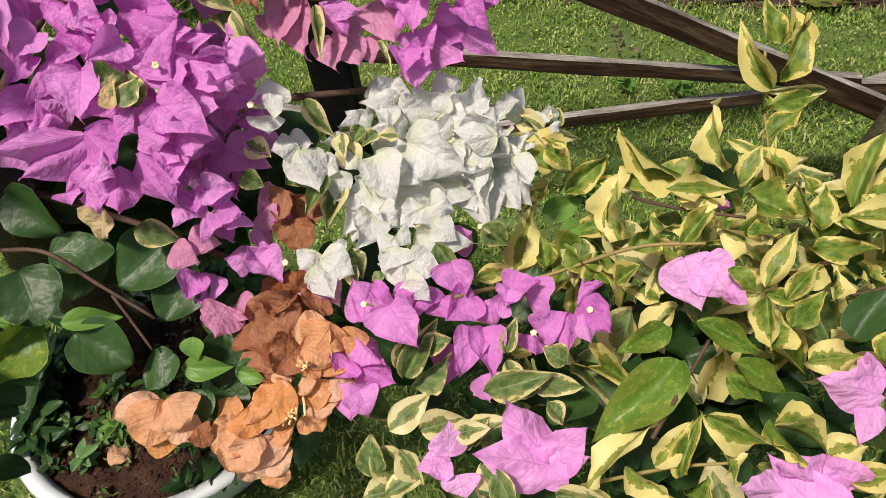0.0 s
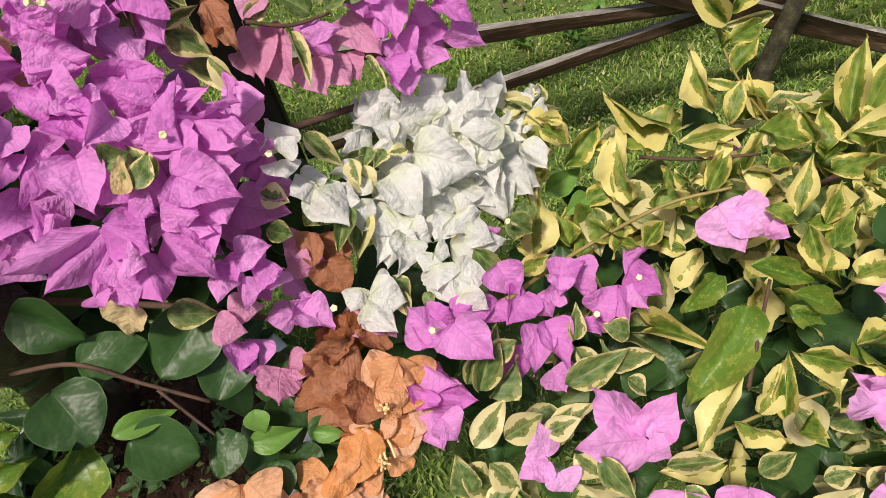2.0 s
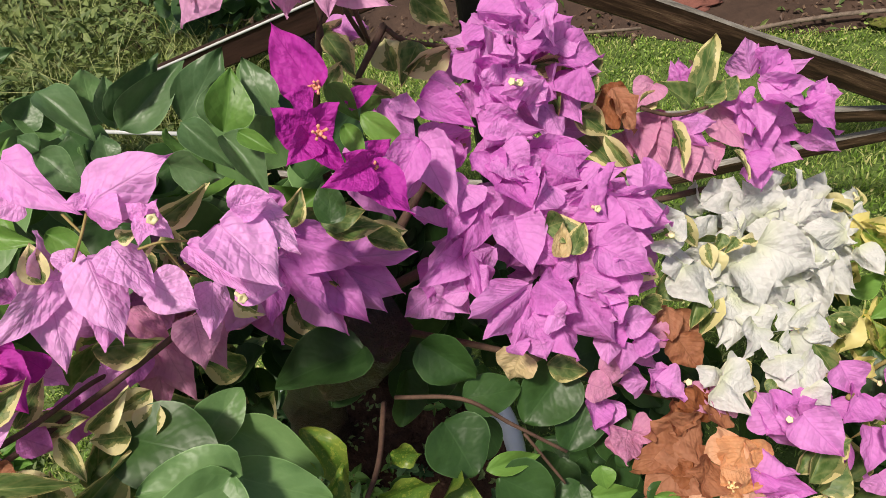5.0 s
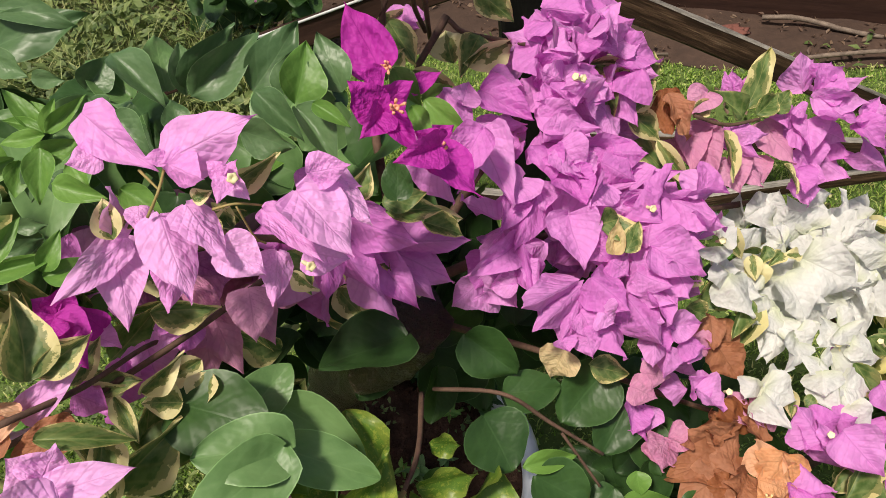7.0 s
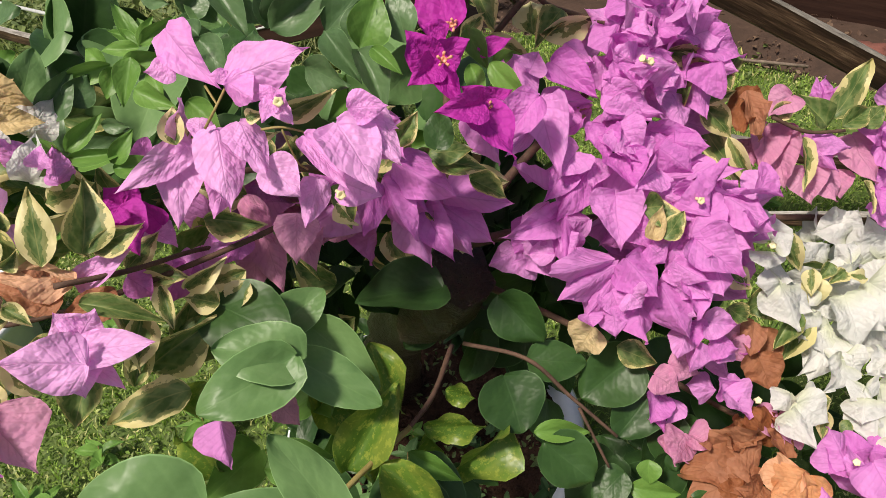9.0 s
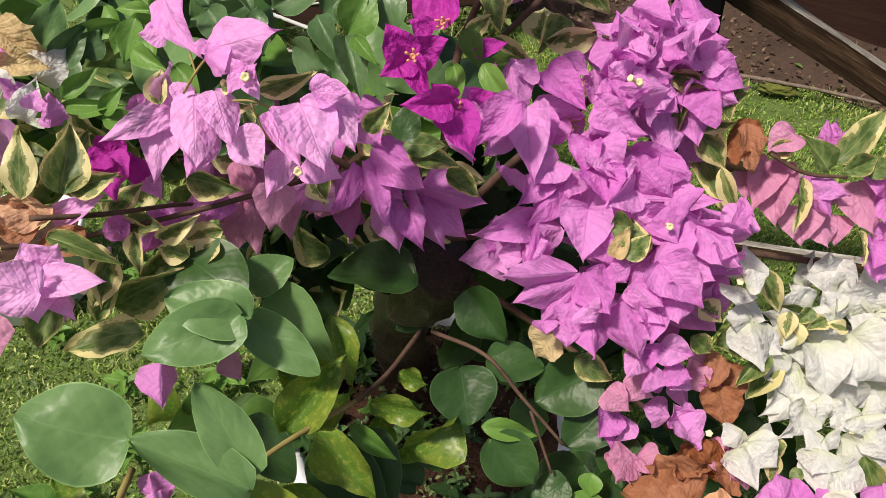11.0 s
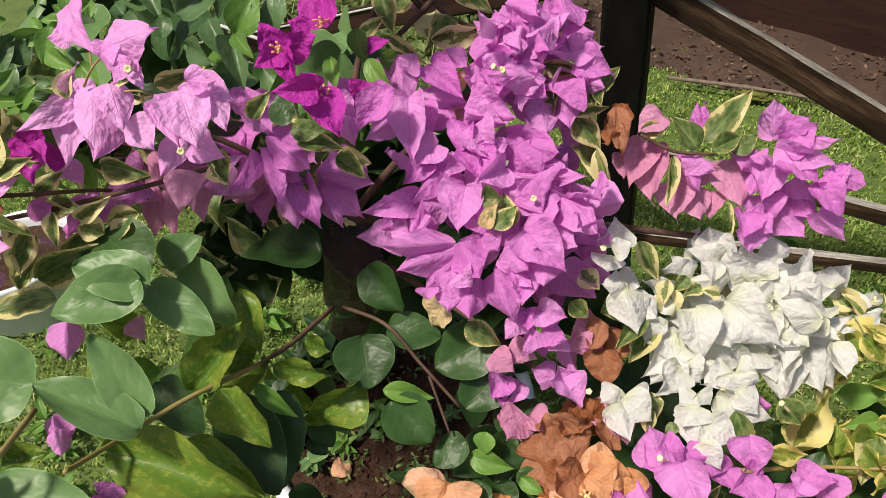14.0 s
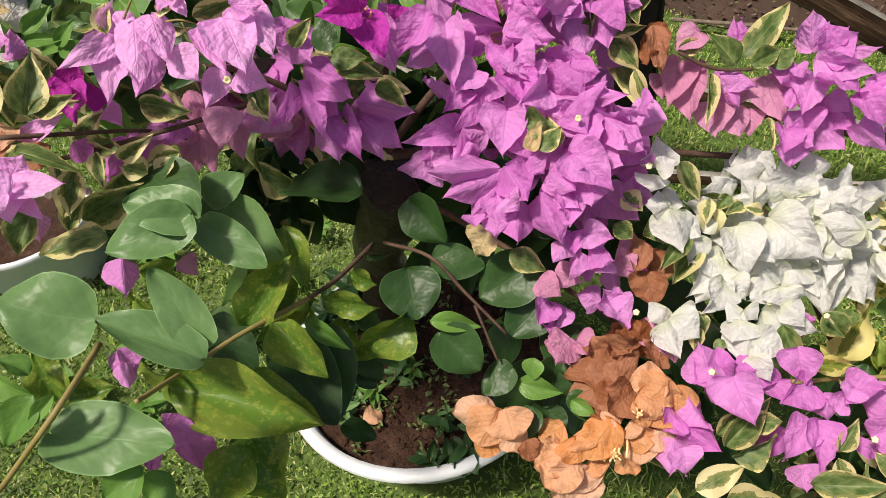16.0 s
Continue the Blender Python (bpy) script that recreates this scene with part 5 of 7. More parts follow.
for spec in (
    (-0.198, 0.440, 0.666, -0.182, 0.435, 0.656, 0.017, 8),
    (-0.115, 0.586, 0.740, -0.082, 0.623, 0.773, 0.025, -20),
    (-0.120, 0.577, 0.738, -0.143, 0.585, 0.764, 0.021, 3),
    (-0.092, 0.582, 0.735, -0.073, 0.597, 0.746, 0.019, -8),
    (-0.168, 0.567, 0.757, -0.145, 0.574, 0.757, 0.015, -21),
    (-0.139, 0.567, 0.734, -0.135, 0.533, 0.706, 0.011, 21),
    (-0.200, 0.547, 0.747, -0.179, 0.517, 0.716, 0.015, -14),
    (-0.090, 0.549, 0.706, -0.080, 0.531, 0.688, 0.006, 25),
    (-0.536, 0.347, 0.875, -0.540, 0.360, 0.892, 0.015, -13),
    (-0.492, 0.354, 0.889, -0.483, 0.355, 0.892, 0.009, -11),
):
    blade(purple_plant, "cream", *spec)
for spec in (
    (-0.598, 0.312, 0.831, -0.585, 0.332, 0.857, 0.019, -50),
    (-0.591, 0.310, 0.824, -0.561, 0.320, 0.838, 0.016, -3),
    (-0.593, 0.303, 0.839, -0.583, 0.296, 0.833, 0.009, 29),
    (-0.549, 0.318, 0.787, -0.522, 0.330, 0.804, 0.014, -37),
    (-0.555, 0.306, 0.802, -0.542, 0.287, 0.786, 0.011, 11),
    (-0.578, 0.324, 0.791, -0.549, 0.324, 0.794, 0.016, -8),
    (-0.609, 0.275, 0.866, -0.609, 0.286, 0.880, 0.011, -53),
    (-0.605, 0.263, 0.855, -0.596, 0.271, 0.860, 0.010, -54),
    (-0.608, 0.262, 0.856, -0.617, 0.272, 0.875, 0.014, -48),
    (-0.634, 0.232, 0.848, -0.645, 0.243, 0.870, 0.021, -9),
):
    blade(purple_plant, "cream", *spec)
for spec in (
    (-0.587, 0.270, 0.851, -0.592, 0.294, 0.885, 0.019, -36),
    (-0.571, 0.283, 0.849, -0.568, 0.307, 0.879, 0.026, -46),
    (-0.570, 0.289, 0.847, -0.544, 0.304, 0.853, 0.015, -40),
    (-0.603, 0.243, 0.851, -0.601, 0.249, 0.859, 0.010, -58),
    (-0.607, 0.228, 0.844, -0.588, 0.239, 0.847, 0.012, -25),
    (-0.591, 0.241, 0.851, -0.577, 0.238, 0.843, 0.010, 24),
    (-0.606, 0.217, 0.837, -0.614, 0.223, 0.849, 0.013, -16),
    (-0.563, 0.257, 0.839, -0.524, 0.261, 0.829, 0.012, 18),
    (-0.609, 0.218, 0.796, -0.612, 0.230, 0.814, 0.012, -34),
    (-0.614, 0.203, 0.800, -0.622, 0.217, 0.823, 0.014, -49),
):
    blade(purple_plant, "cream", *spec)
for spec in (
    (-0.578, 0.254, 0.789, -0.582, 0.224, 0.769, 0.023, 20),
    (-0.523, 0.255, 0.772, -0.561, 0.229, 0.777, 0.027, -26),
):
    blade(purple_plant, "cream", *spec)
for spec in (
    (-0.384, 0.452, 0.866, -0.375, 0.438, 0.847, 0.013, 6),
    (-0.378, 0.497, 0.841, -0.351, 0.476, 0.820, 0.017, -11),
    (-0.397, 0.519, 0.855, -0.382, 0.497, 0.837, 0.017, 5),
    (-0.381, 0.524, 0.825, -0.357, 0.529, 0.826, 0.018, -31),
    (-0.449, 0.436, 0.886, -0.436, 0.457, 0.913, 0.027, -36),
    (-0.605, 0.456, 0.879, -0.613, 0.470, 0.892, 0.011, -33),
    (-0.602, 0.407, 0.891, -0.634, 0.394, 0.888, 0.015, 41),
    (-0.584, 0.392, 0.897, -0.560, 0.404, 0.900, 0.014, -21),
    (-0.599, 0.406, 0.890, -0.604, 0.392, 0.875, 0.014, 40),
    (-0.609, 0.411, 0.887, -0.624, 0.418, 0.897, 0.013, 1),
):
    blade(purple_plant, "fresh", *spec)
for spec in (
    (-0.571, 0.333, 0.868, -0.543, 0.342, 0.865, 0.013, -20),
    (-0.571, 0.334, 0.871, -0.558, 0.346, 0.885, 0.011, -41),
    (-0.529, 0.363, 0.894, -0.510, 0.356, 0.879, 0.015, 3),
    (-0.434, 0.128, 0.712, -0.456, 0.105, 0.702, 0.027, 5),
    (-0.441, 0.143, 0.674, -0.454, 0.122, 0.667, 0.025, 27),
    (-0.615, 0.356, 0.852, -0.578, 0.358, 0.860, 0.012, -21),
    (-0.654, 0.291, 0.920, -0.685, 0.292, 0.933, 0.017, 2),
    (-0.678, 0.293, 0.905, -0.664, 0.320, 0.929, 0.018, -52),
    (-0.678, 0.274, 0.910, -0.643, 0.279, 0.902, 0.015, -5),
    (-0.654, 0.271, 0.882, -0.641, 0.293, 0.900, 0.015, -49),
):
    blade(purple_plant, "fresh", *spec)
for spec in (
    (-0.617, 0.172, 0.748, -0.629, 0.178, 0.762, 0.018, -36),
    (-0.263, 0.346, 0.552, -0.224, 0.341, 0.550, 0.021, 0),
    (-0.250, 0.358, 0.575, -0.250, 0.343, 0.563, 0.019, 5),
    (-0.214, 0.335, 0.557, -0.190, 0.328, 0.552, 0.015, -10),
    (-0.435, 0.417, 0.897, -0.416, 0.404, 0.887, 0.010, -8),
    (-0.591, 0.428, 0.892, -0.613, 0.433, 0.903, 0.009, -12),
    (-0.594, 0.431, 0.890, -0.613, 0.447, 0.913, 0.012, -12),
    (-0.590, 0.426, 0.893, -0.581, 0.436, 0.908, 0.009, -12),
    (-0.582, 0.414, 0.900, -0.557, 0.423, 0.915, 0.009, -24),
    (-0.586, 0.419, 0.896, -0.610, 0.413, 0.897, 0.010, 16),
):
    blade(purple_plant, "fresh", *spec)
for spec in (
    (-0.558, 0.380, 0.901, -0.546, 0.369, 0.892, 0.011, -3),
    (-0.567, 0.373, 0.895, -0.540, 0.364, 0.889, 0.014, -2),
    (-0.577, 0.395, 0.903, -0.579, 0.373, 0.884, 0.016, 27),
    (-0.503, 0.144, 0.764, -0.519, 0.146, 0.778, 0.016, -62),
    (-0.513, 0.098, 0.738, -0.527, 0.086, 0.738, 0.014, -4),
    (-0.507, 0.101, 0.744, -0.518, 0.111, 0.764, 0.014, -51),
    (-0.489, 0.131, 0.765, -0.512, 0.130, 0.783, 0.018, 6),
    (-0.484, 0.130, 0.769, -0.495, 0.102, 0.753, 0.023, 23),
    (-0.472, 0.133, 0.769, -0.482, 0.113, 0.760, 0.009, 14),
    (-0.338, 0.350, 0.612, -0.295, 0.359, 0.606, 0.017, 13),
):
    blade(purple_plant, "fresh", *spec)
for spec in (
    (-0.419, 0.296, 0.658, -0.383, 0.287, 0.637, 0.015, 7),
    (-0.671, 0.283, 0.883, -0.653, 0.300, 0.895, 0.011, -54),
    (-0.657, 0.282, 0.877, -0.627, 0.296, 0.881, 0.008, -19),
    (-0.593, 0.326, 0.871, -0.595, 0.317, 0.864, 0.008, 36),
    (-0.595, 0.325, 0.874, -0.607, 0.312, 0.870, 0.010, 27),
    (-0.594, 0.329, 0.877, -0.561, 0.339, 0.875, 0.009, -30),
    (-0.594, 0.331, 0.880, -0.576, 0.349, 0.894, 0.011, -27),
    (-0.593, 0.328, 0.881, -0.607, 0.328, 0.892, 0.009, 36),
):
    blade(purple_plant, "fresh", *spec)
for spec in (
    (-0.532, 0.470, 0.886, -0.538, 0.492, 0.912, 0.027, -20),
    (-0.554, 0.468, 0.885, -0.577, 0.483, 0.906, 0.027, -6),
    (-0.660, 0.385, 0.876, -0.652, 0.409, 0.901, 0.023, -52),
    (-0.463, 0.281, 0.774, -0.507, 0.268, 0.796, 0.037, -18),
    (-0.466, 0.279, 0.779, -0.509, 0.236, 0.771, 0.038, 24),
    (-0.430, 0.208, 0.731, -0.463, 0.228, 0.781, 0.029, -29),
    (-0.492, 0.192, 0.761, -0.545, 0.171, 0.781, 0.054, 2),
    (-0.426, 0.198, 0.732, -0.485, 0.188, 0.769, 0.034, -36),
    (-0.487, 0.124, 0.737, -0.414, 0.139, 0.723, 0.044, 27),
    (-0.504, 0.335, 0.736, -0.481, 0.358, 0.752, 0.030, -11),
):
    blade(purple_plant, "greyleaf", *spec)
for spec in (
    (-0.490, 0.343, 0.728, -0.438, 0.325, 0.692, 0.040, 0),
    (-0.477, 0.294, 0.757, -0.425, 0.283, 0.728, 0.030, 13),
):
    blade(purple_plant, "greyleaf", *spec)
for spec in (
    (-0.396, 0.387, 0.847, -0.393, 0.403, 0.864, 0.018, -17),
    (-0.534, 0.319, 0.774, -0.482, 0.299, 0.764, 0.050, 21),
    (-0.434, 0.278, 0.651, -0.375, 0.243, 0.607, 0.049, 28),
    (-0.216, 0.341, 0.555, -0.185, 0.339, 0.534, 0.022, -6),
    (-0.238, 0.401, 0.571, -0.227, 0.366, 0.547, 0.037, 15),
    (-0.232, 0.376, 0.556, -0.241, 0.344, 0.523, 0.039, 25),
    (-0.209, 0.401, 0.570, -0.233, 0.381, 0.553, 0.031, 19),
    (-0.237, 0.348, 0.525, -0.239, 0.318, 0.504, 0.037, 32),
    (-0.263, 0.416, 0.628, -0.305, 0.386, 0.612, 0.050, 18),
    (-0.249, 0.403, 0.605, -0.271, 0.368, 0.582, 0.043, 13),
):
    blade(purple_plant, "green", *spec)
for spec in (
    (-0.268, 0.351, 0.564, -0.292, 0.329, 0.552, 0.029, -10),
    (-0.244, 0.327, 0.545, -0.253, 0.302, 0.527, 0.024, 8),
    (-0.484, 0.267, 0.675, -0.445, 0.247, 0.642, 0.037, 5),
    (-0.412, 0.307, 0.635, -0.385, 0.257, 0.585, 0.039, 31),
    (-0.411, 0.413, 0.700, -0.467, 0.380, 0.712, 0.055, -25),
    (-0.369, 0.419, 0.686, -0.335, 0.400, 0.656, 0.040, -11),
    (-0.345, 0.393, 0.645, -0.301, 0.399, 0.634, 0.032, 4),
    (-0.362, 0.374, 0.647, -0.347, 0.345, 0.617, 0.052, 16),
    (-0.329, 0.347, 0.603, -0.292, 0.332, 0.576, 0.043, 19),
    (-0.394, 0.359, 0.596, -0.410, 0.348, 0.592, 0.031, 35),
):
    blade(purple_plant, "green", *spec)
for spec in (
    (-0.405, 0.331, 0.576, -0.378, 0.314, 0.561, 0.025, 21),
    (-0.389, 0.336, 0.585, -0.363, 0.324, 0.575, 0.018, 1),
    (-0.400, 0.312, 0.567, -0.381, 0.305, 0.561, 0.016, 30),
    (-0.406, 0.278, 0.536, -0.374, 0.272, 0.532, 0.023, 45),
):
    blade(purple_plant, "green", *spec)
for spec in (
    (-0.437, 0.207, 0.633, -0.392, 0.175, 0.597, 0.052, 27),
    (-0.412, 0.184, 0.646, -0.433, 0.147, 0.632, 0.038, 18),
    (-0.506, 0.152, 0.722, -0.476, 0.168, 0.727, 0.025, 1),
    (-0.505, 0.149, 0.729, -0.521, 0.162, 0.758, 0.026, -32),
    (-0.466, 0.193, 0.696, -0.362, 0.209, 0.673, 0.051, 16),
    (-0.452, 0.350, 0.706, -0.422, 0.321, 0.670, 0.024, 22),
    (-0.453, 0.268, 0.674, -0.420, 0.314, 0.713, 0.036, -7),
    (-0.441, 0.236, 0.660, -0.378, 0.229, 0.630, 0.020, 31),
    (-0.429, 0.271, 0.681, -0.382, 0.254, 0.648, 0.032, 10),
    (-0.402, 0.349, 0.658, -0.380, 0.349, 0.650, 0.019, -14),
):
    blade(purple_plant, "flecked", *spec)
for spec in (
    (-0.412, 0.316, 0.660, -0.369, 0.324, 0.651, 0.024, -17),
):
    blade(purple_plant, "flecked", *spec)
for spec in (
    (-0.297, 0.410, 0.668, -0.311, 0.399, 0.648, 0.029, -8),
    (-0.662, 0.362, 0.903, -0.629, 0.359, 0.876, 0.029, -2),
    (-0.679, 0.366, 0.891, -0.652, 0.384, 0.895, 0.025, -44),
    (-0.309, 0.531, 0.785, -0.329, 0.514, 0.783, 0.018, 38),
    (-0.319, 0.528, 0.806, -0.310, 0.539, 0.814, 0.016, -21),
    (-0.261, 0.425, 0.747, -0.256, 0.441, 0.765, 0.012, 5),
    (-0.550, 0.317, 0.756, -0.511, 0.325, 0.769, 0.012, -13),
    (-0.635, 0.306, 0.871, -0.651, 0.304, 0.881, 0.018, 5),
    (-0.645, 0.340, 0.894, -0.614, 0.346, 0.889, 0.019, -12),
):
    blade(purple_plant, "tan", *spec)
for spec in (
    (-0.610, 0.313, 0.873, -0.601, 0.326, 0.894, 0.021, -56),
    (-0.636, 0.354, 0.874, -0.627, 0.376, 0.887, 0.025, -52),
    (-0.631, 0.320, 0.881, -0.643, 0.321, 0.901, 0.026, -12),
    (-0.623, 0.308, 0.888, -0.632, 0.306, 0.899, 0.017, 2),
):
    blade(purple_plant, "white", *spec)
for spec in (
    (-0.128, 0.467, 0.640, -0.136, 0.452, 0.619, 0.021, 14),
    (-0.071, 0.438, 0.589, -0.025, 0.429, 0.576, 0.026, -15),
    (0.036, 0.583, 0.582, 0.059, 0.583, 0.591, 0.019, 17),
    (0.054, 0.583, 0.583, 0.051, 0.589, 0.600, 0.016, 16),
    (-0.071, 0.487, 0.607, -0.078, 0.460, 0.582, 0.045, -5),
    (-0.104, 0.508, 0.621, -0.079, 0.514, 0.632, 0.034, 4),
    (0.011, 0.581, 0.596, 0.033, 0.600, 0.614, 0.026, -9),
    (-0.094, 0.512, 0.634, -0.115, 0.519, 0.638, 0.020, 25),
    (-0.115, 0.498, 0.643, -0.146, 0.496, 0.647, 0.024, 50),
    (-0.116, 0.488, 0.637, -0.140, 0.489, 0.639, 0.020, -2),
):
    blade(golden_plant, "white", *spec)
for spec in (
    (-0.090, 0.509, 0.636, -0.114, 0.506, 0.639, 0.019, 57),
    (-0.096, 0.499, 0.621, -0.120, 0.481, 0.616, 0.026, -29),
    (-0.086, 0.523, 0.641, -0.102, 0.534, 0.649, 0.020, 27),
    (-0.077, 0.386, 0.591, -0.063, 0.373, 0.576, 0.021, -20),
    (-0.091, 0.555, 0.638, -0.103, 0.564, 0.666, 0.032, -9),
    (-0.092, 0.557, 0.643, -0.079, 0.570, 0.661, 0.029, 11),
    (-0.085, 0.549, 0.637, -0.110, 0.542, 0.655, 0.025, -1),
    (-0.112, 0.524, 0.642, -0.130, 0.514, 0.651, 0.025, 32),
    (-0.106, 0.524, 0.640, -0.124, 0.522, 0.656, 0.021, 9),
    (-0.071, 0.541, 0.620, -0.080, 0.555, 0.655, 0.044, 10),
):
    blade(golden_plant, "white", *spec)
for spec in (
    (-0.051, 0.552, 0.623, -0.067, 0.560, 0.654, 0.038, 17),
    (-0.050, 0.547, 0.619, -0.032, 0.565, 0.645, 0.044, -10),
    (-0.038, 0.564, 0.634, -0.047, 0.571, 0.656, 0.029, -7),
    (-0.029, 0.556, 0.619, -0.006, 0.573, 0.643, 0.039, -29),
    (-0.075, 0.532, 0.635, -0.095, 0.518, 0.640, 0.028, 25),
    (-0.038, 0.534, 0.615, -0.054, 0.534, 0.631, 0.032, -1),
    (-0.029, 0.549, 0.618, 0.000, 0.559, 0.631, 0.032, -12),
    (0.005, 0.542, 0.577, 0.037, 0.529, 0.566, 0.041, -8),
    (-0.059, 0.504, 0.596, -0.063, 0.477, 0.583, 0.034, 26),
    (-0.048, 0.503, 0.587, -0.055, 0.479, 0.578, 0.038, -26),
):
    blade(golden_plant, "white", *spec)
for spec in (
    (-0.034, 0.510, 0.584, -0.025, 0.483, 0.567, 0.035, -2),
    (-0.021, 0.515, 0.578, -0.015, 0.473, 0.555, 0.032, -12),
    (-0.015, 0.516, 0.578, -0.005, 0.479, 0.556, 0.031, 1),
    (-0.010, 0.524, 0.575, 0.023, 0.498, 0.555, 0.035, -32),
    (-0.006, 0.532, 0.581, 0.032, 0.502, 0.558, 0.041, -14),
    (-0.031, 0.540, 0.603, 0.016, 0.554, 0.620, 0.029, 8),
    (-0.023, 0.536, 0.600, 0.014, 0.543, 0.607, 0.029, 17),
    (-0.010, 0.542, 0.602, 0.036, 0.534, 0.594, 0.041, 15),
    (-0.088, 0.467, 0.599, -0.090, 0.448, 0.590, 0.027, -13),
    (-0.109, 0.463, 0.610, -0.119, 0.429, 0.597, 0.030, 2),
):
    blade(golden_plant, "white", *spec)
for spec in (
    (-0.105, 0.470, 0.611, -0.130, 0.433, 0.605, 0.030, 0),
    (-0.113, 0.469, 0.618, -0.134, 0.448, 0.619, 0.030, -15),
    (-0.019, 0.512, 0.599, -0.008, 0.502, 0.592, 0.021, -27),
    (-0.082, 0.498, 0.628, -0.062, 0.472, 0.610, 0.034, 7),
    (-0.086, 0.488, 0.633, -0.091, 0.469, 0.624, 0.024, 3),
    (-0.075, 0.509, 0.632, -0.025, 0.485, 0.613, 0.043, -8),
    (-0.100, 0.486, 0.639, -0.085, 0.450, 0.616, 0.033, 15),
    (-0.171, 0.479, 0.700, -0.171, 0.489, 0.720, 0.028, -19),
    (-0.173, 0.468, 0.700, -0.173, 0.456, 0.694, 0.026, 13),
    (-0.169, 0.464, 0.708, -0.155, 0.470, 0.714, 0.017, -9),
):
    blade(golden_plant, "white", *spec)
for spec in (
    (-0.166, 0.479, 0.667, -0.144, 0.476, 0.664, 0.020, -6),
    (-0.145, 0.473, 0.649, -0.126, 0.464, 0.641, 0.021, 4),
    (-0.156, 0.469, 0.668, -0.172, 0.457, 0.672, 0.023, 10),
    (-0.156, 0.468, 0.665, -0.144, 0.438, 0.646, 0.032, 6),
    (-0.100, 0.448, 0.610, -0.085, 0.438, 0.601, 0.026, 2),
    (-0.104, 0.440, 0.613, -0.115, 0.413, 0.605, 0.028, 28),
    (-0.109, 0.437, 0.611, -0.098, 0.444, 0.618, 0.022, -6),
    (-0.137, 0.410, 0.610, -0.125, 0.402, 0.603, 0.023, 16),
    (-0.147, 0.405, 0.612, -0.155, 0.389, 0.608, 0.023, 12),
    (-0.143, 0.398, 0.610, -0.120, 0.386, 0.600, 0.032, -3),
):
    blade(golden_plant, "white", *spec)
for spec in (
    (-0.149, 0.391, 0.609, -0.130, 0.370, 0.594, 0.023, 14),
    (-0.089, 0.426, 0.602, -0.100, 0.413, 0.602, 0.020, -12),
    (-0.086, 0.427, 0.601, -0.076, 0.421, 0.596, 0.020, 15),
    (-0.090, 0.413, 0.601, -0.091, 0.394, 0.592, 0.029, -12),
    (-0.081, 0.408, 0.594, -0.087, 0.383, 0.583, 0.035, -9),
    (-0.078, 0.406, 0.590, -0.052, 0.398, 0.583, 0.029, 5),
    (-0.062, 0.453, 0.607, -0.078, 0.433, 0.605, 0.027, 11),
    (-0.059, 0.459, 0.600, -0.038, 0.457, 0.598, 0.027, 10),
    (-0.062, 0.448, 0.609, -0.055, 0.434, 0.599, 0.030, 10),
    (-0.056, 0.438, 0.602, -0.036, 0.427, 0.594, 0.023, -6),
):
    blade(golden_plant, "white", *spec)
for spec in (
    (-0.403, 0.533, 0.978, -0.409, 0.480, 0.934, 0.040, 3),
    (-0.441, 0.554, 0.974, -0.453, 0.500, 0.937, 0.039, 50),
    (-0.376, 0.533, 0.965, -0.357, 0.496, 0.928, 0.039, 5),
    (-0.376, 0.498, 0.968, -0.374, 0.461, 0.934, 0.033, 41),
    (-0.371, 0.580, 0.953, -0.343, 0.539, 0.918, 0.042, -18),
    (-0.461, 0.560, 0.980, -0.459, 0.547, 0.962, 0.024, 31),
    (-0.400, 0.520, 0.954, -0.408, 0.484, 0.922, 0.035, 28),
    (-0.422, 0.554, 0.972, -0.464, 0.525, 0.951, 0.035, 33),
    (-0.420, 0.526, 0.941, -0.398, 0.501, 0.919, 0.031, 5),
    (-0.463, 0.549, 0.942, -0.500, 0.545, 0.936, 0.031, 68),
):
    blade(purple_plant, "pink", *spec)
for spec in (
    (-0.440, 0.536, 0.964, -0.467, 0.539, 0.968, 0.024, 50),
    (-0.366, 0.545, 0.941, -0.341, 0.540, 0.930, 0.022, -3),
    (-0.446, 0.515, 0.949, -0.480, 0.512, 0.922, 0.032, -3),
    (-0.433, 0.521, 0.959, -0.463, 0.523, 0.940, 0.026, 67),
    (-0.458, 0.565, 0.964, -0.488, 0.586, 0.976, 0.027, 17),
    (-0.370, 0.521, 0.929, -0.342, 0.491, 0.915, 0.030, -22),
    (-0.402, 0.564, 0.954, -0.384, 0.589, 0.977, 0.027, -5),
    (-0.431, 0.527, 0.952, -0.451, 0.515, 0.937, 0.021, 60),
):
    blade(purple_plant, "pink", *spec)
for spec in (
    (0.176, 0.450, 0.587, 0.185, 0.441, 0.587, 0.009, -26),
    (-0.046, 0.451, 0.555, -0.024, 0.458, 0.567, 0.030, -21),
    (-0.056, 0.388, 0.561, -0.050, 0.374, 0.553, 0.023, -6),
    (-0.027, 0.392, 0.559, -0.054, 0.372, 0.556, 0.029, 2),
    (0.000, 0.389, 0.554, -0.018, 0.385, 0.560, 0.023, 10),
    (-0.019, 0.386, 0.559, -0.013, 0.369, 0.550, 0.025, 1),
    (-0.001, 0.396, 0.556, 0.027, 0.395, 0.564, 0.026, 17),
    (0.001, 0.391, 0.566, -0.005, 0.379, 0.561, 0.020, 1),
    (-0.027, 0.342, 0.517, -0.020, 0.324, 0.508, 0.029, -11),
    (-0.027, 0.367, 0.548, -0.040, 0.332, 0.532, 0.025, -7),
):
    blade(golden_plant, "purple", *spec)
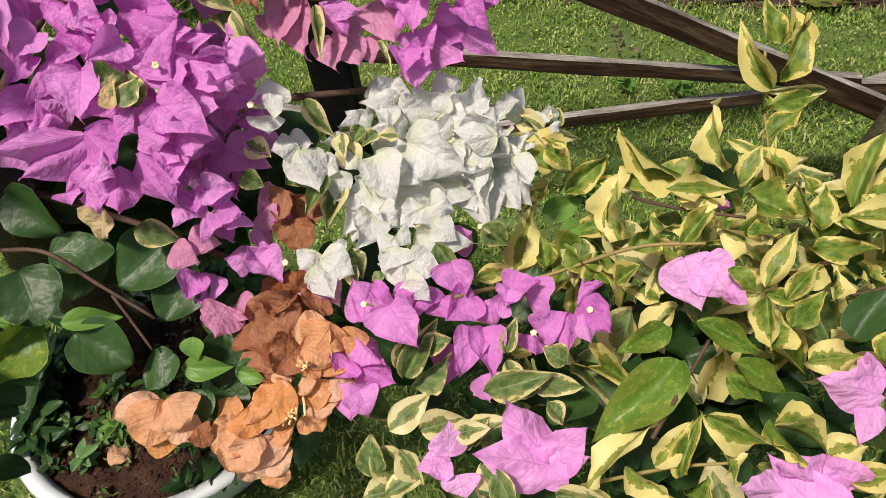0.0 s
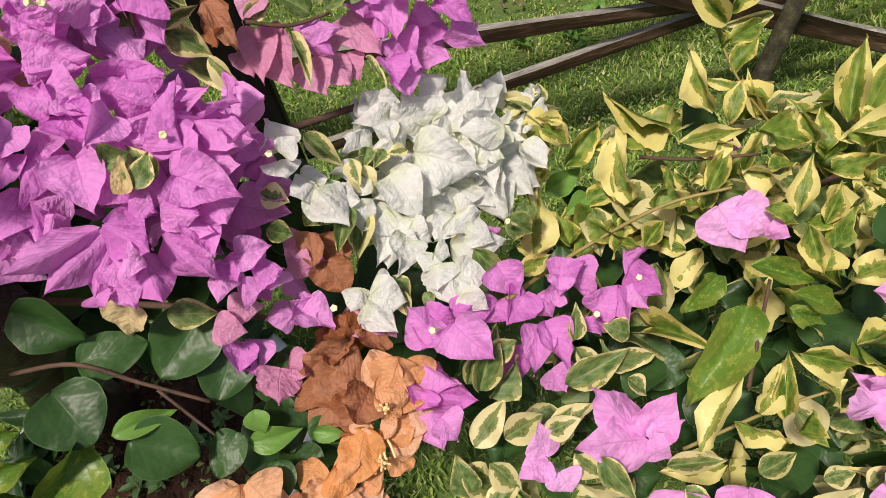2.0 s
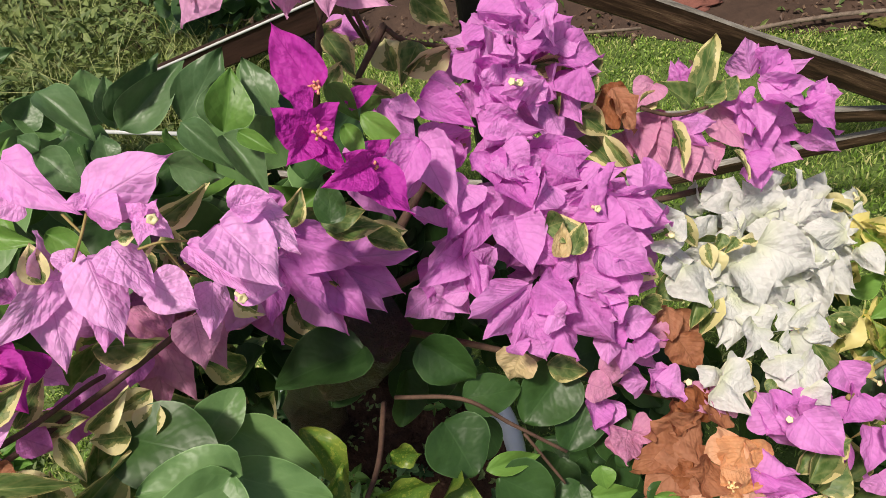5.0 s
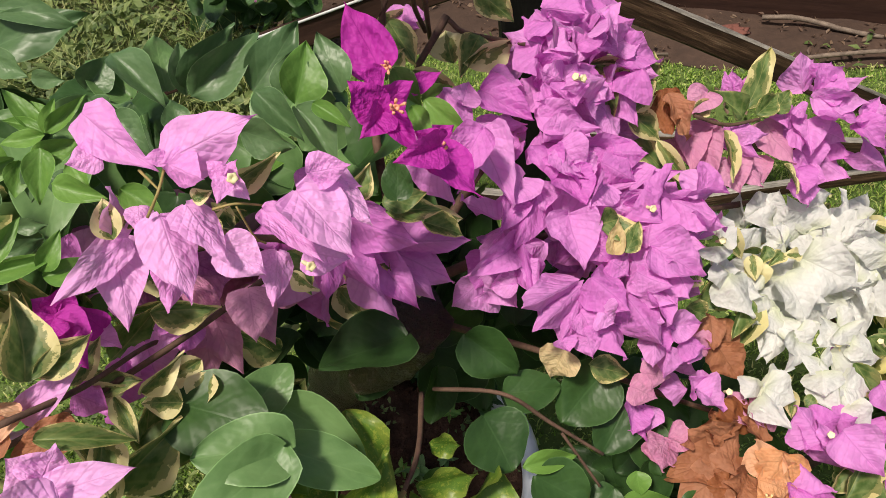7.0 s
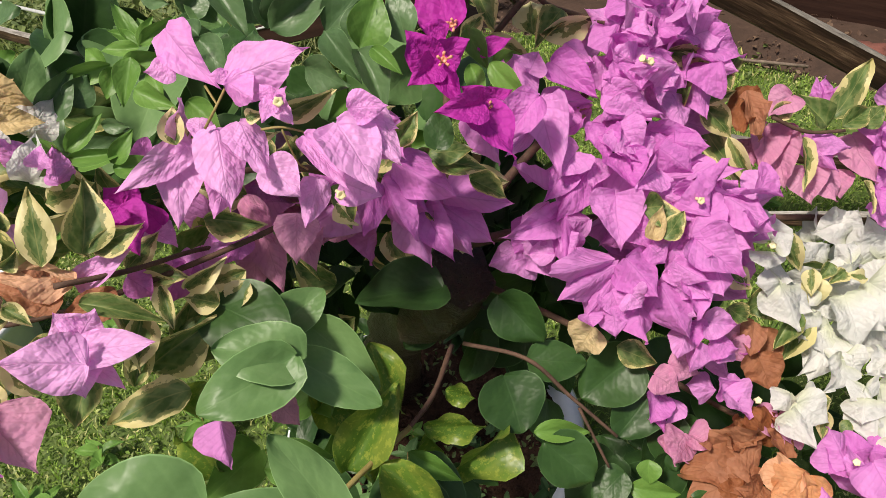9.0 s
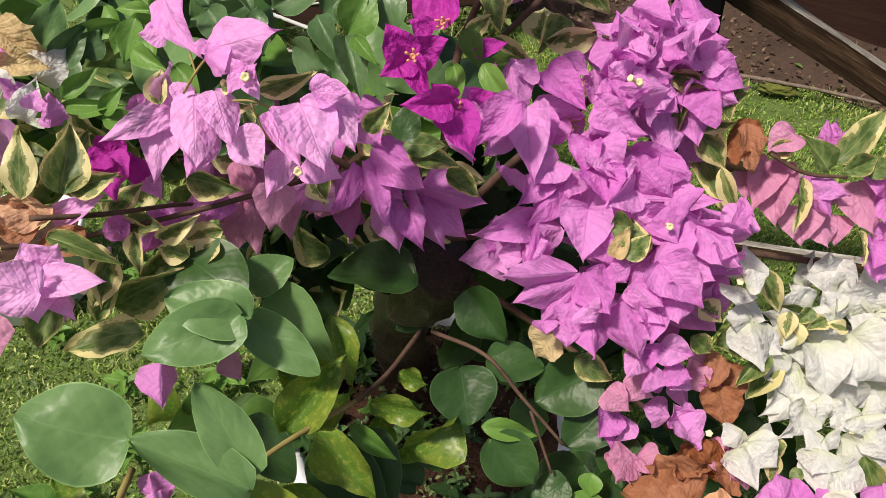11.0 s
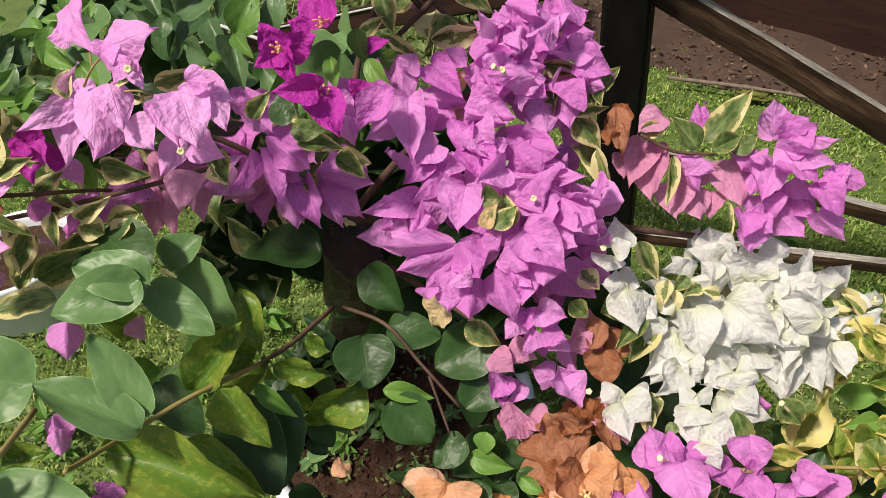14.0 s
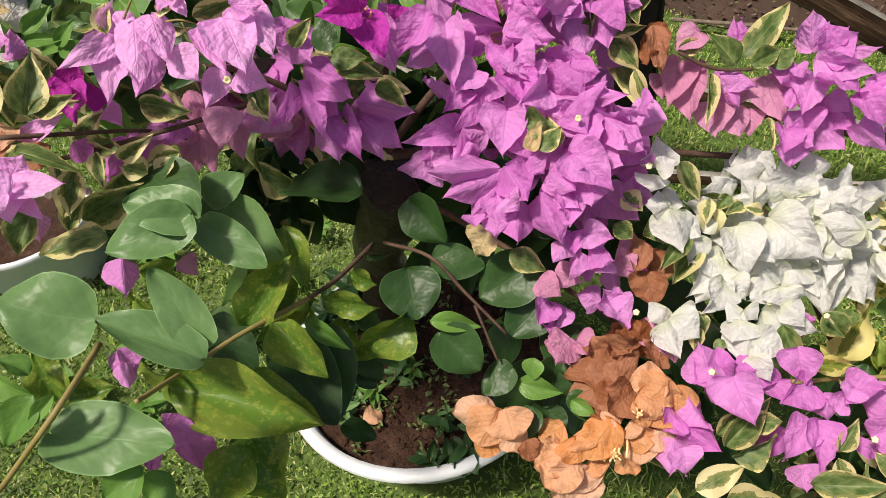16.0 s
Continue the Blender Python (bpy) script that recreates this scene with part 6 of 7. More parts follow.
for spec in (
    (-0.022, 0.363, 0.553, -0.019, 0.328, 0.535, 0.027, 12),
    (0.021, 0.373, 0.532, 0.045, 0.380, 0.548, 0.025, -7),
    (0.020, 0.365, 0.537, 0.015, 0.350, 0.530, 0.025, 10),
    (0.045, 0.380, 0.543, 0.046, 0.352, 0.529, 0.022, 11),
    (0.059, 0.380, 0.541, 0.061, 0.357, 0.529, 0.020, 4),
    (0.068, 0.394, 0.550, 0.059, 0.397, 0.558, 0.026, 19),
    (0.060, 0.387, 0.549, 0.081, 0.363, 0.538, 0.026, -6),
):
    blade(golden_plant, "purple", *spec)
for spec in (
    (0.205, 0.204, 0.513, 0.165, 0.245, 0.539, 0.038, 25),
    (0.139, 0.397, 0.580, 0.146, 0.361, 0.561, 0.042, -17),
    (0.150, 0.390, 0.582, 0.172, 0.363, 0.570, 0.035, -11),
    (0.164, 0.365, 0.576, 0.176, 0.353, 0.571, 0.016, -43),
    (-0.048, 0.273, 0.488, -0.046, 0.257, 0.480, 0.028, 5),
    (-0.054, 0.280, 0.497, -0.078, 0.272, 0.503, 0.024, -16),
    (-0.055, 0.283, 0.502, -0.052, 0.297, 0.524, 0.028, -13),
    (0.020, 0.267, 0.499, 0.034, 0.251, 0.492, 0.023, -17),
    (0.023, 0.268, 0.503, 0.051, 0.268, 0.512, 0.020, 1),
    (0.021, 0.272, 0.503, 0.048, 0.286, 0.530, 0.031, -7),
):
    blade(golden_plant, "pale_purple", *spec)
for spec in (
    (0.018, 0.276, 0.495, -0.006, 0.302, 0.546, 0.035, -23),
    (0.022, 0.272, 0.496, -0.033, 0.271, 0.526, 0.041, -7),
    (0.254, 0.287, 0.529, 0.236, 0.263, 0.520, 0.019, -15),
    (0.261, 0.301, 0.544, 0.234, 0.300, 0.556, 0.029, -5),
    (0.259, 0.292, 0.536, 0.213, 0.291, 0.558, 0.036, 19),
    (0.174, 0.227, 0.529, 0.139, 0.225, 0.545, 0.021, 4),
    (0.208, 0.230, 0.519, 0.166, 0.239, 0.550, 0.031, 15),
    (0.219, 0.230, 0.519, 0.200, 0.242, 0.545, 0.031, 3),
    (0.031, 0.227, 0.488, 0.009, 0.188, 0.470, 0.046, -21),
    (0.070, 0.211, 0.501, 0.045, 0.175, 0.485, 0.040, -35),
):
    blade(golden_plant, "pale_purple", *spec)
for spec in (
    (0.154, 0.184, 0.505, 0.166, 0.155, 0.498, 0.030, -24),
    (0.169, 0.189, 0.517, 0.173, 0.152, 0.504, 0.035, -8),
):
    blade(golden_plant, "pale_purple", *spec)
for spec in (
    (0.256, 0.425, 0.558, 0.267, 0.446, 0.585, 0.023, 19),
    (0.007, 0.472, 0.491, 0.032, 0.524, 0.549, 0.035, -14),
    (0.187, 0.351, 0.584, 0.188, 0.325, 0.554, 0.023, -31),
    (0.216, 0.262, 0.511, 0.244, 0.267, 0.519, 0.026, 14),
    (0.221, 0.241, 0.502, 0.257, 0.252, 0.505, 0.026, 25),
    (-0.025, 0.419, 0.551, 0.009, 0.424, 0.553, 0.018, 1),
    (0.070, 0.237, 0.486, 0.024, 0.246, 0.483, 0.026, -24),
    (0.217, 0.238, 0.521, 0.255, 0.235, 0.532, 0.021, 19),
    (0.253, 0.259, 0.533, 0.288, 0.257, 0.535, 0.024, 8),
    (0.293, 0.318, 0.548, 0.337, 0.355, 0.585, 0.031, 29),
):
    blade(golden_plant, "gold", *spec)
for spec in (
    (0.266, 0.313, 0.543, 0.278, 0.338, 0.568, 0.017, 41),
    (0.272, 0.313, 0.539, 0.300, 0.325, 0.557, 0.018, 20),
    (0.270, 0.310, 0.553, 0.308, 0.286, 0.537, 0.015, -7),
    (0.416, 0.478, 0.571, 0.406, 0.526, 0.623, 0.029, 43),
    (0.400, 0.446, 0.591, 0.460, 0.449, 0.607, 0.036, 10),
    (0.482, 0.487, 0.588, 0.482, 0.512, 0.617, 0.025, 44),
    (0.290, 0.436, 0.569, 0.359, 0.480, 0.615, 0.031, 24),
    (0.265, 0.416, 0.593, 0.338, 0.405, 0.601, 0.029, -1),
    (0.321, 0.430, 0.610, 0.364, 0.413, 0.597, 0.019, -29),
    (0.251, 0.421, 0.574, 0.256, 0.441, 0.600, 0.022, 35),
):
    blade(golden_plant, "gold", *spec)
for spec in (
    (0.294, 0.669, 0.589, 0.277, 0.697, 0.626, 0.024, 21),
    (0.293, 0.665, 0.590, 0.312, 0.691, 0.620, 0.016, -34),
    (0.305, 0.669, 0.598, 0.296, 0.679, 0.611, 0.016, 46),
    (0.288, 0.635, 0.567, 0.315, 0.675, 0.616, 0.033, -13),
    (0.276, 0.625, 0.566, 0.244, 0.658, 0.613, 0.029, 26),
    (0.266, 0.614, 0.547, 0.269, 0.627, 0.564, 0.013, -34),
    (0.270, 0.610, 0.558, 0.325, 0.612, 0.564, 0.022, -21),
    (0.263, 0.584, 0.538, 0.297, 0.603, 0.560, 0.023, 33),
    (0.257, 0.516, 0.532, 0.249, 0.542, 0.565, 0.015, 32),
    (0.273, 0.518, 0.534, 0.235, 0.547, 0.578, 0.026, -41),
):
    blade(golden_plant, "gold", *spec)
for spec in (
    (0.215, 0.507, 0.550, 0.238, 0.531, 0.579, 0.020, 38),
    (0.204, 0.518, 0.559, 0.187, 0.554, 0.605, 0.029, 44),
    (0.262, 0.469, 0.569, 0.256, 0.479, 0.582, 0.014, 7),
    (0.171, 0.536, 0.543, 0.111, 0.553, 0.579, 0.025, 58),
    (0.155, 0.522, 0.539, 0.105, 0.533, 0.564, 0.028, -23),
    (0.062, 0.531, 0.537, 0.105, 0.551, 0.560, 0.026, -7),
    (0.095, 0.514, 0.535, 0.104, 0.531, 0.555, 0.016, 40),
    (0.093, 0.485, 0.521, 0.092, 0.512, 0.555, 0.016, 48),
    (0.106, 0.480, 0.519, 0.103, 0.521, 0.570, 0.038, 48),
    (0.108, 0.443, 0.543, 0.135, 0.462, 0.566, 0.024, -32),
):
    blade(golden_plant, "gold", *spec)
for spec in (
    (0.121, 0.437, 0.587, 0.145, 0.426, 0.578, 0.016, -66),
    (0.142, 0.418, 0.574, 0.172, 0.439, 0.599, 0.019, 18),
    (0.142, 0.447, 0.599, 0.179, 0.446, 0.601, 0.018, -52),
    (0.134, 0.451, 0.605, 0.189, 0.448, 0.606, 0.021, -11),
    (0.167, 0.415, 0.594, 0.203, 0.397, 0.580, 0.021, -52),
    (0.189, 0.411, 0.589, 0.216, 0.412, 0.592, 0.018, 32),
    (0.192, 0.436, 0.607, 0.224, 0.418, 0.593, 0.032, 12),
    (0.240, 0.424, 0.586, 0.230, 0.441, 0.610, 0.025, 36),
    (0.219, 0.374, 0.562, 0.242, 0.386, 0.575, 0.023, 10),
    (0.197, 0.375, 0.564, 0.220, 0.404, 0.599, 0.022, 14),
):
    blade(golden_plant, "gold", *spec)
for spec in (
    (0.258, 0.419, 0.584, 0.281, 0.420, 0.587, 0.013, -12),
    (0.278, 0.426, 0.591, 0.298, 0.429, 0.596, 0.018, 12),
    (0.260, 0.414, 0.593, 0.291, 0.403, 0.585, 0.015, -4),
    (0.280, 0.438, 0.580, 0.305, 0.481, 0.632, 0.028, 31),
    (0.234, 0.395, 0.583, 0.285, 0.388, 0.579, 0.021, -20),
    (0.246, 0.375, 0.571, 0.267, 0.377, 0.574, 0.021, 63),
    (0.094, 0.427, 0.519, 0.117, 0.439, 0.533, 0.020, 12),
    (0.121, 0.447, 0.546, 0.153, 0.438, 0.539, 0.017, 38),
    (0.148, 0.430, 0.538, 0.174, 0.443, 0.554, 0.017, 47),
    (0.181, 0.417, 0.540, 0.206, 0.404, 0.530, 0.017, -37),
):
    blade(golden_plant, "gold", *spec)
for spec in (
    (0.053, 0.455, 0.546, 0.075, 0.424, 0.520, 0.020, -59),
    (0.081, 0.449, 0.540, 0.072, 0.424, 0.522, 0.017, 36),
    (0.037, 0.458, 0.511, 0.036, 0.479, 0.537, 0.018, -9),
    (0.046, 0.546, 0.584, 0.067, 0.526, 0.568, 0.025, -6),
    (0.063, 0.542, 0.584, 0.043, 0.546, 0.593, 0.015, 3),
    (0.044, 0.237, 0.529, 0.082, 0.269, 0.566, 0.024, 49),
    (0.089, 0.242, 0.546, 0.113, 0.262, 0.569, 0.019, 3),
    (0.105, 0.235, 0.542, 0.113, 0.258, 0.570, 0.017, 33),
    (0.069, 0.241, 0.549, 0.101, 0.223, 0.535, 0.021, -25),
    (0.105, 0.223, 0.543, 0.122, 0.229, 0.550, 0.021, -60),
):
    blade(golden_plant, "gold", *spec)
for spec in (
    (0.120, 0.260, 0.580, 0.162, 0.239, 0.564, 0.023, -14),
    (0.170, 0.260, 0.560, 0.208, 0.252, 0.554, 0.021, 51),
    (0.165, 0.260, 0.567, 0.187, 0.237, 0.549, 0.014, -61),
    (0.130, 0.238, 0.566, 0.142, 0.224, 0.555, 0.018, 28),
    (0.189, 0.328, 0.549, 0.202, 0.345, 0.569, 0.022, -8),
    (0.207, 0.341, 0.557, 0.234, 0.357, 0.575, 0.023, -1),
    (0.189, 0.358, 0.579, 0.219, 0.349, 0.572, 0.014, -5),
    (0.204, 0.353, 0.574, 0.226, 0.370, 0.594, 0.017, 19),
    (0.238, 0.352, 0.570, 0.245, 0.368, 0.589, 0.014, -13),
    (0.213, 0.317, 0.548, 0.254, 0.316, 0.550, 0.029, 8),
):
    blade(golden_plant, "gold", *spec)
for spec in (
    (0.166, 0.372, 0.594, 0.186, 0.356, 0.582, 0.016, 3),
):
    blade(golden_plant, "gold", *spec)
for spec in (
    (0.052, 0.586, 0.578, 0.051, 0.596, 0.591, 0.011, 9),
    (0.040, 0.527, 0.514, 0.080, 0.535, 0.524, 0.025, -3),
    (0.076, 0.508, 0.514, 0.047, 0.497, 0.511, 0.018, -16),
):
    blade(golden_plant, "fresh", *spec)
for spec in (
    (0.043, 0.348, 0.521, 0.024, 0.357, 0.529, 0.020, -17),
    (-0.094, 0.346, 0.531, -0.071, 0.374, 0.550, 0.025, -17),
    (-0.104, 0.313, 0.493, -0.068, 0.333, 0.510, 0.025, -4),
    (-0.120, 0.302, 0.481, -0.094, 0.283, 0.454, 0.030, 26),
    (-0.108, 0.281, 0.451, -0.132, 0.277, 0.451, 0.026, -17),
    (-0.079, 0.313, 0.490, -0.043, 0.319, 0.494, 0.025, 10),
    (-0.136, 0.509, 0.644, -0.102, 0.509, 0.636, 0.019, -14),
    (-0.129, 0.497, 0.644, -0.117, 0.483, 0.625, 0.024, 14),
    (-0.154, 0.479, 0.640, -0.175, 0.465, 0.636, 0.031, 14),
    (-0.130, 0.475, 0.629, -0.147, 0.441, 0.604, 0.023, 13),
):
    blade(golden_plant, "cream", *spec)
for spec in (
    (-0.195, 0.468, 0.677, -0.178, 0.460, 0.666, 0.020, 2),
    (0.332, 0.628, 0.557, 0.268, 0.627, 0.561, 0.012, 14),
    (0.046, 0.568, 0.585, 0.027, 0.578, 0.600, 0.013, -4),
    (0.049, 0.587, 0.568, 0.083, 0.585, 0.558, 0.013, -16),
    (0.038, 0.578, 0.572, 0.048, 0.593, 0.584, 0.013, 2),
    (0.060, 0.585, 0.574, 0.064, 0.596, 0.590, 0.017, 18),
    (0.098, 0.180, 0.474, 0.147, 0.185, 0.491, 0.031, 26),
    (0.150, 0.188, 0.489, 0.173, 0.194, 0.496, 0.018, 31),
    (0.106, 0.176, 0.469, 0.112, 0.155, 0.455, 0.023, -8),
    (-0.055, 0.427, 0.588, -0.036, 0.403, 0.562, 0.021, -18),
):
    blade(golden_plant, "cream", *spec)
for spec in (
    (-0.124, 0.419, 0.598, -0.116, 0.401, 0.581, 0.019, 10),
    (-0.154, 0.512, 0.681, -0.133, 0.493, 0.658, 0.017, 3),
    (-0.126, 0.498, 0.655, -0.127, 0.480, 0.642, 0.015, -13),
    (-0.111, 0.505, 0.656, -0.117, 0.492, 0.648, 0.013, 19),
    (-0.098, 0.503, 0.649, -0.109, 0.492, 0.646, 0.013, 8),
    (-0.081, 0.502, 0.643, -0.097, 0.499, 0.650, 0.012, -8),
    (-0.138, 0.467, 0.640, -0.158, 0.436, 0.625, 0.016, 12),
    (-0.118, 0.404, 0.594, -0.121, 0.386, 0.582, 0.013, -20),
    (-0.099, 0.402, 0.586, -0.107, 0.391, 0.582, 0.010, -15),
    (-0.016, 0.471, 0.562, 0.002, 0.458, 0.545, 0.025, 1),
):
    blade(golden_plant, "cream", *spec)
for spec in (
    (0.009, 0.479, 0.560, -0.002, 0.464, 0.554, 0.019, -30),
    (-0.119, 0.286, 0.470, -0.119, 0.307, 0.495, 0.025, 4),
    (-0.096, 0.300, 0.484, -0.077, 0.277, 0.466, 0.022, -2),
    (-0.109, 0.274, 0.461, -0.077, 0.283, 0.472, 0.021, 31),
    (-0.044, 0.295, 0.488, -0.025, 0.312, 0.508, 0.021, 33),
    (-0.037, 0.296, 0.491, -0.009, 0.311, 0.508, 0.025, 43),
    (-0.031, 0.283, 0.487, -0.016, 0.261, 0.469, 0.020, -15),
    (-0.087, 0.338, 0.529, -0.059, 0.366, 0.562, 0.022, -1),
    (-0.081, 0.334, 0.523, -0.048, 0.346, 0.537, 0.022, -30),
    (-0.071, 0.353, 0.547, -0.047, 0.356, 0.551, 0.019, 6),
):
    blade(golden_plant, "cream", *spec)
for spec in (
    (-0.005, 0.342, 0.538, 0.006, 0.318, 0.519, 0.017, 10),
    (0.006, 0.320, 0.517, 0.018, 0.339, 0.539, 0.015, -16),
    (0.013, 0.327, 0.529, 0.052, 0.319, 0.524, 0.021, -21),
    (-0.005, 0.345, 0.544, 0.005, 0.362, 0.564, 0.014, 3),
    (0.025, 0.312, 0.521, 0.037, 0.299, 0.511, 0.016, 11),
    (-0.049, 0.296, 0.510, -0.022, 0.296, 0.520, 0.019, 3),
    (-0.023, 0.319, 0.530, 0.029, 0.318, 0.548, 0.024, 4),
    (0.082, 0.218, 0.503, 0.110, 0.218, 0.513, 0.018, 29),
    (0.033, 0.230, 0.491, 0.046, 0.209, 0.480, 0.016, -4),
    (0.001, 0.225, 0.472, -0.035, 0.239, 0.483, 0.016, -9),
):
    blade(golden_plant, "cream", *spec)
for spec in (
    (0.087, 0.201, 0.494, 0.091, 0.177, 0.480, 0.013, -23),
    (0.120, 0.200, 0.503, 0.141, 0.197, 0.508, 0.016, 6),
    (0.166, 0.160, 0.476, 0.158, 0.138, 0.460, 0.016, -24),
    (0.129, 0.164, 0.476, 0.130, 0.141, 0.461, 0.021, -18),
    (0.099, 0.177, 0.483, 0.131, 0.165, 0.485, 0.025, 23),
    (-0.019, 0.265, 0.511, -0.006, 0.231, 0.492, 0.019, -12),
    (0.023, 0.242, 0.511, 0.062, 0.230, 0.516, 0.016, 18),
):
    blade(golden_plant, "cream", *spec)
for spec in (
    (0.252, 0.337, 0.546, 0.281, 0.359, 0.570, 0.028, 32),
    (0.349, 0.383, 0.604, 0.380, 0.380, 0.604, 0.028, 7),
    (0.281, 0.353, 0.561, 0.254, 0.338, 0.545, 0.031, -21),
):
    blade(golden_plant, "green", *spec)
for spec in (
    (0.124, 0.388, 0.552, 0.144, 0.399, 0.564, 0.021, 3),
    (0.154, 0.309, 0.545, 0.179, 0.296, 0.534, 0.017, -27),
    (0.161, 0.318, 0.552, 0.195, 0.297, 0.536, 0.020, 4),
    (0.137, 0.341, 0.572, 0.180, 0.320, 0.555, 0.020, 0),
    (0.121, 0.355, 0.550, 0.079, 0.337, 0.546, 0.022, 7),
    (0.119, 0.312, 0.566, 0.056, 0.262, 0.540, 0.038, -2),
):
    blade(golden_plant, "flecked", *spec)
for spec in (
    (-0.282, 0.313, 0.543, -0.296, 0.313, 0.553, 0.031, -48),
    (-0.274, 0.304, 0.536, -0.280, 0.282, 0.526, 0.027, 9),
    (-0.273, 0.315, 0.548, -0.303, 0.297, 0.551, 0.034, 6),
    (-0.262, 0.304, 0.540, -0.247, 0.289, 0.533, 0.027, 21),
    (-0.272, 0.314, 0.556, -0.277, 0.283, 0.541, 0.042, 42),
    (-0.266, 0.314, 0.557, -0.253, 0.293, 0.546, 0.042, 4),
    (-0.217, 0.323, 0.533, -0.236, 0.309, 0.532, 0.035, -27),
    (-0.191, 0.306, 0.519, -0.179, 0.296, 0.515, 0.035, 20),
    (-0.194, 0.284, 0.495, -0.191, 0.270, 0.488, 0.024, 8),
    (-0.198, 0.295, 0.508, -0.189, 0.275, 0.497, 0.035, 20),
):
    blade(purple_plant, "orange", *spec)
for spec in (
    (-0.205, 0.292, 0.509, -0.217, 0.272, 0.502, 0.035, 20),
    (-0.213, 0.306, 0.526, -0.237, 0.287, 0.524, 0.035, 13),
    (-0.195, 0.295, 0.517, -0.184, 0.284, 0.512, 0.035, 36),
    (-0.199, 0.298, 0.523, -0.199, 0.281, 0.515, 0.046, 34),
    (-0.204, 0.302, 0.527, -0.225, 0.273, 0.518, 0.041, -14),
    (-0.200, 0.316, 0.548, -0.188, 0.304, 0.542, 0.042, 14),
    (-0.206, 0.310, 0.543, -0.195, 0.294, 0.535, 0.038, 44),
    (-0.129, 0.362, 0.569, -0.129, 0.343, 0.559, 0.035, 4),
    (-0.140, 0.334, 0.542, -0.135, 0.317, 0.534, 0.031, 25),
    (-0.140, 0.345, 0.558, -0.143, 0.328, 0.550, 0.035, 10),
):
    blade(purple_plant, "orange", *spec)
for spec in (
    (-0.141, 0.359, 0.575, -0.163, 0.348, 0.578, 0.035, -3),
    (-0.137, 0.359, 0.578, -0.147, 0.339, 0.570, 0.042, 32),
    (-0.161, 0.344, 0.570, -0.140, 0.334, 0.568, 0.030, 21),
    (-0.151, 0.335, 0.564, -0.161, 0.325, 0.562, 0.024, 4),
    (-0.167, 0.315, 0.522, -0.153, 0.302, 0.516, 0.027, 26),
    (-0.154, 0.324, 0.534, -0.148, 0.308, 0.525, 0.031, -5),
    (-0.158, 0.330, 0.545, -0.152, 0.311, 0.535, 0.031, 3),
    (-0.164, 0.329, 0.551, -0.153, 0.322, 0.549, 0.024, 23),
    (-0.171, 0.326, 0.553, -0.183, 0.326, 0.560, 0.024, -6),
    (-0.176, 0.326, 0.553, -0.193, 0.295, 0.542, 0.035, -4),
):
    blade(purple_plant, "orange", *spec)
for spec in (
    (-0.576, 0.275, 0.837, -0.604, 0.260, 0.857, 0.026, -25),
):
    blade(purple_plant, "orange", *spec)
for spec in (
    (-0.661, 0.520, 0.903, -0.586, 0.524, 0.916, 0.033, -12),
    (-0.650, 0.533, 0.926, -0.595, 0.521, 0.920, 0.021, 12),
    (-0.646, 0.503, 0.906, -0.621, 0.492, 0.897, 0.018, -11),
    (-0.617, 0.485, 0.897, -0.595, 0.482, 0.896, 0.012, -24),
    (-0.560, 0.445, 0.888, -0.537, 0.427, 0.873, 0.023, 11),
    (-0.521, 0.438, 0.877, -0.524, 0.449, 0.892, 0.017, -17),
    (-0.577, 0.465, 0.895, -0.561, 0.476, 0.911, 0.021, -41),
    (-0.559, 0.476, 0.911, -0.525, 0.451, 0.891, 0.022, 21),
    (-0.562, 0.450, 0.887, -0.574, 0.454, 0.896, 0.014, -15),
    (-0.515, 0.454, 0.890, -0.515, 0.473, 0.915, 0.019, -27),
):
    blade(purple_plant, "glossy", *spec)
for spec in (
    (-0.518, 0.455, 0.892, -0.479, 0.475, 0.920, 0.024, -35),
    (-0.511, 0.450, 0.891, -0.469, 0.468, 0.918, 0.025, -37),
    (-0.476, 0.454, 0.887, -0.442, 0.475, 0.916, 0.029, -25),
    (-0.423, 0.450, 0.882, -0.432, 0.471, 0.912, 0.023, 7),
    (-0.447, 0.427, 0.890, -0.426, 0.399, 0.867, 0.021, 23),
    (-0.456, 0.442, 0.887, -0.442, 0.459, 0.911, 0.022, -5),
    (-0.470, 0.437, 0.897, -0.444, 0.415, 0.879, 0.018, -2),
    (-0.478, 0.414, 0.887, -0.448, 0.402, 0.878, 0.023, -28),
    (-0.752, 0.326, 0.872, -0.734, 0.325, 0.864, 0.011, 15),
    (-0.729, 0.340, 0.875, -0.718, 0.351, 0.883, 0.013, -39),
):
    blade(purple_plant, "glossy", *spec)
for spec in (
    (-0.625, 0.367, 0.851, -0.596, 0.381, 0.855, 0.016, -17),
    (-0.609, 0.384, 0.862, -0.591, 0.386, 0.858, 0.010, -18),
    (-0.624, 0.385, 0.874, -0.614, 0.400, 0.888, 0.020, -36),
    (-0.640, 0.374, 0.873, -0.622, 0.397, 0.894, 0.020, -49),
    (-0.591, 0.409, 0.886, -0.594, 0.391, 0.873, 0.015, 26),
    (-0.586, 0.401, 0.880, -0.560, 0.395, 0.866, 0.016, 8),
):
    blade(purple_plant, "glossy", *spec)

# ---------------------------------------------------------------- inner foliage, behind the outer leaves, partly added to darken gaps


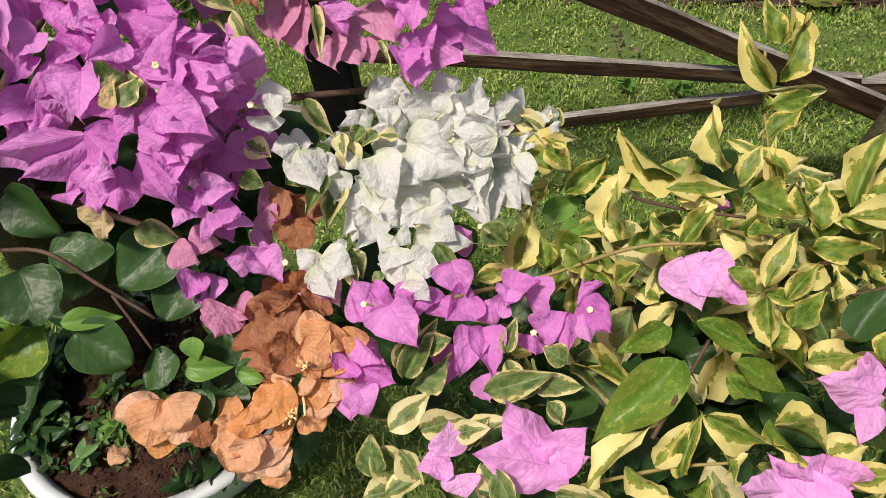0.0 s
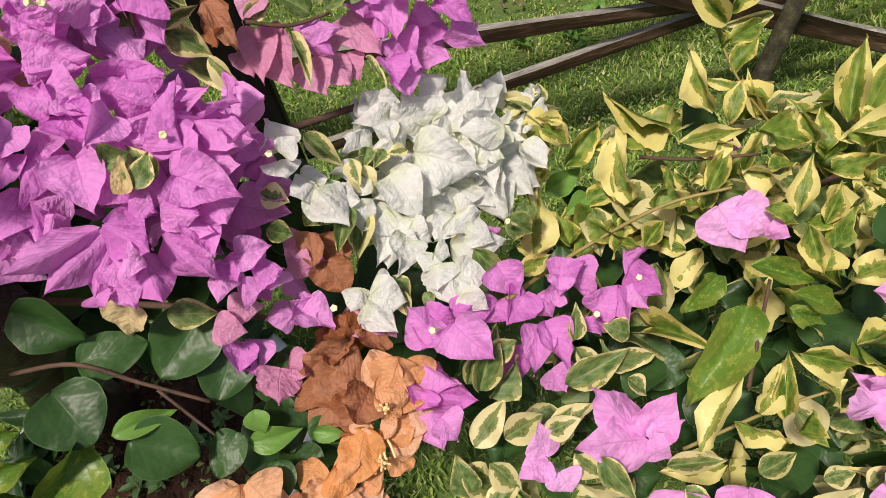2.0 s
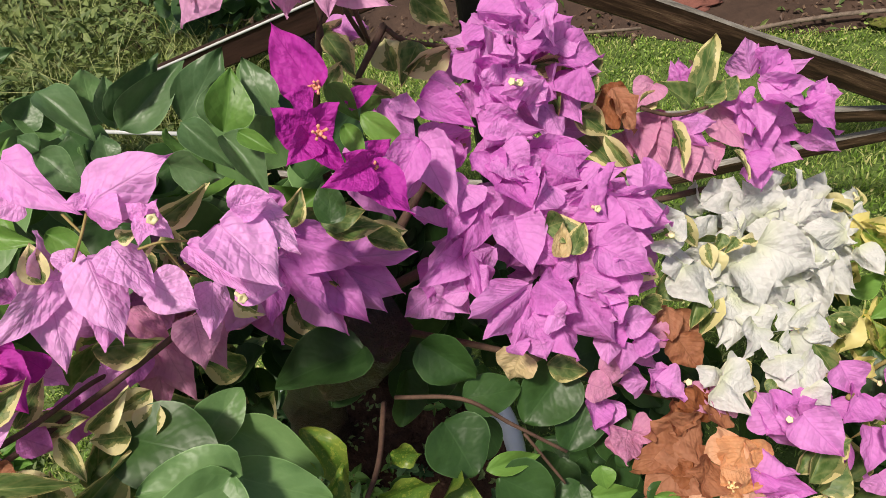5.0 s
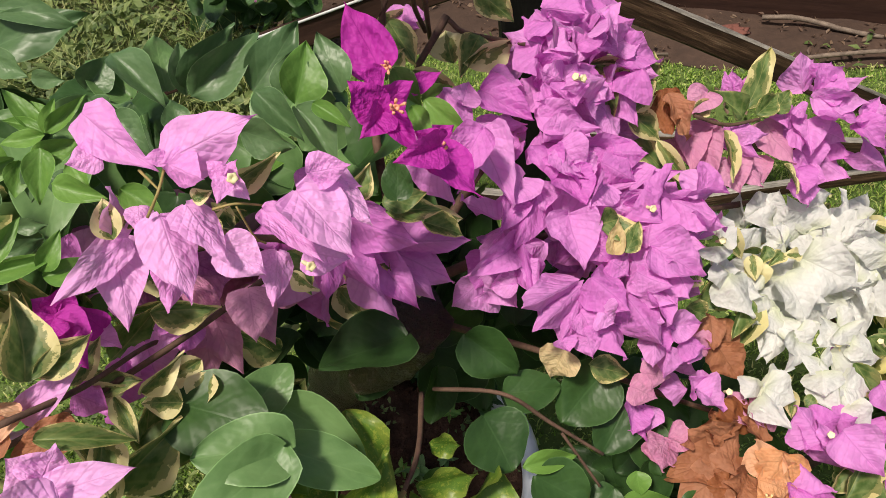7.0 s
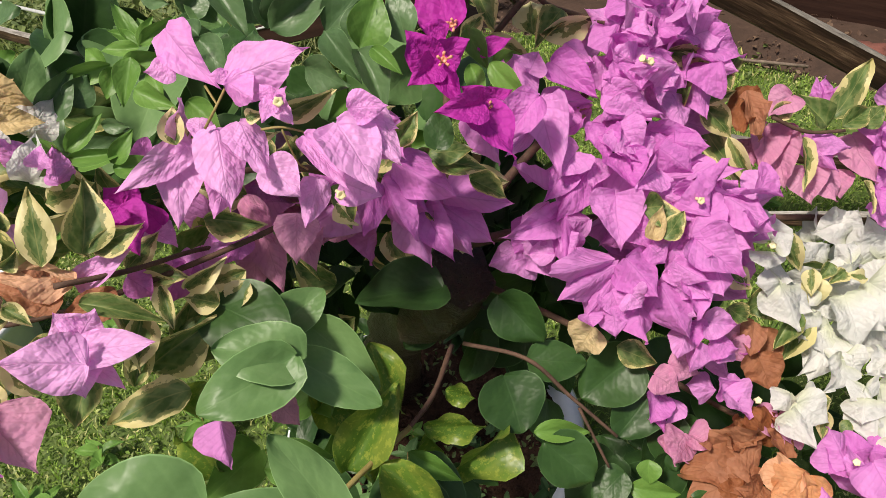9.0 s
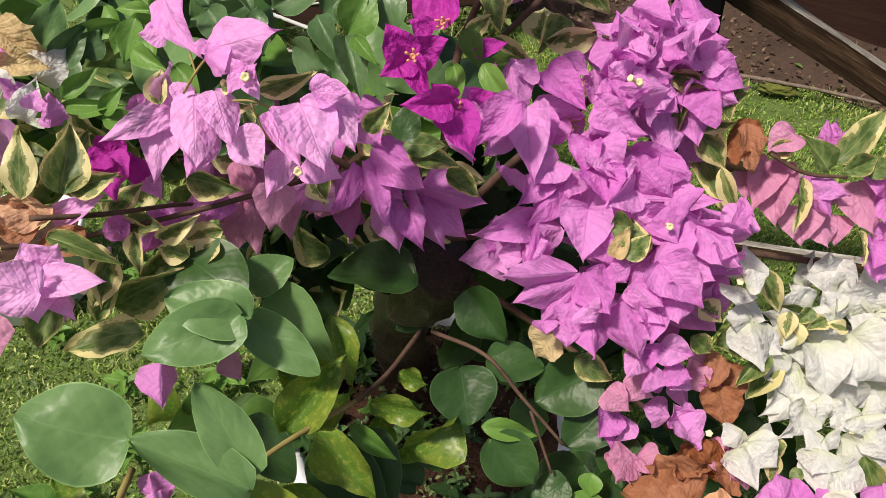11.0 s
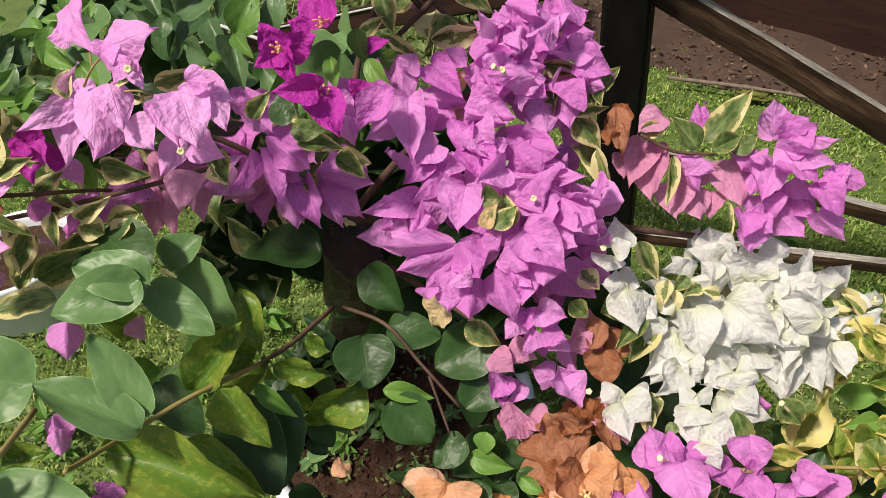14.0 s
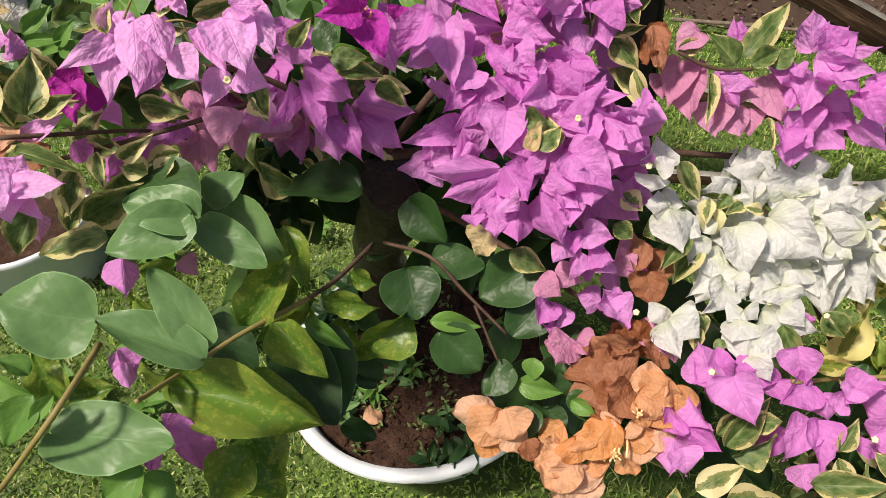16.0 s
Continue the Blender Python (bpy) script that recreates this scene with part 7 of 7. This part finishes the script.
def thicket(parent, kinds, count, centre, spread, size, seed, lift=0.4):
    """Leaves scattered through the inside of a bush."""
    rnd = random.Random(seed)
    for _ in range(count):
        p = Vector([c + s * max(-1.6, min(1.6, rnd.gauss(0, 0.6))) for c, s in zip(centre, spread)])
        d = Vector((rnd.gauss(0, 1), rnd.gauss(-0.2, 1), rnd.gauss(-0.2, 0.7))).normalized()
        n = rnd.uniform(*size)
        kind = rnd.choice(kinds)
        t = p + d * n
        blade(parent, kind, *p, *t, n * SHAPE_WIDTH[KINDS[kind][0]] * rnd.uniform(0.8, 1.1), rnd.gauss(0, 30))


thicket(golden_plant, ["gold", "gold", "cream"], 110, (0.19, 0.46, 0.485), (0.16, 0.12, 0.05), (0.04, 0.065), 11)
# Dark green mixed in here so the gaps between golden leaves look shaded.
thicket(golden_plant, ["cream", "green", "green"], 60, (0.05, 0.38, 0.41), (0.14, 0.10, 0.06), (0.03, 0.055), 12)
thicket(golden_plant, ["green"], 40, (0.20, 0.42, 0.42), (0.15, 0.10, 0.06), (0.05, 0.075), 13)
thicket(golden_plant, ["cream"], 30, (-0.03, 0.58, 0.565), (0.06, 0.03, 0.03), (0.025, 0.04), 14)
thicket(purple_plant, ["purple"], 60, (-0.235, 0.505, 0.71), (0.05, 0.05, 0.055), (0.03, 0.042), 15)
thicket(purple_plant, ["purple"], 30, (-0.255, 0.56, 0.81), (0.035, 0.04, 0.05), (0.03, 0.04), 16)
thicket(golden_plant, ["white"], 60, (-0.04, 0.535, 0.595), (0.05, 0.03, 0.025), (0.03, 0.04), 17)
thicket(purple_plant, ["cream", "cream", "rosy", "purple"], 70, (-0.53, 0.46, 0.74), (0.10, 0.04, 0.04), (0.03, 0.05), 18)
thicket(purple_plant, ["green", "greyleaf", "fresh"], 70, (-0.60, 0.60, 0.71), (0.18, 0.06, 0.06), (0.05, 0.08), 19)
# Extra dark leaves that blacken the hollow by the trunk and block the lawn.
thicket(purple_plant, ["green"], 75, (-0.36, 0.56, 0.57), (0.16, 0.04, 0.05), (0.05, 0.07), 20)
thicket(purple_plant, ["green"], 45, (-0.43, 0.60, 0.63), (0.10, 0.03, 0.05), (0.05, 0.07), 25)
thicket(purple_plant, ["flecked", "fresh"], 14, (-0.54, 0.32, 0.60), (0.12, 0.05, 0.03), (0.05, 0.07), 21)
thicket(purple_plant, ["cream", "cream", "pale_purple", "fresh"], 45, (-0.70, 0.34, 0.80), (0.07, 0.06, 0.06), (0.03, 0.05), 22)
thicket(purple_plant, ["green", "greyleaf"], 40, (-0.68, 0.50, 0.80), (0.10, 0.06, 0.07), (0.05, 0.07), 23)
thicket(purple_plant, ["fresh", "glossy", "green"], 60, (-0.78, 0.43, 0.79), (0.12, 0.08, 0.06), (0.035, 0.06), 28)
thicket(golden_plant, ["cream", "gold", "green"], 80, (0.16, 0.20, 0.43), (0.15, 0.08, 0.03), (0.035, 0.055), 29)

# A low dark layer added to deepen the shade inside the golden bush.
thicket(golden_plant, ["green"], 110, (0.18, 0.40, 0.37), (0.24, 0.14, 0.04), (0.03, 0.05), 24)

# Mostly unseen leaves, added to throw shade on the lawn below.
thicket(purple_plant, ["green"], 40, (-0.15, 0.52, 0.36), (0.12, 0.08, 0.05), (0.05, 0.07), 26)
thicket(purple_plant, ["green", "green", "cream"], 34, (-0.57, 0.50, 0.585), (0.07, 0.05, 0.04), (0.045, 0.065), 30)

# ---------------------------------------------------------------- the shrub behind the fence
shrub = thing("shrub", (-0.86, 2.18, 0.0), "low dark green broad-leaved shrub behind the timber fence", "shrub")
for dx, dy, top in ((-0.16, 0.02, 0.26), (-0.05, -0.05, 0.33), (0.06, 0.05, 0.30), (0.14, -0.03, 0.24)):
    stem("branch", shrub, [(-0.86, 2.18, -0.02), (-0.86 + dx * 0.5, 2.18 + dy * 0.5, top * 0.5), (-0.86 + dx, 2.18 + dy, top)], 0.006, 0.003, "bark")
thicket(shrub, ["green", "glossy", "green"], 70, (-0.86, 2.16, 0.24), (0.18, 0.09, 0.09), (0.06, 0.10), 27)

# ---------------------------------------------------------------- weeds in the pot and on the lawn
weed_spots = random.Random(8)
for i, a in enumerate((36, 46, 56, 66, 76, 86, 128, 140, 150, 160, 170, 180, 190, 200, 206, 212, 226, 292, 300, 308, 316, 325, 335)):
    weed((POT[0] + 0.192 * math.cos(radians(a)), POT[1] + 0.192 * math.sin(radians(a)), 0.118), weed_spots.uniform(0.045, 0.06) if a < 214 else weed_spots.uniform(0.028, 0.042), 12 if a < 214 else 8, "green", 120 + i)
for i in range(26):
    a, r = weed_spots.uniform(0, 6.283), 0.175 * math.sqrt(weed_spots.random())
    weed((POT[0] + r * math.cos(a), POT[1] + r * math.sin(a), 0.12), weed_spots.uniform(0.016, 0.034), weed_spots.randint(5, 9), weed_spots.choice(["greyleaf", "green", "fresh"]), i)
for i in range(22):
    weed((weed_spots.uniform(-1.5, -0.75), weed_spots.uniform(0.35, 1.6), 0.0), weed_spots.uniform(0.03, 0.07), weed_spots.randint(6, 10), "fresh", 40 + i, "small green weed growing in the lawn")
for i in range(8):
    weed((weed_spots.uniform(0.0, 0.5), weed_spots.uniform(1.08, 1.5), 0.0), weed_spots.uniform(0.025, 0.05), 8, "fresh", 80 + i, "small green weed growing in the lawn")
fallen = new("fallen_bract", BLADES["orange"][0])
fallen.matrix_world = pose(-0.545, 0.50, 0.133, 15, 10, 40) @ Matrix.Scale(0.035, 4)
tagged(fallen, "fallen orange bract on the potting soil", "bract")

# ---------------------------------------------------------------- grass


def grass(name, count, area, tall, mat, seed, keep, label):
    rng = np.random.default_rng(seed)
    x0, y0, x1, y1 = area
    px, py = rng.uniform(x0, x1, count), rng.uniform(y0, y1, count)
    ok = np.array([keep(x, y) for x, y in zip(px, py)])
    px, py = px[ok], py[ok]
    n = len(px)
    h = rng.uniform(*tall, n) * (0.8 + 0.4 * np.sin(px * 7.3 + 3 * np.sin(py * 3.7)) * np.sin(py * 6.1 + 2 * np.sin(px * 5.3)) + 0.35 * np.sin(px * 61 + 5 * np.sin(py * 23)) * np.sin(py * 53))
    a = rng.uniform(0, 2 * np.pi, n)
    w = rng.uniform(0.0010, 0.0023, n)
    lean = rng.uniform(0.25, 1.0, n) * h
    b = a + rng.normal(0, 0.8, n)
    cx, cy = np.cos(a), np.sin(a)
    sx, sy = -np.sin(b) * w, np.cos(b) * w
    v = np.zeros((n, 5, 3))
    z0 = -0.006
    for k, (f, wide) in enumerate(((0, 1), (0, -1), (0.55, 0.8), (0.55, -0.8), (1, 0))):
        v[:, k, 0] = px + cx * lean * f * f + sx * wide
        v[:, k, 1] = py + cy * lean * f * f + sy * wide
        v[:, k, 2] = z0 + h * f * (1.15 - 0.35 * f)
    q = np.arange(n)[:, None] * 5
    tri = np.concatenate([q + [0, 1, 3], q + [0, 3, 2], q + [2, 3, 4]])
    me = bpy.data.meshes.new(name)
    me.from_pydata(v.reshape(-1, 3).tolist(), [], tri.tolist())
    me.materials.append(mat)
    return tagged(new(name, me), label, "grass", kind="stuff")


def grass_material(name, stops):
    m, tree, b = material(name, 0.6)
    isle = tree.nodes.new("ShaderNodeNewGeometry").outputs["Random Per Island"]
    f = math_node(tree, "ADD", math_node(tree, "MULTIPLY", isle, 0.45), math_node(tree, "MULTIPLY", noise_of(tree, 6.0, 5, position(tree), 0.65), 0.55))
    leafy(tree, b, ramp(tree, f, stops), 0.25)
    return m


GREEN_GRASS = grass_material("lawn_grass", [(0.25, (0.10, 0.20, 0.03)), (0.45, (0.22, 0.37, 0.055)), (0.60, (0.38, 0.50, 0.12)), (0.76, (0.62, 0.56, 0.28))])
DRY_GRASS = grass_material("dry_grass", [(0.15, (0.14, 0.20, 0.05)), (0.5, (0.30, 0.36, 0.11)), (0.85, (0.52, 0.50, 0.26))])
fade = random.Random(21)
outside_pot = lambda x, y: (x - POT[0]) ** 2 + (y - POT[1]) ** 2 > 0.027 and y < lawn_edge(x) + 0.05 * noise.noise(Vector((x * 4, 0, 0))) and ((x - 0.33) / 0.05) ** 2 + ((y - 1.66) / 0.10) ** 2 > 0.3 + fade.random()


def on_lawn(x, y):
    """The lawn, dense where the camera looks and thinning out beyond its view."""
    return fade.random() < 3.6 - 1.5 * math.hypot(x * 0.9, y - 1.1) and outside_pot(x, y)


def on_bank(x, y):
    return y > 1.25 - 0.4 * (x + 0.4) and x < -0.86 + 0.20 * noise.noise(Vector((0, y * 4, 1))) and fade.random() < 4.0 - 2.6 * math.hypot((x + 1.3) / 1.1, (y - 2.0) / 1.2)


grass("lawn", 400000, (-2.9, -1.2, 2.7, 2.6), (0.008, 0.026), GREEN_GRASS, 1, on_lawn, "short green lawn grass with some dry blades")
grass("bank_grass", 22000, (-3.2, 1.15, -0.30, 4.2), (0.10, 0.27), DRY_GRASS, 2, on_bank, "long pale grass among the weeds on the bank")


def ground_cover(name, count, area, high, size, mat, seed, keep, label):
    """Creeping weeds: small pointed leaves, each folded along its midrib."""
    rng = np.random.default_rng(seed)
    x0, y0, x1, y1 = area
    px, py = rng.uniform(x0, x1, count), rng.uniform(y0, y1, count)
    ok = np.array([keep(x, y) for x, y in zip(px, py)])
    px, py = px[ok], py[ok]
    n = len(px)
    lump = 0.5 + 0.5 * np.sin(px * 9.1 + 2 * np.sin(py * 5)) * np.sin(py * 8.3 + 1.5 * np.sin(px * 6))
    pz = rng.uniform(0.1, 1.0, n) ** 0.7 * high * (0.35 + 0.65 * lump)
    a, pitch, roll = rng.uniform(0, 2 * np.pi, n), rng.normal(0.1, 0.5, n), rng.normal(0, 0.5, n)
    s = rng.uniform(*size, n)
    d = np.stack([np.cos(a) * np.cos(pitch), np.sin(a) * np.cos(pitch), np.sin(pitch)], 1)
    e = np.stack([-np.sin(a) * np.cos(roll), np.cos(a) * np.cos(roll), np.sin(roll)], 1)
    up = np.cross(d, e)
    p = np.stack([px, py, pz], 1)
    v = np.zeros((n, 6, 3))
    for k, (f, w, h) in enumerate(((0, 0, 0), (0.35, 0.27, 0.08), (0.35, -0.27, 0.08), (0.4, 0, 0), (0.72, 0.17, 0.03), (1.0, 0, -0.10))):
        v[:, k] = p + (d * f + e * w + up * h) * s[:, None]
    q = np.arange(n)[:, None] * 6
    tri = np.concatenate([q + [0, 3, 1], q + [0, 2, 3], q + [1, 3, 4], q + [3, 5, 4], q + [2, 5, 3]])
    me = bpy.data.meshes.new(name)
    me.from_pydata(v.reshape(-1, 3).tolist(), [], tri.tolist())
    me.materials.append(mat)
    return tagged(new(name, me), label, "weeds", kind="stuff")


COVER = grass_material("creeping_weed_leaf", [(0.15, (0.04, 0.08, 0.018)), (0.40, (0.10, 0.155, 0.042)), (0.70, (0.21, 0.27, 0.085)), (0.95, (0.34, 0.30, 0.16))])
ground_cover("creeping_weeds", 40000, (-3.2, 1.15, -0.30, 4.2), 0.20, (0.022, 0.052), COVER, 3, on_bank, "creeping small-leaved green weeds covering the bank")
ground_cover("creeping_weeds", 3500, (-1.7, 0.2, -0.72, 1.4), 0.035, (0.008, 0.020), COVER, 5, outside_pot, "creeping small-leaved weeds in the grass")
ground_cover("pot_weeds", 1500, (POT[0] - 0.19, POT[1] - 0.19, POT[0] + 0.19, POT[1] + 0.19), 0.035, (0.006, 0.014), COVER, 6, lambda x, y: (x - POT[0]) ** 2 + (y - POT[1]) ** 2 < 0.036 and noise.noise(Vector((x * 14, y * 14, 2))) > 0.05, "tiny weed seedlings on the potting soil").location.z = 0.12
ground_cover("lawn_clover", 60000, (-2.0, 0.05, 1.9, 2.3), 0.018, (0.005, 0.012), GREEN_GRASS, 9, lambda x, y: outside_pot(x, y) and noise.noise(Vector((x * 9, y * 9, 4))) + 0.5 * noise.noise(Vector((x * 31, y * 31, 1))) > -0.05, "tiny low weeds matted into the short lawn")
LITTER = grass_material("dead_leaf_litter", [(0.15, (0.05, 0.026, 0.018)), (0.5, (0.13, 0.075, 0.05)), (0.8, (0.26, 0.18, 0.12)), (0.97, (0.20, 0.26, 0.06))])
ground_cover("leaf_litter", 9000, (-1.0, 1.4, 2.2, 3.0), 0.016, (0.006, 0.026), LITTER, 12, lambda x, y: (lawn_edge(x) - 0.04 < y < lawn_edge(x) + 0.75 or math.hypot(x - 0.33, (y - 1.66) * 0.5) < 0.05) and noise.noise(Vector((x * 5, y * 5, 7))) > -0.25, "dead leaves and bits of bark on bare earth").location.z = 0.012
ground_cover("edge_tufts", 2500, (-1.0, 1.4, 2.2, 3.0), 0.05, (0.012, 0.035), COVER, 13, lambda x, y: lawn_edge(x) - 0.10 < y < lawn_edge(x) + 0.12 and noise.noise(Vector((x * 6, y * 6, 3))) > 0.0, "weedy tufts along the edge of the lawn")
